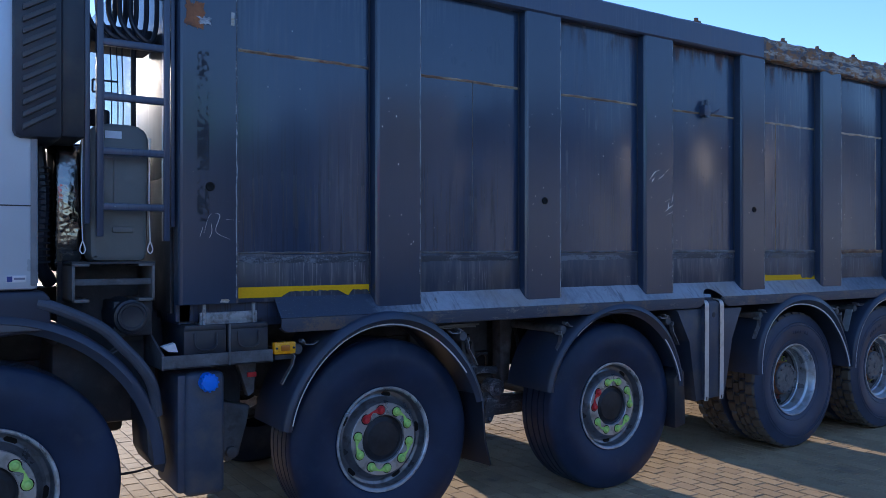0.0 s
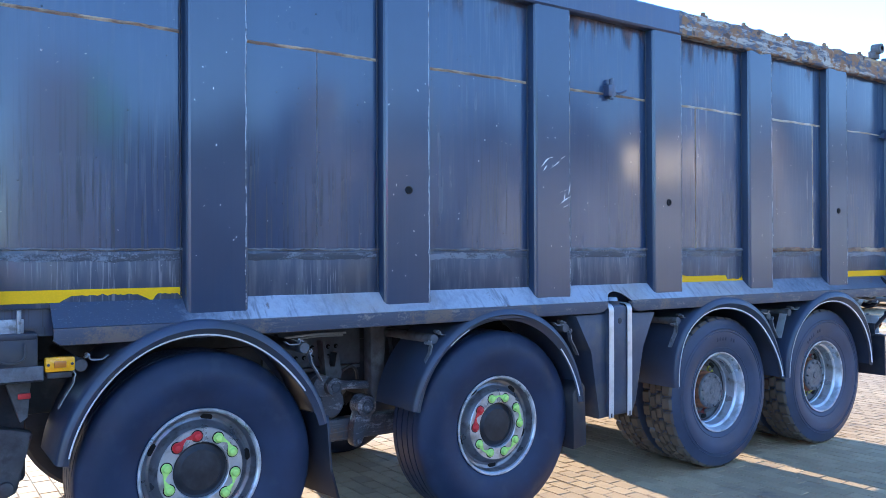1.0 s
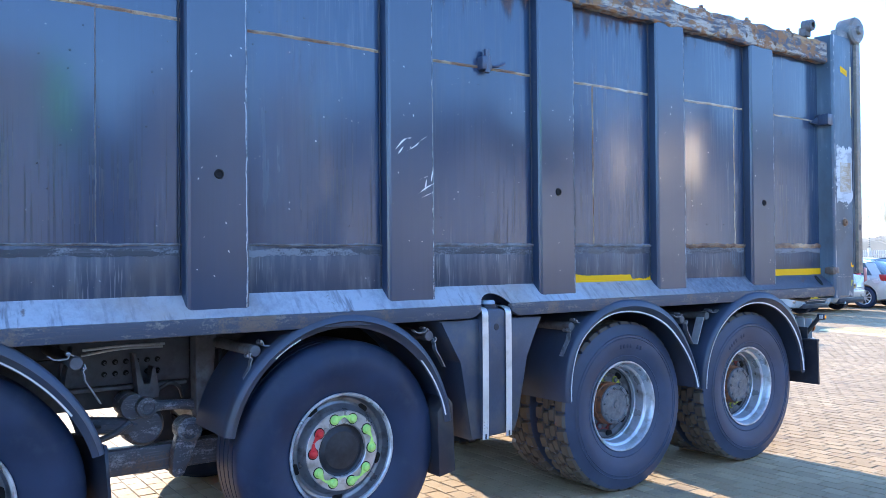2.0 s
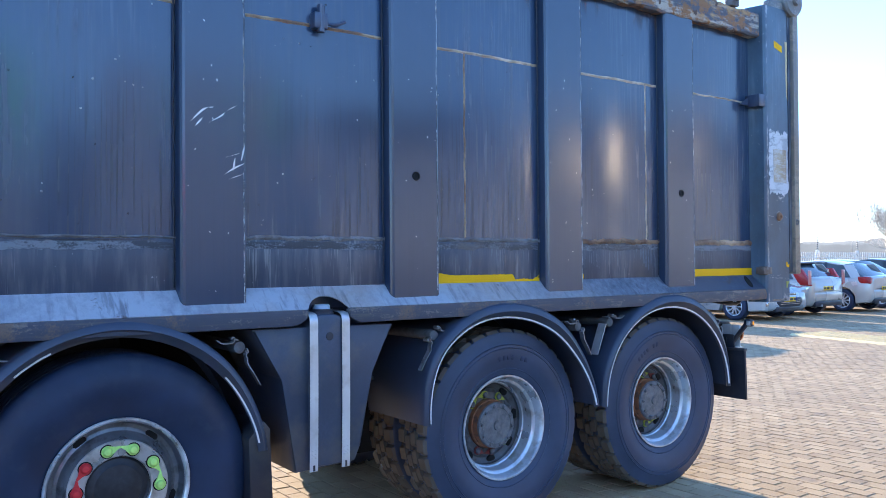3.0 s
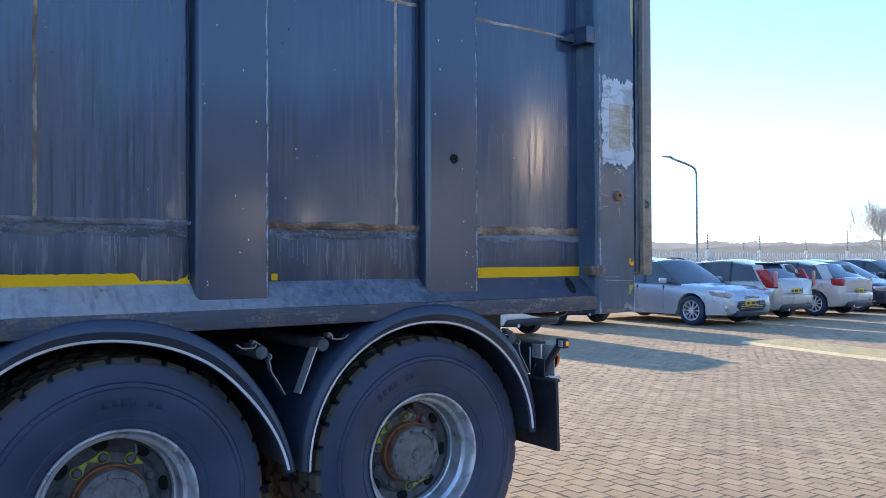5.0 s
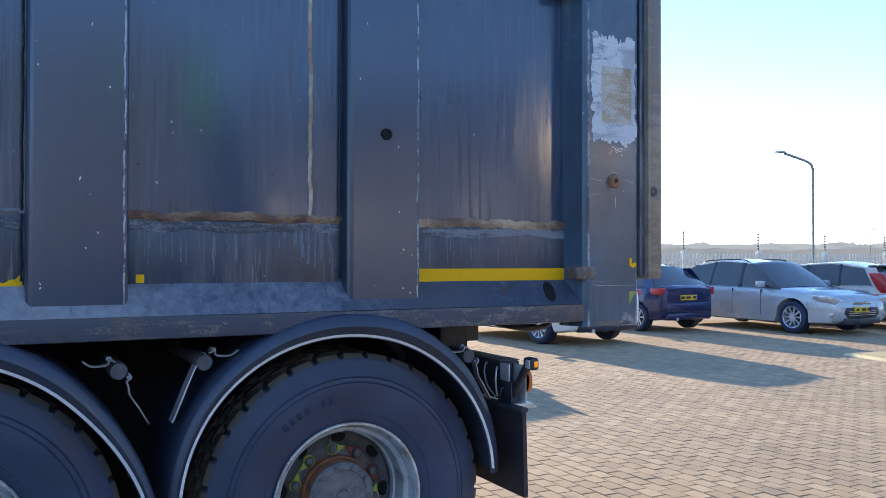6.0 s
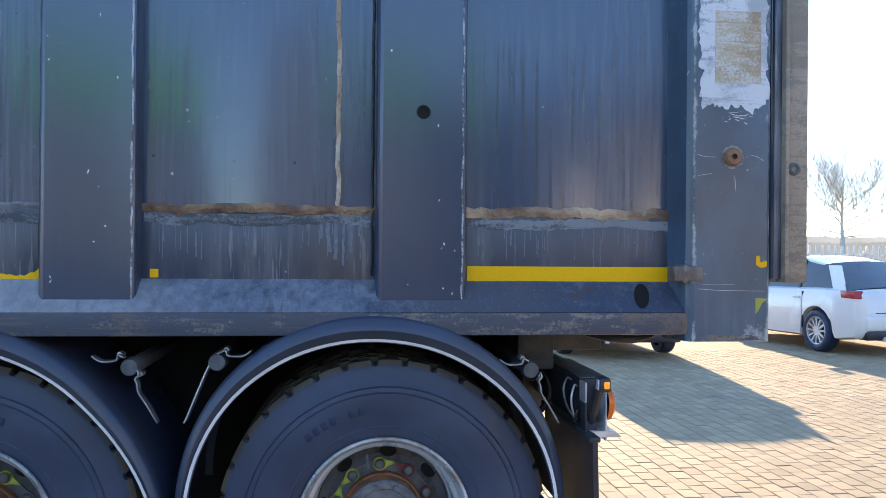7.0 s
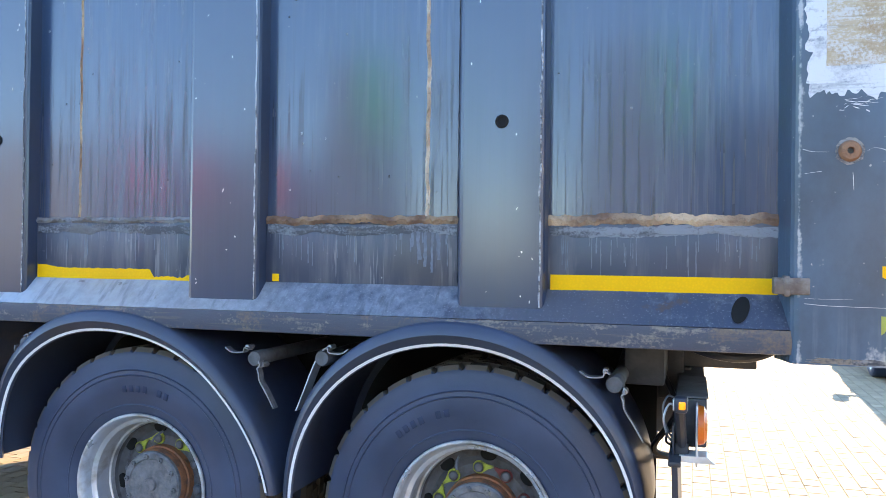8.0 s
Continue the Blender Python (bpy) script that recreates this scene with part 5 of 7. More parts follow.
# ---- tank with straps under the arch in the sill
tank = bmesh.new()
prism(tank, [(5.07, 1.222), (5.84, 1.212), (5.70, 0.98), (5.645, 0.62), (5.61, 0.545), (5.285, 0.53), (5.235, 0.98)], "y", 0.0, 0.55, bevel=0.012)
tank_ob = part("fuel_tank", tank, TANK, truck, "dark painted tank with two alloy straps")
mid = bmesh.new()
prism(mid, [(5.352, 1.22), (5.37, 1.262), (5.41, 1.276), (5.49, 1.276), (5.53, 1.262), (5.548, 1.22), (5.54, 0.55), (5.362, 0.55)], "y", -0.028, 0.4, bevel=0.014)
part("tank_middle", mid, TANK, tank_ob)
for x in (5.372, 5.543):
    st = bmesh.new()
    pts = bend([(x, 0.16, 1.285), (x, 0.02, 1.284), (x, -0.03, 1.262), (x, -0.036, 1.18), (x, -0.036, 0.9), (x - 0.003, -0.036, 0.6), (x - 0.004, -0.034, 0.535)], 4)
    strip(st, [(p.x - 0.021, p.y, p.z) for p in pts], [(p.x + 0.021, p.y, p.z) for p in pts])
    so = thicken(part("tank_strap", st, ALU, tank_ob, "brushed alloy tank strap"), 0.004, 0)
    for i, j in ((0, 0), (1, 0), (0, 1), (1, 1), (0.5, 0.5), (0, 2), (1, 2)):
        rv = bmesh.new()
        lathe(rv, [(0.001, -0.042), (0.004, -0.041), (0.005, -0.037)], 8, (x - 0.012 + 0.02 * i, 0, 0.60 + 0.018 * j))
        part("rivet", rv, ALU, so)
    part("strap_slot", boxed(x - 0.008, x + 0.002, -0.0395, -0.03, 0.538, 0.565), BLACK, so)
neck = lathe(bmesh.new(), [(0.062, 1.262), (0.060, 1.284), (0.056, 1.288), (0.056, 1.300)], 28, (5.452, 0.045, 0), "z")
part("filler_neck", neck, BLACK, tank_ob)
fcap = lathe(bmesh.new(), [(0.01, 1.322), (0.036, 1.321), (0.042, 1.314), (0.044, 1.298)], 28, (5.452, 0.045, 0), "z")
part("filler_cap", fcap, plain("pale_blue_cap", (0.40, 0.50, 0.60), 0.35), tank_ob, "pale blue filler cap")
part("oval_dent", lathe(bmesh.new(), [(0.004, -0.031), (0.018, -0.030), (0.022, -0.027)], 18, (5.46, 0, 1.17)), BLACK, tank_ob)
# black sheet behind the arch, painting the shade of the opening
part("recess", boxed(5.30, 5.61, 0.115, 0.13, 1.22, 1.40), BLACK, tank_ob)

# ---- batteries, urea tank, side lamp
tray = bmesh.new()
box(tray, 1.44, 1.995, -0.012, -0.002, 1.078, 1.145, bevel=0.004)
box(tray, 1.44, 1.995, -0.012, 0.42, 1.078, 1.090, bevel=0.004)
prism(tray, [(-0.012, 1.078), (0.42, 1.078), (0.42, 1.30), (-0.012, 1.15)], "x", 1.436, 1.446)
tray_ob = part("battery_tray", tray, CAST, truck, "worn steel battery tray")
for x0 in (1.545, 1.765):
    b_ = bmesh.new()
    box(b_, x0, x0 + 0.212, 0.01, 0.40, 1.091, 1.278, bevel=0.008)
    box(b_, x0 + 0.004, x0 + 0.208, 0.005, 0.39, 1.258, 1.285, bevel=0.005)
    tube(b_, bend([(x0 + 0.05, 0.004, 1.245), (x0 + 0.055, -0.004, 1.18), (x0 + 0.105, -0.006, 1.162), (x0 + 0.155, -0.004, 1.18), (x0 + 0.16, 0.004, 1.245)]), 0.005, 6)
    part("battery", b_, BLACK, tray_ob, "black battery with a rope handle")
clamp = bmesh.new()
box(clamp, 1.63, 1.925, 0.03, 0.045, 1.288, 1.345, bevel=0.004)
box(clamp, 1.63, 1.925, 0.03, 0.16, 1.284, 1.292, bevel=0.003)
for x in (1.65, 1.905):
    tube(clamp, [(x, 0.03, 1.28), (x, 0.03, 1.385)], 0.010, 8)
part("battery_clamp", clamp, plain("scuffed_galvanised_clamp", (0.32, 0.34, 0.36), 0.5, 0.5, 0.3, 20, 60, 0.4, 0.003, (0.12, 0.11, 0.1)), tray_ob, "scuffed galvanised clamp")
part("rod", tube(bmesh.new(), [(1.765, -0.016, 1.08), (1.765, -0.016, 1.285)], 0.005, 6), CAST, tray_ob)
part("rag", prism(bmesh.new(), [(1.44, 1.19), (1.50, 1.205), (1.515, 1.16), (1.47, 1.165)], "y", 0.0, 0.05), STRIPE, tray_ob, "scrap of white rag")
urea = bmesh.new()
box(urea, 1.55, 1.748, -0.005, 0.42, 0.44, 1.055, bevel=0.035, seg=3)
box(urea, 1.515, 1.585, 0.02, 0.40, 0.46, 1.045, bevel=0.02)
urea_ob = part("urea_tank", urea, TANK, truck, "dark moulded tank with a blue cap")
cp = lathe(bmesh.new(), [(0.01, -0.058), (0.036, -0.056), (0.042, -0.048), (0.042, -0.02), (0.046, 0.01)], 26, (1.655, 0, 1.005))
for k in range(12):
    t = 2 * math.pi * k / 12
    box(cp, 1.655 + 0.041 * math.cos(t) - 0.005, 1.655 + 0.041 * math.cos(t) + 0.005, -0.052, -0.025, 1.005 + 0.041 * math.sin(t) - 0.005, 1.005 + 0.041 * math.sin(t) + 0.005)
part("tank_cap", cp, BLUECAP, urea_ob, "ribbed blue cap")
lamp = bmesh.new()
box(lamp, 2.0, 2.118, -0.022, 0.02, 1.115, 1.178, bevel=0.008)
lamp_ob = part("side_marker_lamp", lamp, ORANGE, truck, "amber side marker lamp")
for x in (2.012, 2.106):
    part("screw", lathe(bmesh.new(), [(0.002, -0.026), (0.006, -0.025), (0.007, -0.02)], 8, (x, 0, 1.147)), BLACK, lamp_ob)
part("lamp_lens_rim", boxed(2.035, 2.083, -0.0255, -0.02, 1.132, 1.162, bevel=0.003), plain("amber_ring", (0.55, 0.16, 0.01), 0.3), lamp_ob)
part("lamp_bracket", boxed(2.01, 2.11, 0.0, 0.2, 1.085, 1.112, bevel=0.004), BLACK_DIRTY, lamp_ob)
k = bmesh.new()
prism(k, [(1.86, 1.08), (1.97, 1.08), (1.955, 0.90), (1.925, 0.88)], "y", 0.16, 0.22, bevel=0.004)
part("bracket_arm", k, CAST, truck)
part("red_tab", boxed(1.915, 1.965, 0.145, 0.16, 0.985, 1.01, bevel=0.003), RED, truck, "small red tab")
k = bmesh.new()
prism(k, [(1.84, 0.84), (2.00, 0.80), (1.97, 0.70), (1.93, 0.53), (1.86, 0.50), (1.83, 0.58)], "y", 0.32, 0.40, bevel=0.015)
lathe(k, [(0.01, 0.30), (0.03, 0.302), (0.034, 0.33)], 14, (1.885, 0, 0.56))
part("spring_shackle", k, CAST, truck, "grey cast spring shackle")
# the last two boxes are added dark fill that closes bright gaps
for x0, x1, y0, y1, z0, z1 in ((1.0, 1.5, 0.35, 0.75, 0.78, 1.20), (1.75, 1.98, 0.42, 0.75, 0.55, 1.05), (-0.2, 1.45, 0.9, 1.6, 0.62, 1.46), (1.40, 1.98, 0.46, 0.80, 1.10, 1.38)):
    part("engine_casing", boxed(x0, x1, y0, y1, z0, z1, bevel=0.03), BLACK_DIRTY, truck, "dark block filling the engine and gearbox space")

# ---- between cab and body: ladder, bracket, chrome tank, hoses
ladder = bmesh.new()
box(ladder, 1.150, 1.180, 0.02, 0.06, 1.72, 3.3, bevel=0.004)
box(ladder, 1.452, 1.482, 0.02, 0.06, 1.70, 3.3, bevel=0.004)
ladder_ob = part("ladder", ladder, PAINT_DULL, truck, "slate-painted steel ladder")
for z in (1.86, 2.12, 2.375, 2.63, 2.885, 3.14):
    part("rung", boxed(1.178, 1.455, 0.02, 0.05, z - 0.017, z + 0.017, bevel=0.004), PAINT_DULL, ladder_ob)
part("ladder_stay", boxed(1.102, 1.126, 0.05, 0.09, 1.78, 3.3, bevel=0.004), PAINT_DULL, ladder_ob)
part("ladder_stay", boxed(1.492, 1.512, 0.04, 0.09, 1.77, 3.3, bevel=0.004), PAINT_DULL, ladder_ob)
ct = bmesh.new()
box(ct, 0.99, 1.30, 0.36, 1.1, 1.55, 2.19, bevel=0.05, seg=4)
for v in ct.verts:
    v.co.y += 0.016 * noise.noise((v.co.x * 9, v.co.z * 3, 0))
oil = part("oil_tank", ct, CHROME, truck, "polished hydraulic oil tank behind the cab", sharp=60)
for x in (1.205, 1.235, 1.27, 1.30, 1.325):
    part("cable", tube(bmesh.new(), bend([(x, 0.33, 2.10), (x + 0.003, 0.32, 2.4), (x - 0.004, 0.33, 2.74)]), 0.003, 6), BLACK, oil)
part("pipe", tube(bmesh.new(), [(1.375, 0.31, 1.60), (1.375, 0.31, 3.2)], 0.013, 10), BLACK, oil)
k = bmesh.new()
tube(k, [(1.18, 0.30, 2.50), (1.30, 0.30, 2.50)], 0.005, 6)
tube(k, [(1.18, 0.30, 2.44), (1.30, 0.30, 2.44)], 0.005, 6)
tube(k, [(1.18, 0.30, 2.44), (1.18, 0.30, 2.50)], 0.005, 6)
part("wire_hook", k, BLACK, oil)
part("wing_nut", boxed(1.36, 1.40, 0.285, 0.32, 2.22, 2.28, bevel=0.006), BLACK, oil)
top = bmesh.new()
box(top, 1.02, 1.50, 0.36, 0.62, 2.70, 2.80, bevel=0.02)
part("hose_carrier", top, BLACK_DIRTY, truck)
# one wall in two materials: pale and streaked above z 2.03, near-black below
part("front_wall", boxed(1.512, 1.528, 0.13, 2.42, 2.03, 3.3, bevel=0.003), STREAKED, body, "pale streaked front wall of the tipper body")
part("front_wall", boxed(1.510, 1.528, 0.13, 2.42, 1.34, 2.028, bevel=0.003), BLACK_DIRTY, body, "near-black lower front wall")
for n in range(5):
    x = 1.16 + 0.05 * n
    part("hydraulic_hose", tube(bmesh.new(), bend([(x, 0.24, 3.15), (x - 0.03, 0.16, 2.8), (x + 0.05, 0.14, 2.68), (x + 0.10, 0.2, 2.78), (x + 0.12, 0.27, 3.0)]), 0.013, 8), BLACK, oil, "black hydraulic hose")
GREY_BRACKET = plain("grey_bracket", (0.15, 0.15, 0.15), 0.55, 0.2, 0.3)
for x0, x1 in ((1.05, 1.125), (1.345, 1.42)):
    k = bmesh.new()
    side = x0 if x0 < 1.2 else x1 - 0.012
    for b0, b1, z0, z1 in ((x0, x1, 1.580, 1.592), (x0, x1, 1.412, 1.426), (side, side + 0.012, 1.412, 1.592)):
        box(k, b0, b1, 0.06, 0.35, z0, z1, bevel=0.002)
    part("bracket_frame", k, GREY_BRACKET, truck, "open grey steel bracket frame")
part("bracket_bar", boxed(1.06, 1.41, 0.09, 0.12, 1.49, 1.52, bevel=0.004), CAST, truck)
part("bracket_shelf", boxed(1.05, 1.42, 0.06, 0.36, 1.592, 1.602), BLACK_DIRTY, truck)
part("bracket_back", boxed(1.03, 1.44, 0.36, 0.40, 1.15, 1.60), BLACK_DIRTY, truck)
rd = lathe(bmesh.new(), [(0.01, 0.075), (0.05, 0.072), (0.055, 0.068), (0.066, 0.068), (0.07, 0.076), (0.082, 0.080), (0.086, 0.10), (0.086, 0.4)], 32, (1.318, 0, 1.336))
part("air_dryer", rd, BLACK, truck, "round black canister end")
box_bm = boxed(1.24, 1.42, 0.11, 0.4, 1.24, 1.41, bevel=0.01)
part("dryer_housing", box_bm, BLACK_DIRTY, truck)

# ---- cab corner
cabm = bmesh.new()
prism(cabm, [(-1.25, 1.48), (0.895, 1.48), (0.905, 1.50), (0.90, 3.2), (0.5, 3.3), (-0.9, 3.3), (-1.3, 2.4)], "y", 0.0, 2.46, bevel=0.02)
cab = part("cab", cabm, CAB, truck, "silver truck cab")
part("cab_seam", boxed(-1.2, 0.885, -0.0025, 0.01, 1.850, 1.856), BLACK, cab)
part("cab_edge_trim", boxed(0.872, 0.898, -0.006, 0.01, 1.50, 3.1, bevel=0.003), plain("grey_trim", (0.25, 0.26, 0.28), 0.4), cab)
part("cab_sticker", boxed(0.775, 0.855, -0.004, 0.0, 1.515, 1.545), plain("white_sticker", (0.75, 0.76, 0.78), 0.35), cab, "small white sticker with blue mark")
part("sticker_mark", boxed(0.778, 0.800, -0.0052, -0.0035, 1.518, 1.542), plain("sticker_blue", (0.02, 0.05, 0.25), 0.35), cab)
part("sticker_bar", boxed(0.806, 0.85, -0.0052, -0.0035, 1.527, 1.536), plain("sticker_grey", (0.2, 0.22, 0.3), 0.35), cab)
low = bmesh.new()
prism(low, [(-1.3, 1.475), (0.93, 1.475), (0.955, 1.44), (0.955, 1.30), (0.6, 1.26), (-0.1, 1.26), (-0.3, 0.5), (-1.35, 0.4)], "y", -0.01, 2.47, bevel=0.02)
fair = part("cab_fairing", low, CAB_DARK, cab, "dark blue plastic fairing")
part("fairing_step", prism(bmesh.new(), [(0.45, 1.30), (0.92, 1.30), (0.84, 1.345), (0.78, 1.36), (0.45, 1.36)], "y", -0.022, 0.0, bevel=0.006), plain("grey_step", (0.10, 0.11, 0.13), 0.5), fair)
LOUVRE = plain("louvre_plastic", (0.05, 0.052, 0.058), 0.4)
intake = bmesh.new()
box(intake, 0.80, 1.00, -0.045, 0.5, 2.15, 3.2, bevel=0.03)
box(intake, 0.98, 1.105, 0.03, 0.6, 2.17, 3.2, bevel=0.02)
intake_ob = part("air_intake", intake, BLACK, cab, "black air intake box with slanted louvres")
for n in range(13):
    z = 2.185 + 0.052 * n
    lv = bmesh.new()
    prism(lv, [(0.835, z - 0.005), (0.968, z + 0.075), (0.968, z + 0.100), (0.835, z + 0.020)], "y", -0.060, -0.042, bevel=0.003)
    part("louvre", lv, LOUVRE, intake_ob)
k = bmesh.new()
tube(k, bend([(0.93, 0.3, 2.2), (0.95, 0.28, 1.9), (0.94, 0.3, 1.62), (1.0, 0.4, 1.5)]), 0.035, 10)
part("coiled_hose", k, BLACK, cab)
for i in range(16):
    z = 1.60 + 0.03 * i
    part("hose_rib", tube(bmesh.new(), [(0.94 + 0.045 * math.cos(t * 0.7), 0.29 + 0.045 * math.sin(t * 0.7), z) for t in range(10)], 0.006, 6), BLACK, cab)
k = bmesh.new()
tube(k, bend([(0.90, 0.01, 1.42), (0.985, 0.0, 1.392), (1.159, 0.0, 1.302), (1.262, 0.0, 1.201), (1.345, 0.005, 1.104), (1.399, 0.015, 1.003), (1.425, 0.04, 0.86)]), 0.027, 12)
# black pipe, with the light on it put into a paler colour
part("corrugated_pipe", k, plain("light_paled_black_hose", (0.060, 0.072, 0.098), 0.45, 0, 0.25, 6, 90, 0.3, 0.002), g1, "black corrugated pipe over the mudguard")
part("cable_tie", tube(bmesh.new(), [(1.235 + 0.04 * math.cos(t), 0.06 + 0.04 * math.sin(t), 1.185 + 0.03 * math.cos(t)) for t in [2 * math.pi * i / 12 for i in range(13)]], 0.004, 6), CAST, g1)
part("loose_cable", tube(bmesh.new(), bend([(1.20, 0.3, 0.62), (1.25, 0.28, 0.55), (1.36, 0.3, 0.53), (1.50, 0.3, 0.55)]), 0.007, 6), BLACK, g1)

# ---- tail: light bar, stalk lamp, hoses
bumper = bmesh.new()
box(bumper, 8.70, 8.80, 0.10, 2.35, 0.90, 1.058, bevel=0.006)
bumper_ob = part("light_bar", bumper, BLACK_DIRTY, truck, "black rear light bar")
part("top_plate", boxed(8.705, 8.805, 0.105, 0.60, 1.0585, 1.064, bevel=0.002), CAST, bumper_ob, "grey top plate of the light bar")
part("end_plate", boxed(8.702, 8.708, 0.03, 0.10, 0.985, 1.055), ALU, bumper_ob, "bare alloy end plate")
part("lamp_plate", boxed(8.765, 8.772, 0.0, 0.10, 0.86, 1.05, bevel=0.003), ALU, bumper_ob, "bare alloy lamp plate")
part("end_bracket", boxed(8.694, 8.701, 0.0, 0.105, 0.872, 0.985, bevel=0.002), BLACK, bumper_ob, "black end bracket")
part("foot_plate", prism(bmesh.new(), [(8.715, 0.893), (8.80, 0.893), (8.825, 0.872), (8.715, 0.872)], "y", 0.0, 0.09), ALU, bumper_ob, "bare alloy foot plate")
for y in (0.72, 1.7):
    part("bar_arm", boxed(8.62, 8.72, y, y + 0.12, 0.95, 1.25, bevel=0.01), BLACK_DIRTY, bumper_ob)
tl = lathe(bmesh.new(), [(0.01, 8.802), (0.045, 8.800), (0.060, 8.790), (0.064, 8.772)], 28, (0, 0.045, 0.985), "x")
part("tail_lamp", tl, plain("amber_red_lens", (0.60, 0.13, 0.015), 0.25), bumper_ob, "round amber tail lamp")
st = bmesh.new()
tube(st, bend([(8.725, 0.05, 0.90), (8.722, 0.01, 0.95), (8.718, -0.05, 1.02), (8.716, -0.085, 1.06)]), 0.017, 10)
stalk = part("lamp_stalk", st, BLACK, bumper_ob, "rubber stalk of a marker lamp")
hd = boxed(8.700, 8.742, -0.138, -0.075, 1.048, 1.098, bevel=0.012)
part("lamp_head", hd, BLACK, stalk, "black marker lamp head")
lens_glow = Shader("lit_amber_lens")
lens_glow.link((1.0, 0.36, 0.02), lens_glow.bsdf.inputs["Emission Color"])
lens_glow.bsdf.inputs["Emission Strength"].default_value = 0.10
lens_glow.bump(lens_glow.noise(220, 2), 0.4, 0.002)
part("amber_lens", boxed(8.714, 8.735, -0.1405, -0.130, 1.060, 1.086, bevel=0.005), lens_glow.done(lens_glow.mix(lens_glow.band(lens_glow.noise(60, 2), 0.4, 0.6), (0.85, 0.30, 0.01), (0.75, 0.22, 0.01)), 0.2), stalk, "amber marker lens")
part("clear_lens", boxed(8.697, 8.704, -0.130, -0.10, 1.056, 1.090, bevel=0.003), ALU, stalk)
part("stalk_foot", boxed(8.700, 8.745, 0.02, 0.10, 0.872, 0.93, bevel=0.01), BLACK_DIRTY, bumper_ob)
rnd = random.Random(9)
for pts, m_ in ((((8.70, 0.12, 1.03), (8.68, 0.09, 1.035), (8.665, 0.075, 0.99), (8.68, 0.09, 0.93), (8.70, 0.11, 0.91)), ALU),
                (((8.70, 0.20, 1.04), (8.675, 0.17, 1.05), (8.66, 0.16, 1.01), (8.672, 0.15, 0.95), (8.70, 0.13, 0.905)), STRAP),
                (((8.70, 0.07, 0.95), (8.68, 0.05, 0.955), (8.675, 0.06, 0.92), (8.70, 0.10, 0.90)), BLACK)):
    part("wire_loop", tube(bmesh.new(), bend(pts), 0.004, 6), m_, bumper_ob, "loose wire loop")
k = bmesh.new()
tube(k, bend([(8.68, 0.30, 1.24), (8.78, 0.17, 1.205), (8.90, 0.14, 1.19), (9.0, 0.16, 1.215), (9.05, 0.26, 1.27)]), 0.013, 8)
tube(k, bend([(8.74, 0.30, 1.24), (8.84, 0.20, 1.21), (8.92, 0.18, 1.20), (9.0, 0.22, 1.25)]), 0.010, 8)
part("tail_hose", k, BLACK, truck, "black hoses hanging below the sill")
part("tail_bracket", boxed(8.52, 8.66, 0.30, 0.75, 1.062, 1.24, bevel=0.01), BLACK_DIRTY, truck)

# ---- the canister on its bracket
can = thing("water_canister", "dull grey plastic water canister strapped beside the ladder", "canister")
cb = bmesh.new()
prism(cb, [(1.135, 1.62), (1.155, 1.602), (1.375, 1.602), (1.395, 1.63), (1.405, 2.20), (1.385, 2.245), (1.33, 2.262), (1.20, 2.262), (1.14, 2.24), (1.115, 2.18)], "y", 0.10, 0.30, bevel=0.025)
part("canister_body", cb, CANISTER, can)
box(c2 := bmesh.new(), 1.18, 1.24, 0.088, 0.12, 1.85, 2.1, bevel=0.012)
part("raised_rib", c2, CANISTER, can)
part("raised_rib", boxed(1.23, 1.33, 0.088, 0.12, 1.74, 1.77, bevel=0.008), CANISTER, can)
part("canister_cap", lathe(bmesh.new(), [(0.01, 2.335), (0.045, 2.333), (0.05, 2.325), (0.05, 2.26)], 24, (1.19, 0.2, 0), "z"), BLACK, can, "black screw cap")
part("white_label", boxed(1.20, 1.275, 0.097, 0.101, 2.19, 2.225), plain("label_paper", (0.6, 0.66, 0.72), 0.5), can, "small white label")
for x in (1.10, 1.405):
    t = bmesh.new()
    tube(t, bend([(x, 0.095, 2.2), (x - 0.005, 0.09, 1.9), (x, 0.09, 1.70)]), 0.003, 6)
    tube(t, bend([(x, 0.09, 1.70), (x - 0.012, 0.09, 1.66), (x, 0.09, 1.64), (x + 0.012, 0.09, 1.66), (x, 0.09, 1.70)]), 0.003, 6)
    part("tie_cord", t, STRIPE, can, "white tie cord")


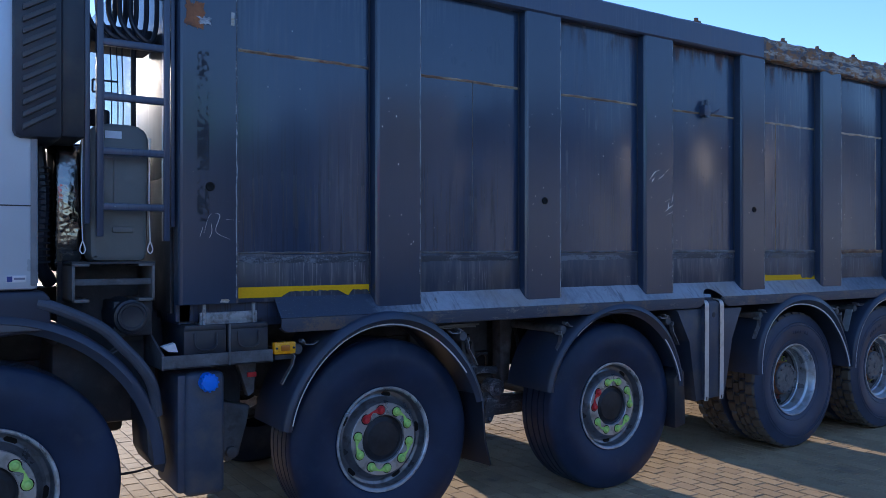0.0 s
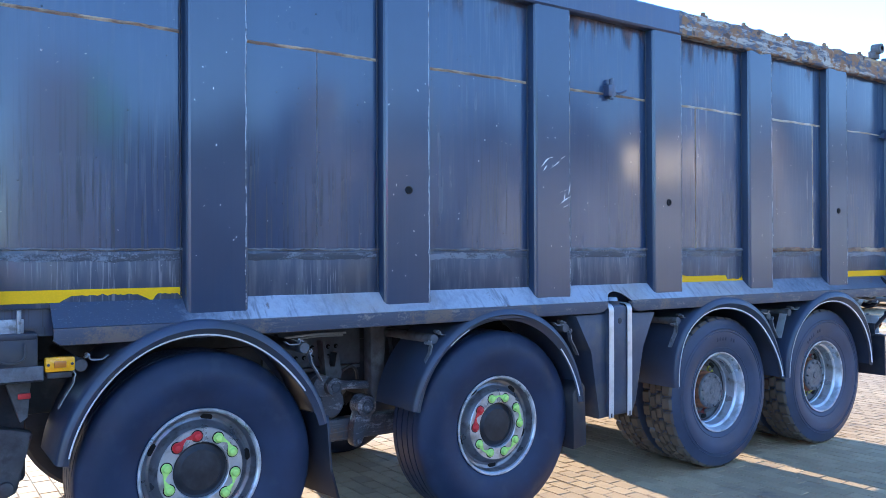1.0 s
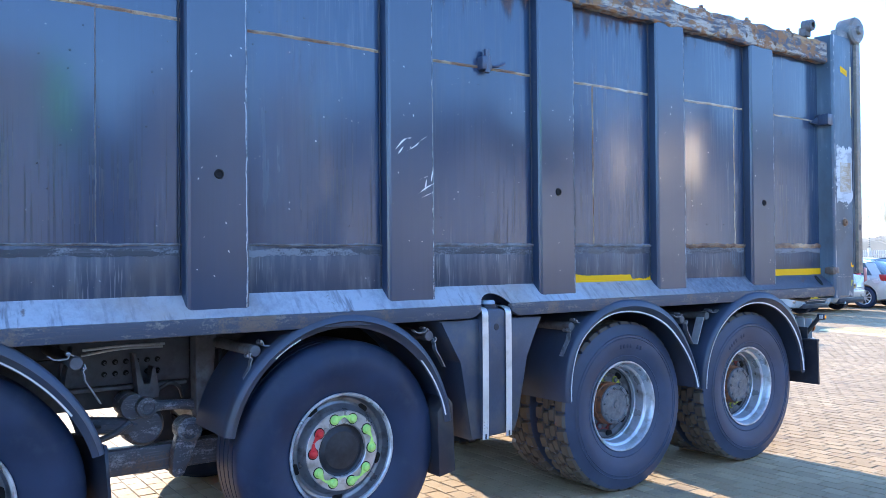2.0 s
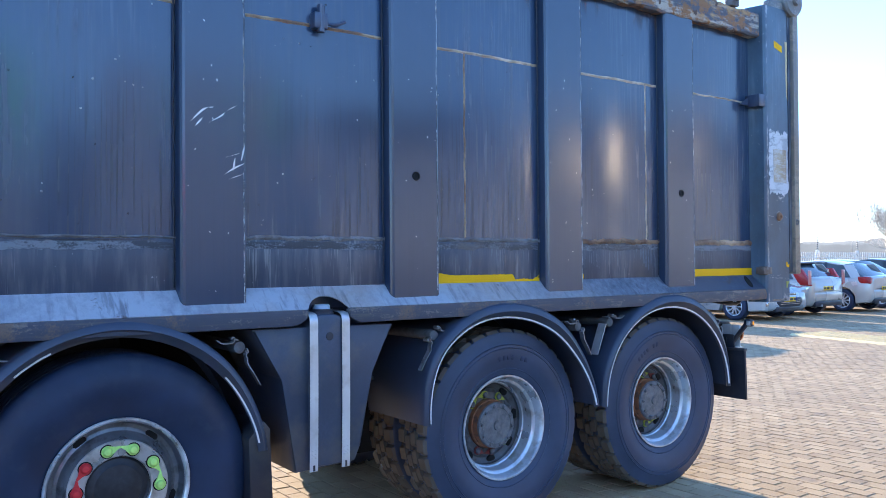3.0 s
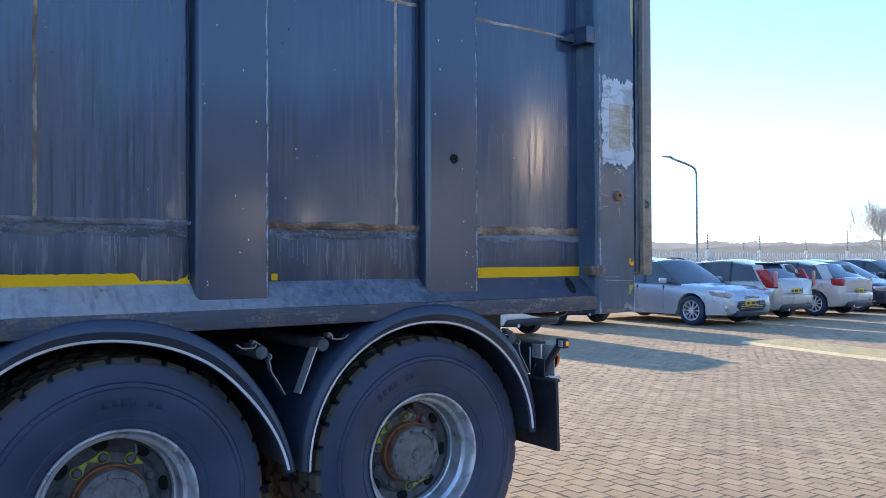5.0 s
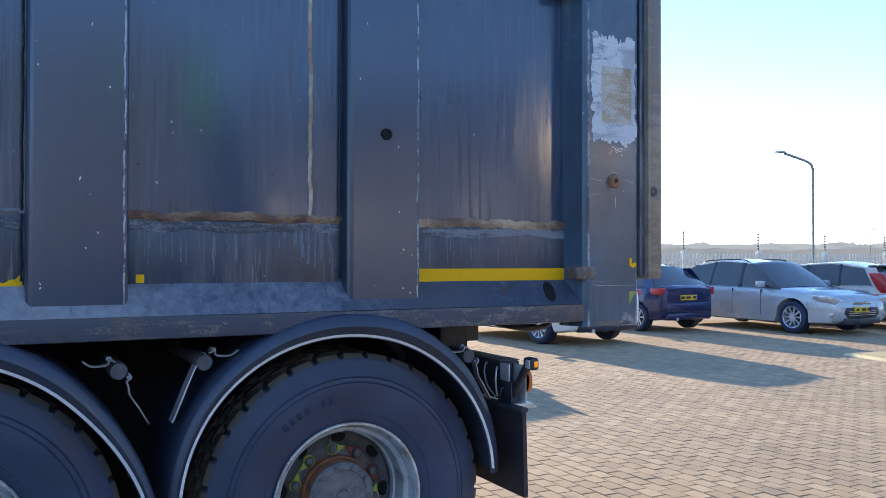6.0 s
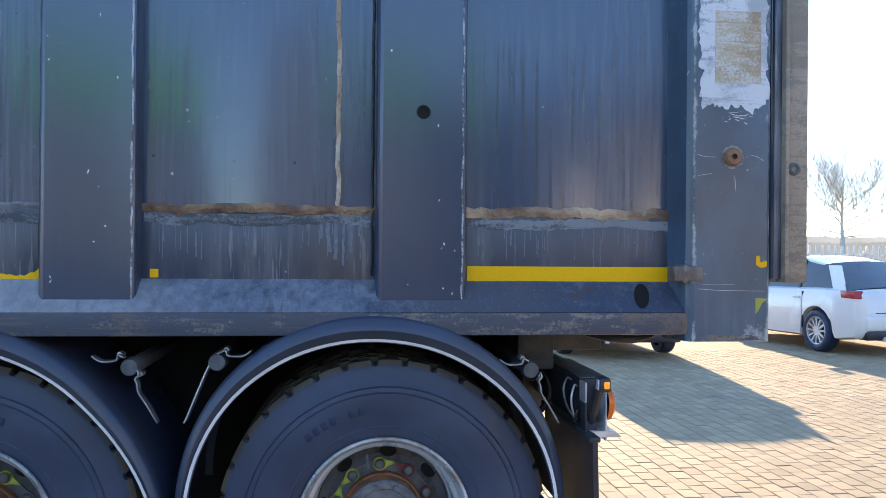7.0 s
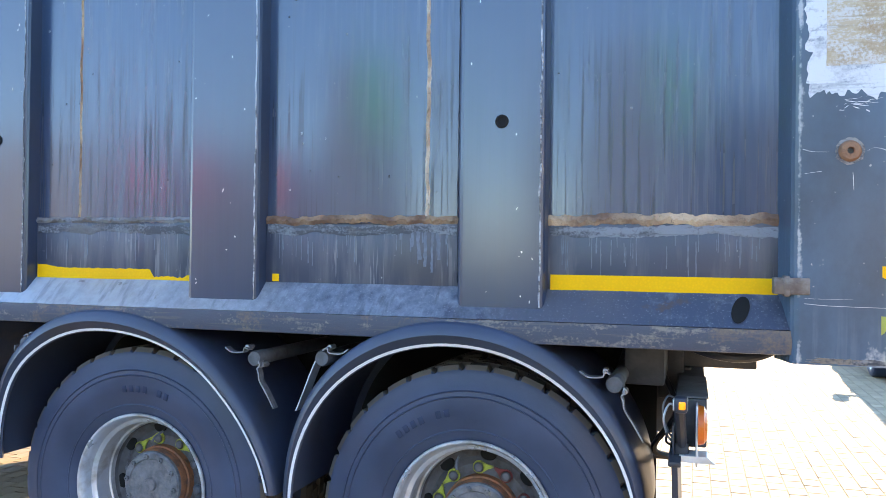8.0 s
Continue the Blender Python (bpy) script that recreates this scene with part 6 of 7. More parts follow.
# ---------------------------------------------------------------- parked cars
def car_wheel(parent, m, r, spokes, silver):
    tyre = lathe(bmesh.new(), [(0.66 * r, -0.095), (0.72 * r, -0.108), (0.86 * r, -0.112), (0.95 * r, -0.10), (r, -0.075), (r, 0.075), (0.95 * r, 0.10), (0.66 * r, 0.10)], 32)
    rim = bmesh.new()
    lathe(rim, [(0.68 * r, -0.10), (0.66 * r, -0.106), (0.62 * r, -0.098), (0.60 * r, -0.06), (0.58 * r, 0.05)], 32)
    lathe(rim, [(0.02 * r, -0.088), (0.16 * r, -0.085), (0.18 * r, -0.06)], 16)
    for k in range(spokes):
        t = 2 * math.pi * k / spokes
        d, s = Vector((math.cos(t), 0, math.sin(t))), Vector((-math.sin(t), 0, math.cos(t)))
        q = []
        for rr, wd, yy in ((0.14 * r, 0.05 * r, -0.085), (0.62 * r, 0.045 * r, -0.096)):
            q += [d * rr - s * wd + Vector((0, yy, 0)), d * rr + s * wd + Vector((0, yy, 0)), d * rr + s * wd + Vector((0, yy + 0.03, 0)), d * rr - s * wd + Vector((0, yy + 0.03, 0))]
        v = [rim.verts.new(p) for p in q]
        for f in ((0, 1, 5, 4), (1, 2, 6, 5), (2, 3, 7, 6), (3, 0, 4, 7)):
            rim.faces.new([v[i] for i in f])
    w = part("wheel", tyre, TYRE, parent)
    w.matrix_basis = m
    part("rim", rim, silver, w, "silver alloy rim")
    part("brake_disc", lathe(bmesh.new(), [(0.05 * r, -0.02), (0.56 * r, -0.018), (0.57 * r, 0.0)], 24), BLACK_DIRTY, w)


def lerp_at(table, u):
    for (a, *va), (b, *vb) in zip(table, table[1:]):
        if a <= u <= b:
            f = (u - a) / (b - a)
            f = f * f * (3 - 2 * f)
            return [p + (q - p) * f for p, q in zip(va, vb)]
    return list(table[-1][1:]) if u > table[-1][0] else list(table[0][1:])


def car(name, label, paint, L, W, H, wheelbase, r, hood, tail, spec, at, spokes=9):
    """A car along y, its nose at +y. hood and tail: where the windscreen and rear window begin and end (from the middle)."""
    ob = thing(name, label, "car", at=at)
    hw = W / 2
    yr, yf = -wheelbase / 2 - spec.get("shift", 0.0), wheelbase / 2 - spec.get("shift", 0.0)
    belt = spec.get("belt", 0.93)
    nose, stern = spec.get("nose", 0.68), spec.get("stern", 0.95)
    # lower body: half width, belt height, floor, along the car
    table = [(-L / 2, 0.80 * hw, stern - 0.06, 0.36), (-L / 2 + 0.10, 0.93 * hw, stern, 0.26), (-L / 2 + 0.5, hw, belt + 0.03, 0.22), (0.0, hw, belt, 0.20), (hood[0], hw, belt - 0.02, 0.20), (L / 2 - 0.55, 0.98 * hw, nose + 0.11, 0.22), (L / 2 - 0.14, 0.92 * hw, nose + 0.02, 0.24), (L / 2 - 0.03, 0.82 * hw, nose - 0.06, 0.27), (L / 2, 0.74 * hw, nose - 0.13, 0.32)]
    ys = sorted(set([round(-L / 2 + L * k / 60, 4) for k in range(61)] + [round(c + r * 1.13 * math.cos(math.pi * k / 16), 4) for c in (yr, yf) for k in range(17)]))
    bm, rings = bmesh.new(), []
    for y in ys:
        w, zb, zl = lerp_at(table, y)
        for c in (yr, yf):
            d = abs(y - c)
            if d < r * 1.13:
                zl = max(zl, r + math.sqrt((r * 1.13) ** 2 - d * d) - 0.005)
        mid = max(0.52, zl + 0.02)
        half = [(0.90 * w, zl), (0.985 * w, min(zl + 0.03, zb - 0.10)), (w, min(mid, zb - 0.08)), (0.995 * w, max(zb - 0.14, zl + 0.05)), (0.955 * w, zb - 0.035), (0.88 * w, zb), (0.45 * w, zb + 0.022), (0.0, zb + 0.03)]
        full = half + [(-x, z) for x, z in half[-2::-1]]
        rings.append([bm.verts.new((x, y, z)) for x, z in full])
    for a, b in zip(rings, rings[1:]):
        for k in range(len(a) - 1):
            bm.faces.new((a[k], a[k + 1], b[k + 1], b[k]))
        bm.faces.new((a[-1], a[0], b[0], b[-1]))
    bm.faces.new(rings[0])
    bm.faces.new(rings[-1])
    part("body", bm, paint, ob, sharp=40)
    # cabin: windscreen from hood[0] up to hood[1], roof, rear window from tail[0] down to tail[1]
    roof = [(tail[1], belt + 0.03), (tail[0], H - 0.09), (0.5 * (tail[0] + hood[1]), H), (hood[1], H - 0.05), (hood[0], belt - 0.01)]
    wt, wb = 0.70 * hw, 0.90 * hw
    ysc = sorted(set([tail[1] + (hood[0] - tail[1]) * k / 40 for k in range(41)] + [hood[1], tail[0]]))
    sect = []
    for y in ysc:
        zr = lerp_at([(a, b) for a, b in roof], y)[0] if tail[0] < y < hood[1] else None
        if zr is None:
            (a, za), (b, zb2) = (roof[0], roof[1]) if y <= tail[0] else (roof[3], roof[4])
            zr = za + (zb2 - za) * (y - a) / (b - a)
        f = max(0.0, (zr - belt) / (H - belt))
        w = wb + (wt - wb) * f
        sect.append((y, w, zr))

    def panel(name_, lo, hi, fn, material, label_=""):
        b2 = bmesh.new()
        rr = [[b2.verts.new(p) for p in fn(y, w, z)] for y, w, z in sect if lo - 1e-6 <= y <= hi + 1e-6]
        for a_, b_ in zip(rr, rr[1:]):
            for k in range(len(a_) - 1):
                b2.faces.new((a_[k], a_[k + 1], b_[k + 1], b_[k]))
        return part(name_, b2, material, ob, label_, sharp=60)

    def across(y, w, z):
        return [(-w, y, z - 0.02), (-0.86 * w, y, z), (-0.4 * w, y, z + 0.022), (0, y, z + 0.028), (0.4 * w, y, z + 0.022), (0.86 * w, y, z), (w, y, z - 0.02)]

    panel("roof", tail[0], hood[1], across, paint)
    panel("windscreen", hood[1], hood[0], across, GLASS)
    panel("rear_window", tail[1], tail[0], across, GLASS)
    for sgn in (-1, 1):
        def side(y, w, z, s=sgn):
            return [(s * wb * 1.005, y, belt - 0.02), (s * (0.5 * (wb + w) + 0.012), y, 0.5 * (belt + z)), (s * w, y, max(belt - 0.02, z - 0.02))]
        panel("side_window", tail[1], hood[0], side, GLASS)

        def rim_line(y, w, z, s=sgn):
            return [(s * (w + 0.006), y, z - 0.055), (s * (w + 0.008), y, z - 0.02), (s * (w - 0.02), y, z - 0.002)]
        panel("roof_edge", tail[0] + 0.02, hood[1] - 0.02, rim_line, paint)
        for ya, yb, tilt in ((tail[1] + 0.10, tail[1] + 0.38, spec.get("cpillar", 0.30)), (0.02, 0.10, 0.0), (-0.85, -0.80, 0.05)):
            pb = bmesh.new()
            z1 = lerp_at([(y, z) for y, w, z in sect], yb + tilt)[0] - 0.02
            w1 = lerp_at([(y, w) for y, w, z in sect], yb + tilt)[0]
            q = [(sgn * (wb * 1.005 + 0.008), ya, belt - 0.02), (sgn * (wb * 1.005 + 0.008), yb, belt - 0.02), (sgn * (w1 + 0.008), yb + tilt, z1), (sgn * (w1 + 0.008), ya + tilt, z1)]
            pb.faces.new([pb.verts.new(p) for p in q])
            thicken(part("pillar", pb, paint if tilt > 0.1 else BLACK, ob), 0.02, 0.0)
        part("mirror", boxed(min(sgn * (hw + 0.02), sgn * (hw + 0.19)), max(sgn * (hw + 0.02), sgn * (hw + 0.19)), hood[0] - 0.42, hood[0] - 0.30, belt + 0.0, belt + 0.13, bevel=0.03), paint, ob)
        part("mirror_foot", boxed(min(sgn * (hw - 0.12), sgn * (hw + 0.04)), max(sgn * (hw - 0.12), sgn * (hw + 0.04)), hood[0] - 0.38, hood[0] - 0.33, belt + 0.0, belt + 0.04), BLACK, ob)
        for yh in (0.0, -0.95) if spec.get("doors", 3) > 3 else (-0.25,):
            part("door_handle", boxed(min(sgn * (hw - 0.012), sgn * (hw + 0.018)), max(sgn * (hw - 0.012), sgn * (hw + 0.018)), yh, yh + 0.17, belt - 0.16, belt - 0.125, bevel=0.006), paint, ob)
        for yd in ((hood[0] - 0.45, -0.08, -1.0) if spec.get("doors", 3) > 3 else (hood[0] - 0.40, -0.55)):
            part("door_gap", boxed(min(sgn * (hw - 0.03), sgn * (hw + 0.0015)), max(sgn * (hw - 0.03), sgn * (hw + 0.0015)), yd, yd + 0.008, 0.34, belt - 0.05), BLACK, ob)
        # lamps
        tx = spec.get("tail_x", 0.66) * hw
        zt0, zt1 = spec.get("tail_z", (0.80, 0.95))
        lampb = bmesh.new()
        prism(lampb, [(sgn * (hw * 0.965), zt0 + 0.02), (sgn * (hw * 0.955), zt1), (sgn * tx * 1.05, zt1 + 0.01), (sgn * tx, zt0 + 0.04), (sgn * tx * 1.1, zt0)], "y", -L / 2 + 0.035, -L / 2 + 0.34, bevel=0.015)
        for v in lampb.verts:
            v.co.y += 0.85 * max(0.0, v.co.z - 0.93)
        tail_l = part("tail_light", lampb, REDLENS, ob, "red tail light")
        part("lamp_insert", boxed(min(sgn * tx * 1.12, sgn * tx * 1.3), max(sgn * tx * 1.12, sgn * tx * 1.3), -L / 2 + 0.028, -L / 2 + 0.06, zt0 + 0.04, zt1 - 0.03, bevel=0.01), plain("clear_red_lens", (0.62, 0.22, 0.2), 0.15), tail_l)
        hb = bmesh.new()
        prism(hb, [(sgn * 0.955 * hw, nose - 0.08), (sgn * 0.965 * hw, nose + 0.05), (sgn * 0.70 * hw, nose - 0.005), (sgn * 0.50 * hw, nose - 0.09), (sgn * 0.58 * hw, nose - 0.15), (sgn * 0.80 * hw, nose - 0.14)], "y", L / 2 - 0.46, L / 2 - 0.035, bevel=0.025)
        part("headlight", hb, plain("headlamp_glass", (0.55, 0.57, 0.6), 0.08, 0.5, 0.2, 30, 60), ob, "clear headlight")
        part("fog_trim", boxed(min(sgn * 0.60 * hw, sgn * 0.88 * hw), max(sgn * 0.60 * hw, sgn * 0.88 * hw), L / 2 - 0.30, L / 2 - 0.06, 0.36, 0.47, bevel=0.02), plain("chrome_trim", (0.6, 0.6, 0.6), 0.2, 0.8), ob)
        for c in (yr, yf):
            car_wheel(ob, pose(sgn * (hw - 0.115), c, r, 0, 0, -90 if sgn < 0 else 90), r, spokes, RIM)
    # ends
    part("rear_bumper", boxed(-0.80 * hw, 0.80 * hw, -L / 2 - 0.03, -L / 2 + 0.16, 0.38, 0.62, bevel=0.05, seg=3), paint, ob)
    part("rear_valance", boxed(-0.78 * hw, 0.78 * hw, -L / 2 - 0.02, -L / 2 + 0.3, 0.25, 0.40, bevel=0.04), spec.get("valance", BLACK), ob)
    part("front_valance", boxed(-0.62 * hw, 0.62 * hw, L / 2 - 0.3, L / 2 + 0.012, 0.22, 0.36, bevel=0.03), BLACK, ob)
    part("grille", prism(bmesh.new(), [(-0.42 * hw, 0.33), (0.42 * hw, 0.33), (0.58 * hw, 0.44), (0.52 * hw, 0.56), (-0.52 * hw, 0.56), (-0.58 * hw, 0.44)], "y", L / 2 - 0.2, L / 2 + 0.014, bevel=0.02), BLACK, ob, "black grille")
    for z in (0.40, 0.44, 0.48):
        part("grille_bar", boxed(-0.44 * hw, 0.44 * hw, L / 2 + 0.008, L / 2 + 0.02, z, z + 0.010), plain("chrome_bar", (0.55, 0.55, 0.56), 0.2, 0.8), ob)
    part("upper_grille", boxed(-0.30 * hw, 0.30 * hw, L / 2 - 0.2, L / 2 + 0.006, nose - 0.15, nose - 0.085, bevel=0.015), plain("chrome_grille", (0.4, 0.4, 0.41), 0.22, 0.8), ob)
    for end, zp, nm in ((-1, spec.get("plate_z", 0.72), "rear"), (1, 0.46, "front")):
        y = end * (L / 2 + 0.022) if end > 0 else -L / 2 - (0.035 if zp < 0.63 else -0.005)
        pl = part("number_plate", boxed(-0.26, 0.26, y - 0.006, y + 0.006, zp, zp + 0.11, bevel=0.003), PLATE_Y, ob, "yellow number plate")
        for k, wk in ((-0.19, 0.11), (-0.03, 0.14), (0.16, 0.09)):
            part("plate_bar", boxed(k - wk / 2, k + wk / 2, y + end * 0.0062 - 0.001, y + end * 0.0062 + 0.001, zp + 0.03, zp + 0.08), PLATE_INK, pl)
        part("plate_band", boxed(0.22 if end < 0 else -0.26, 0.26 if end < 0 else -0.22, y + end * 0.0062 - 0.001, y + end * 0.0062 + 0.001, zp, zp + 0.11), plain("plate_blue", (0.01, 0.03, 0.3), 0.4), pl)
    part("tailgate_gap", boxed(-0.60 * hw, 0.60 * hw, -L / 2 - 0.004, -L / 2 + 0.02, 0.645, 0.655), BLACK, ob)
    part("emblem", lathe(bmesh.new(), [(0.005, -L / 2 + 0.0), (0.04, -L / 2 + 0.002), (0.045, -L / 2 + 0.02)], 16, (0, 0, zt1 - 0.04)), plain("chrome_badge", (0.6, 0.6, 0.6), 0.15, 0.9), ob)
    part("exhaust", tube(bmesh.new(), [(-0.45 * hw, -L / 2 - 0.03, 0.27), (-0.45 * hw, -L / 2 + 0.3, 0.27)], 0.035, 12), RIM, ob)
    if spec.get("spoiler"):
        part("spoiler", boxed(-0.55 * hw, 0.55 * hw, tail[0] - 0.16, tail[0] + 0.10, H - 0.10, H - 0.055, bevel=0.018), spec["spoiler"], ob, "roof spoiler")
    if spec.get("rails"):
        for sgn in (-1, 1):
            part("roof_rail", tube(bmesh.new(), bend([(sgn * wt * 0.93, tail[0] + 0.1, H - 0.09), (sgn * wt * 0.93, tail[0] + 0.3, H - 0.01), (sgn * wt * 0.93, hood[1] - 0.4, H + 0.01), (sgn * wt * 0.93, hood[1] - 0.15, H - 0.06)]), 0.014, 8), BLACK, ob)
    part("aerial", tube(bmesh.new(), [(0, tail[0] + 0.15, H - 0.03), (0, tail[0] - 0.02, H + 0.17)], 0.004, 6), BLACK, ob)
    return ob


def gloss(name, c, metal=0.3):
    return plain(name, c, 0.24, metal, 0.06, 1.5, 200, 0.03, 0.0004, None, 0.5, Coat_Weight=0.6, Coat_Roughness=0.06)


SILVER_BLUE, SILVER, CHAMPAGNE = gloss("silver_blue_car_paint", (0.44, 0.48, 0.50), 0.25), gloss("silver_car_paint", (0.54, 0.52, 0.48), 0.25), gloss("warm_silver_car_paint", (0.52, 0.47, 0.41), 0.25)
WHITE_P, BLUE_P, NAVY_P, GREY_P = gloss("white_car_paint", (0.78, 0.76, 0.72), 0.0), gloss("blue_car_paint", (0.007, 0.017, 0.078), 0.2), gloss("navy_car_paint", (0.02, 0.03, 0.065), 0.3), gloss("grey_car_paint", (0.08, 0.085, 0.095), 0.4)

CARS = (
    ("hatchback", "silver hatchback parked on the block paving", SILVER, 4.40, 1.76, 1.52, 2.60, 0.31, (1.0, 0.35), (-1.35, -2.0), dict(tail_z=(0.80, 1.00), valance=BLACK), (11.86, 10.45, 0), 0, 9),
    ("hatchback", "white hatchback with red tail lights on alloy wheels", WHITE_P, 4.35, 1.83, 1.465, 2.63, 0.325, (1.05, 0.35), (-1.30, -2.02), dict(tail_z=(0.84, 0.97), tail_x=0.52, plate_z=0.56, doors=5, valance=BLACK, belt=0.97, stern=0.98), (15.87, 10.58, 0), 6, 12),
    ("hatchback", "dark blue small hatchback with red tail lights", BLUE_P, 3.84, 1.66, 1.43, 2.44, 0.295, (0.95, 0.30), (-1.15, -1.80), dict(tail_z=(0.76, 0.92), tail_x=0.62, plate_z=0.66, valance=BLUE_P, belt=0.92), (19.28, 11.75, 0), 3, 7),
    ("large_hatchback", "silver-blue large hatchback parked nose out with roof rails", SILVER_BLUE, 4.78, 1.88, 1.50, 2.85, 0.335, (1.15, 0.30), (-1.35, -2.25), dict(doors=5, rails=True, nose=0.76, shift=-0.05), (21.88, 10.05, 0), 180, 10),
    ("hatchback", "warm silver hatchback with dark rear window and spoiler", CHAMPAGNE, 4.25, 1.78, 1.447, 2.64, 0.325, (1.0, 0.35), (-1.40, -2.02), dict(tail_z=(0.78, 1.22), tail_x=0.80, plate_z=0.66, spoiler=BLACK, stern=1.0), (24.15, 10.12, 0), 2, 9),
    ("hatchback", "silver compact hatchback with red tail lights", SILVER, 4.24, 1.75, 1.42, 2.66, 0.32, (1.0, 0.30), (-1.30, -1.95), dict(tail_z=(0.78, 0.98), tail_x=0.68, plate_z=0.60, stern=0.98, doors=5), (26.78, 9.97, 0), 3, 10),
    ("saloon", "dark navy saloon parked nose out", NAVY_P, 4.55, 1.80, 1.43, 2.76, 0.32, (1.10, 0.25), (-1.20, -1.95), dict(doors=5), (29.45, 10.1, 0), 177, 9),
    ("saloon", "dark grey saloon parked at the end of the row", GREY_P, 4.5, 1.80, 1.45, 2.7, 0.32, (1.10, 0.25), (-1.20, -1.95), dict(doors=5), (32.2, 10.2, 0), 181, 9),
)
for nm, lab, paint, L, W, H, wbase, r, hood, tail, spec, at, turn, spokes in CARS:
    tagged(car(nm, lab, paint, L, W, H, wbase, r, hood, tail, spec, pose(*at, 0, 0, turn), spokes), group="row of parked cars")


# ---------------------------------------------------------------- yellow ramp plate
ramp = thing("ramp_plate", "worn yellow ribbed ramp plate lying on the paving", "ramp")
rb = bmesh.new()
prism(rb, [(-0.56, 0.0), (0.56, 0.0), (0.50, 0.035), (-0.50, 0.035)], "y", -4.5, 4.5)
part("plate", rb, YELLOWPLATE, ramp)
rb = bmesh.new()
for k in range(150):
    y = -4.45 + 8.9 * k / 149
    box(rb, -0.47, 0.47, y - 0.012, y + 0.012, 0.034, 0.041)
tagged(part("tread_ribs", rb, YELLOWPLATE, ramp), kind="stuff")
ramp.matrix_basis = pose(18.1, 1.05, -0.001, 0, 0, -11.3)

# ---------------------------------------------------------------- fence along the yard
FENCE_Y, FENCE_TOP = 27.0, 1.86
fence = thing("palisade_fence", "white palisade fence with electric wire posts", "fence")
for z in (0.45, 1.45):
    part("rail", boxed(14, 94, FENCE_Y + 0.04, FENCE_Y + 0.09, z, z + 0.08), FENCE, fence)
first = None
for k in range(300):
    x = 14.3 + 0.265 * k
    if first is None:
        b_ = bmesh.new()
        prism(b_, [(-0.042, 0.02), (0.042, 0.02), (0.042, FENCE_TOP - 0.03), (0.0, FENCE_TOP), (-0.042, FENCE_TOP - 0.03)], "y", 0, 0.035)
        first = part("pale", b_, FENCE, fence)
        first.matrix_basis = pose(x, FENCE_Y, 0)
    else:
        share("pale", first, fence, pose(x, FENCE_Y, 0))
pm = im = None
for k in range(18):
    x = 15.1 + 5.25 * k
    if pm is None:
        pm = part("post", boxed(-0.10, 0.10, 0.09, 0.29, 0, 1.98, bevel=0.01), FENCE, fence)
        pm.matrix_basis = pose(x, FENCE_Y, 0)
        b_ = bmesh.new()
        tube(b_, [(0, 0.19, 1.9), (0, 0.19, 2.98)], 0.026, 6)
        wp = part("wire_pole", b_, FENCE, fence, "white pole for the fence wires")
        wp.matrix_basis = pose(x, FENCE_Y, 0)
        b_ = bmesh.new()
        for j in range(6):
            lathe(b_, [(0.01, 2.06 + 0.15 * j), (0.055, 2.07 + 0.15 * j), (0.055, 2.13 + 0.15 * j), (0.01, 2.14 + 0.15 * j)], 8, (0, 0.19, 0), "z")
        im = part("insulator_stack", b_, BLACK, fence, "black wire insulators")
        im.matrix_basis = pose(x, FENCE_Y, 0)
    else:
        share("post", pm, fence, pose(x, FENCE_Y, 0))
        share("insulator_stack", im, fence, pose(x, FENCE_Y, 0))
        share("wire_pole", wp, fence, pose(x, FENCE_Y, 0))
for j in range(6):
    part("wire", tube(bmesh.new(), [(15.5, FENCE_Y + 0.19, 2.10 + 0.15 * j), (106, FENCE_Y + 0.19, 2.10 + 0.15 * j)], 0.003, 4), GALV, fence)
sign = thing("warning_sign", "small yellow warning sign on the fence", "sign")
part("sign_board", boxed(31.3, 31.85, FENCE_Y - 0.03, FENCE_Y - 0.015, 2.12, 2.42, bevel=0.005), PLATE_Y, sign)
part("sign_pole", tube(bmesh.new(), [(31.55, FENCE_Y - 0.008, 0), (31.55, FENCE_Y - 0.008, 2.4)], 0.02, 8), GALV, sign)
part("sign_bar", boxed(31.4, 31.75, FENCE_Y - 0.034, FENCE_Y - 0.030, 2.22, 2.28), PLATE_INK, sign)


# ---------------------------------------------------------------- street lamps
def street_lamp(x, y, h, arm, thick=0.07, turn=0):
    lamp_ = thing("street_lamp", "slim grey street lamp with a curved arm", "street lamp", "street lamps beyond the yard", at=pose(x, y, 0, 0, 0, turn))
    part("mast", tube(bmesh.new(), [Vector((0, 0, 0)), Vector((0, 0, 1)), *bend([(0, 0, 1.2), (0, 0, h - 0.9), (-0.05, 0, h - 0.35), (-0.45, 0, h), (-0.8 * arm, 0, h + 0.38)], 6)], thick, 10), GALV, lamp_)
    hb = bmesh.new()
    prism(hb, [(-0.78 * arm, h + 0.40), (-0.82 * arm - 0.1, h + 0.50), (-arm - 0.15, h + 0.46), (-arm - 0.15, h + 0.40)], "y", -0.12, 0.12, bevel=0.02)
    part("lantern", hb, GALV, lamp_, "flat grey lantern")


street_lamp(48.25, 29.2, 7.25, 3.0)
street_lamp(98.2, 60.0, 5.0, 0.9, 0.045, 180)
street_lamp(123.6, 60.0, 6.0, 1.2, 0.05, 180)


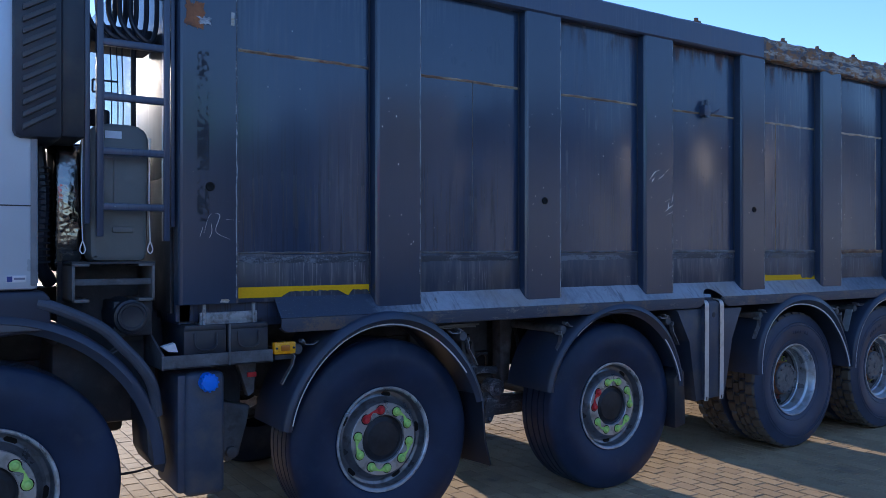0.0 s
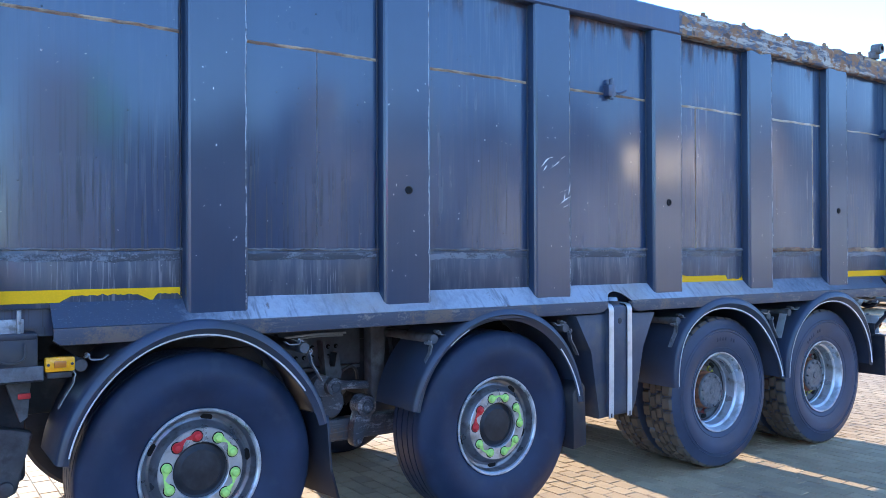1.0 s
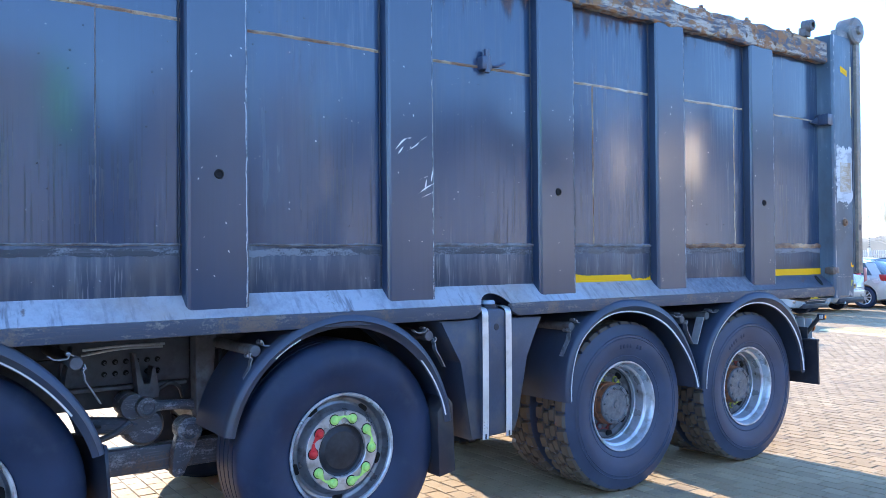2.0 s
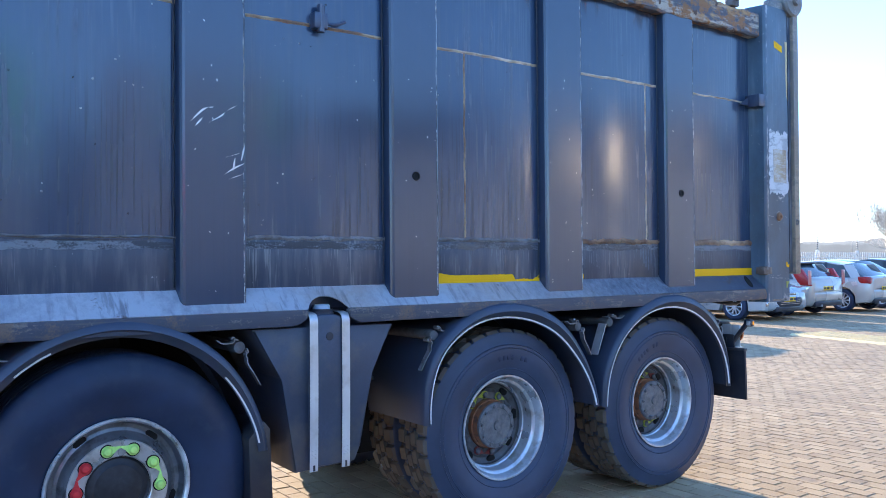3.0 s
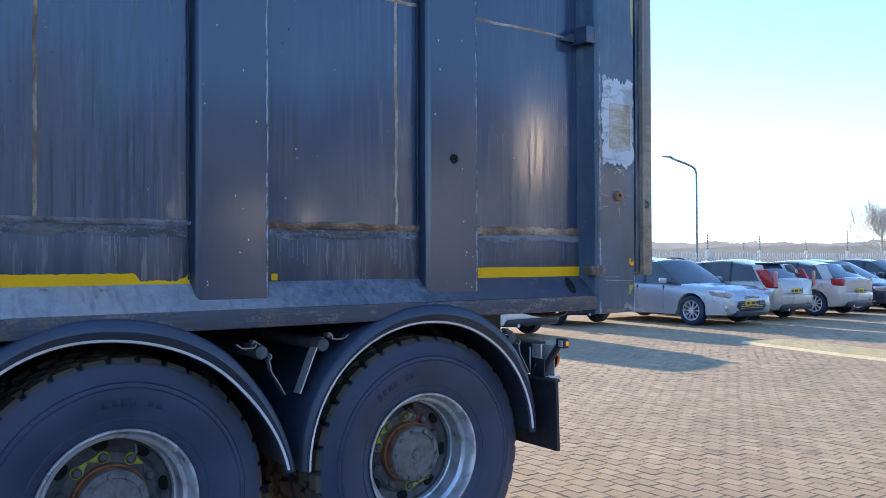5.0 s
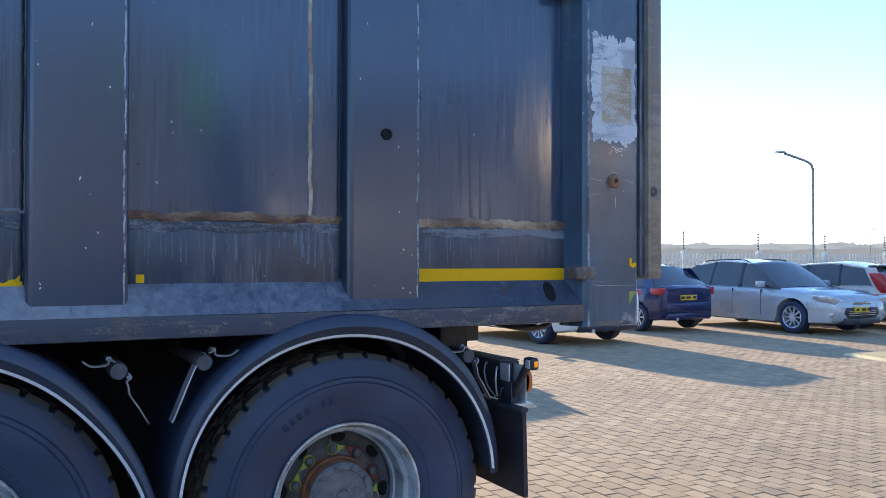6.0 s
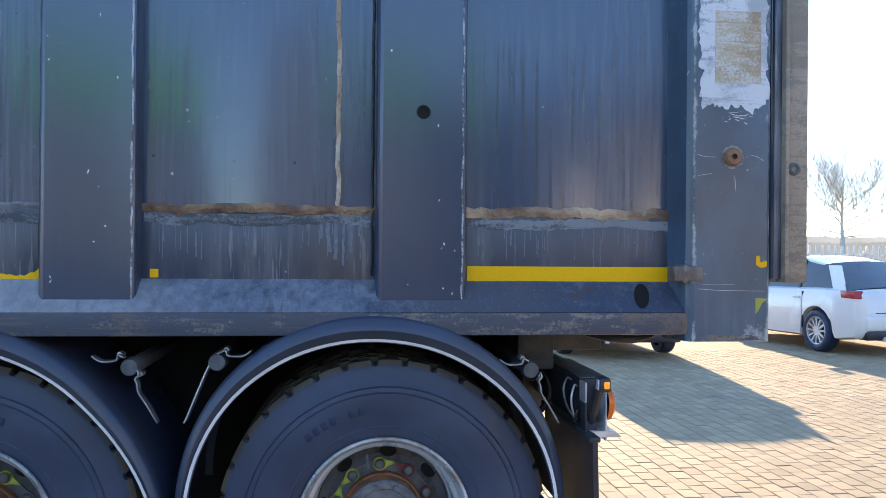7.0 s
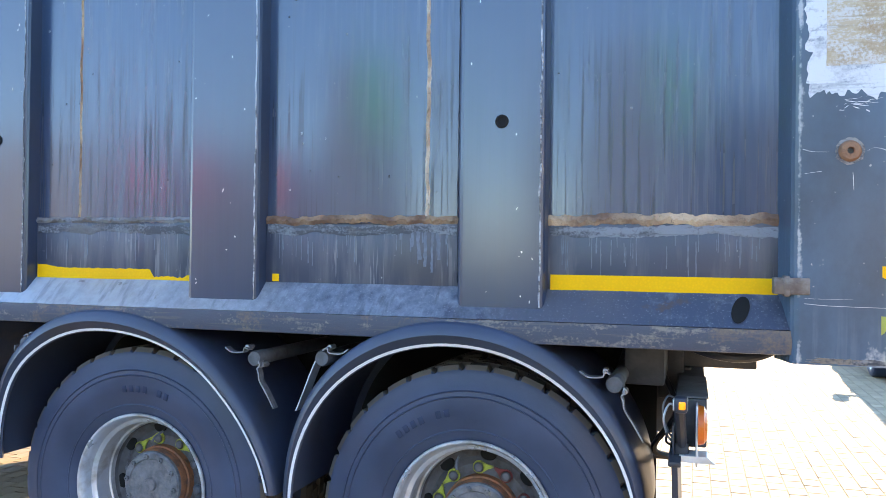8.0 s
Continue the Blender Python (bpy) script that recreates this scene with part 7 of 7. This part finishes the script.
# ---------------------------------------------------------------- trees
def bare_tree(x, y, h, spread, seed, label):
    t = thing("bare_tree", label, "tree", "trees past the fence", at=pose(x, y, 0))
    rnd_ = random.Random(seed)
    trunk, limbs, twigs = bmesh.new(), bmesh.new(), bmesh.new()
    top = h * 0.42
    tube(trunk, bend([(0, 0, 0), (0.05, 0, top * 0.5), (-0.04, 0.03, top), (0.05, 0, h * 0.75)]), [0.026 * h * (1 - 0.8 * k / 18) for k in range(19)], 9)

    def grow(bm_, p, d, length, radius, depth):
        pts, q, dd = [p], p.copy(), d.copy()
        for _ in range(4):
            dd = (dd + Vector((rnd_.uniform(-0.28, 0.28), rnd_.uniform(-0.28, 0.28), rnd_.uniform(-0.08, 0.22)))).normalized()
            q = q + dd * length / 4
            pts.append(q.copy())
        tube(limbs if depth < 2 else twigs, pts, [radius * (1 - 0.17 * k) for k in range(5)], 5 if depth < 2 else 3, cap=False)
        if depth < 3:
            for k in range((7, 5, 7, 3)[depth]):
                base = pts[1 + k % 4]
                side = Vector((rnd_.uniform(-1, 1), rnd_.uniform(-1, 1), rnd_.uniform(-0.1, 0.9))).normalized()
                grow(bm_, base, (dd * 0.55 + side).normalized(), length * rnd_.uniform(0.5, 0.68), max(0.013, radius * 0.45), depth + 1)
    for k in range(15):
        a = 2.4 * k + rnd_.uniform(-0.3, 0.3)
        grow(limbs, Vector((0, 0, top * (0.7 + 0.75 * k / 14))), Vector((math.cos(a) * spread, math.sin(a) * spread, 0.25 + 1.3 * k / 14)).normalized(), h * (0.54 - 0.20 * k / 14), 0.0058 * h, 0)
    part("trunk", trunk, BARK, t)
    part("branchwork", limbs, BARK, t)
    tagged(part("crown", twigs, BARK, t, "bare winter twigs"), kind="stuff")


bare_tree(48.3, 60.0, 10.0, 2.0, 4, "wide bare winter tree past the fence")
bare_tree(57.0, 62.0, 7.2, 0.8, 8, "small bare winter tree past the fence")
bare_tree(103.3, 45.0, 7.6, 1.0, 15, "broad bare winter tree past the fence")

# ---------------------------------------------------------------- woods on the horizon
rnd = random.Random(21)
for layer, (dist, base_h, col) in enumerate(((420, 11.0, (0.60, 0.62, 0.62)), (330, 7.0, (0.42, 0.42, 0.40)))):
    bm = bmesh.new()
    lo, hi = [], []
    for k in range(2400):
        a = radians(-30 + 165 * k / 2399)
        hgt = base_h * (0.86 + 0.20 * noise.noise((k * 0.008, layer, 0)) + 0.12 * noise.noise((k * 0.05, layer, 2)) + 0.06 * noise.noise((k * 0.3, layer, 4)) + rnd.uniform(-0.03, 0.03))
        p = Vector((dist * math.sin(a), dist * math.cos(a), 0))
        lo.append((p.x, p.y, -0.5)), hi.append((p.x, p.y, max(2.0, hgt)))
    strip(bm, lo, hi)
    s_ = Shader("far_woods_painted_haze")
    # haze is painted in: paled colour plus a faint glow
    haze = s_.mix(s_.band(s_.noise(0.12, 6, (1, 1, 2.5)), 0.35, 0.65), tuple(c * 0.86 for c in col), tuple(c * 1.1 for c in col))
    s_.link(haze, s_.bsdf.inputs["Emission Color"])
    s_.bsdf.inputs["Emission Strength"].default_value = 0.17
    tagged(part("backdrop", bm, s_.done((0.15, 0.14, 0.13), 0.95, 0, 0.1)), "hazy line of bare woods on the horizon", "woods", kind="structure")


# ---------------------------------------------------------------- lorries on the other side of the yard, seen in the paint
def lorry(x, y, paint, load, label, shield=None, turn=0.0, size=1.0, length=8.0):
    t = thing("parked_lorry", label, "truck", "lorries across the yard", at=pose(x, y, 0, 0, 0, turn - 90) @ Matrix.Scale(size, 4))
    c = bmesh.new()
    prism(c, [(0.0, 0.75), (2.1, 0.75), (2.1, 3.3), (0.5, 3.35), (0.12, 2.4)], "y", -1.22, 1.22, bevel=0.08)
    part("cab", c, paint, t)
    part("side_window", boxed(0.55, 1.5, 1.20, 1.235, 1.95, 2.75, bevel=0.01), GLASS, t)
    wb_ = bmesh.new()
    prism(wb_, [(0.13, 2.05), (0.16, 2.02), (0.40, 2.95), (0.36, 2.97)], "y", -1.1, 1.1)
    part("windscreen", wb_, GLASS, t)
    part("front_grille", boxed(-0.02, 0.05, -0.6, 0.6, 1.0, 1.35, bevel=0.02), BLACK, t)
    part("bumper", boxed(-0.08, 0.3, -1.22, 1.22, 0.35, 0.78, bevel=0.05), GREY_P, t)
    if shield:
        wide = 0.5 if shield is STEEL_T else 0.95
        part("roof_shield", prism(bmesh.new(), [(0.34, 3.36), (1.9, 3.36), (1.9, 4.45), (0.40, 4.40)], "y", -1.0, 1.0, bevel=0.05), paint, t)
        part("shield_front", prism(bmesh.new(), [(0.31, 3.40), (0.33, 3.40), (0.39, 4.36), (0.37, 4.36)], "y", -wide, wide), shield, t)
    if load:
        part("load_box", boxed(2.4, length, -1.25, 1.25, 1.25, 4.0, bevel=0.04), load, t)
    part("chassis_frame", boxed(0.4, length - 0.2, -0.5, 0.5, 0.6, 1.0, bevel=0.02), BLACK_DIRTY, t)
    for wx in (1.1, length - 2.6, length - 1.2) if load else (1.1, length - 1.2):
        for sy in (-1, 1):
            part("wheel", lathe(bmesh.new(), [(0.28, -0.14), (0.5, -0.16), (0.54, -0.1), (0.54, 0.1), (0.5, 0.16), (0.28, 0.14)], 28, (wx, sy * 1.05, 0.54)), TYRE, t)
            part("rim", lathe(bmesh.new(), [(0.02, sy * 0.12), (0.2, sy * 0.1), (0.29, sy * 0.14)], 24, (wx, sy * 1.05, 0.54)), RIM, t)


WARM_T, STONE_T = gloss("mid_grey_lorry_paint", (0.22, 0.24, 0.25), 0.0), gloss("stone_lorry_paint", (0.36, 0.375, 0.375), 0.0)
GREEN_T, RED_T = gloss("green_lorry_paint", (0.14, 0.62, 0.03), 0.0), gloss("red_lorry_paint", (0.88, 0.045, 0.035), 0.0)
STEEL_T = plain("polished_steel_panel", (0.86, 0.76, 0.58), 0.25, 0.07, 0.06, 1.5, 200, 0.03, 0.0004)
YARD = (
    (-18.5, WHITE_P, GREY_P, "white lorry parked across the yard"), (-14.6, WARM_T, GREY_P, "grey lorry parked across the yard"), (-10.8, NAVY_P, NAVY_P, "navy box lorry parked across the yard"), (-7.2, WARM_T, STONE_T, "grey lorry with a stone-coloured box across the yard"), (-3.6, STONE_T, WARM_T, "stone-coloured box lorry parked across the yard"),
    (-0.3, WARM_T, WARM_T, "light grey lorry with a red roof shield across the yard", RED_T, 0, 0.74), (4.6, WARM_T, None, "grey tractor unit with a green roof shield standing askew", GREEN_T, -60.0, 1.0, 4.4), (8.9, WARM_T, None, "second grey tractor unit with a green roof shield", GREEN_T, -60.0, 1.0, 4.4), (11.9, WARM_T, GREY_P, "grey lorry with a dark box parked across the yard"),
    (14.5, STONE_T, WARM_T, "stone-coloured lorry with a grey box across the yard"), (17.6, WARM_T, NAVY_P, "grey lorry with polished steel roof shield standing askew", STEEL_T, 17.0), (20.9, STONE_T, WARM_T, "stone-coloured lorry with a grey box across the yard"), (24.2, WARM_T, WARM_T, "mid-grey lorry parked across the yard"), (28.2, STONE_T, STONE_T, "stone-coloured lorry parked across the yard"), (33.0, WARM_T, WARM_T, "mid-grey lorry parked across the yard"))
for x, paint, load, lab, *more in YARD:
    lorry(x, -9.5 if load else -8.8, paint, load, lab, *more)

# ---------------------------------------------------------------- dark trees behind the lorries, seen in the paint
def tree_belt(x0, x1, y, low, high):
    """A deep belt of evergreens with a ragged top that rises along x."""
    bm = bmesh.new()
    n, lines = 240, [[], [], [], [], []]
    for i in range(n + 1):
        x = x0 + (x1 - x0) * i / n
        h = (low + (high - low) * min(1, i / (0.55 * n))) * (0.92 + 0.22 * noise.noise((x * 0.16, 0, 3)) + 0.14 * noise.noise((x * 0.6, 0, 6)) + 0.07 * noise.noise((x * 2.1, 0, 9)))
        for line, (d, f) in zip(lines, ((0.0, 0.0), (0.2, 0.55), (0.9, 0.88), (2.2, 1.0), (5.0, 0.0))):
            line.append((x, y - d + 0.5 * noise.noise((x * 0.9, f * 5, 12)), h * f))
    for a_, b_ in zip(lines, lines[1:]):
        strip(bm, a_, b_)
    bmesh.ops.remove_doubles(bm, verts=bm.verts, dist=0.001)
    s_ = Shader("dark_evergreen")
    leaf = s_.mix(s_.band(s_.noise(1.3, 6), 0.35, 0.65), (0.030, 0.032, 0.020), (0.075, 0.062, 0.040))
    s_.bump(s_.noise(4.0, 5, shift=2.0), 1.0, 0.2)
    return tagged(part("backdrop", bm, s_.done(leaf, 0.9, 0, 0.2)), "dark belt of evergreen trees behind the yard", "trees", kind="structure")


tree_belt(6.0, 95.0, -19.5, 6.4, 10.5)

# ---------------------------------------------------------------- block paving, the last
BW, BL, GAP = 0.12, 0.168, 0.005
PIECES = (9.46, 11.6, 1.65, 4.4)


def block_rows(x0, x1, y0, y1):
    k = math.floor(x0 / BW)
    while k * BW < x1:
        j = math.floor(y0 / BL)
        while j * BL < y1:
            yield k, j, k * BW + BW / 2, j * BL + BL / 2 + (BL / 2 if k % 2 else 0)
            j += 1
        k += 1


def block_shape():
    a, b, c = (BW - GAP) / 2, (BL - GAP) / 2, 0.0045
    v = [(-a, -b, -c), (a, -b, -c), (a, b, -c), (-a, b, -c), (-a + c, -b + c, 0), (a - c, -b + c, 0), (a - c, b - c, 0), (-a + c, b - c, 0)]
    v = [(-a, -b, -0.03), (a, -b, -0.03), (a, b, -0.03), (-a, b, -0.03)] + v
    f = [(8, 9, 10, 11)] + [(i + 4, (i + 1) % 4 + 4, (i + 1) % 4 + 8, i + 8) for i in range(4)] + [(i, (i + 1) % 4, (i + 1) % 4 + 4, i + 4) for i in range(4)]
    return v, f


shape_v, shape_f = block_shape()
sv = np.array(shape_v)
gen = np.random.RandomState(7)
verts, faces, count = [], [], 0
block_mesh = bpy.data.meshes.new("paving_block")
block_mesh.from_pydata(shape_v, [], shape_f)
block_mesh.materials.append(PAVE)
for k, j, x, y in block_rows(-0.5, 26.0, -2.2, 9.4):
    dz = gen.uniform(-0.0035, 0.0) - 0.001
    if PIECES[0] < x < PIECES[1] and PIECES[2] < y < PIECES[3]:
        o = new("paving_block", block_mesh)
        o.parent = ground
        o.matrix_basis = pose(x, y, dz, gen.uniform(-0.7, 0.7), gen.uniform(-0.9, 0.9), gen.uniform(-0.6, 0.6))
        continue
    p = sv + np.array((x, y, dz))
    p[8:, 2] += gen.uniform(-0.0012, 0.0012) * np.sign(p[8:, 0] - x)
    verts.append(p)
    faces.append(np.array(shape_f[:5]) + 12 * count)
    count += 1
me = bpy.data.meshes.new("paving_blocks")
me.from_pydata(np.concatenate(verts).tolist(), [], np.concatenate(faces).tolist())
me.materials.append(PAVE_MANY)
many = new("paving_blocks", me)
many.parent = ground
tagged(many, "tan concrete paving blocks in running bond", kind="stuff")
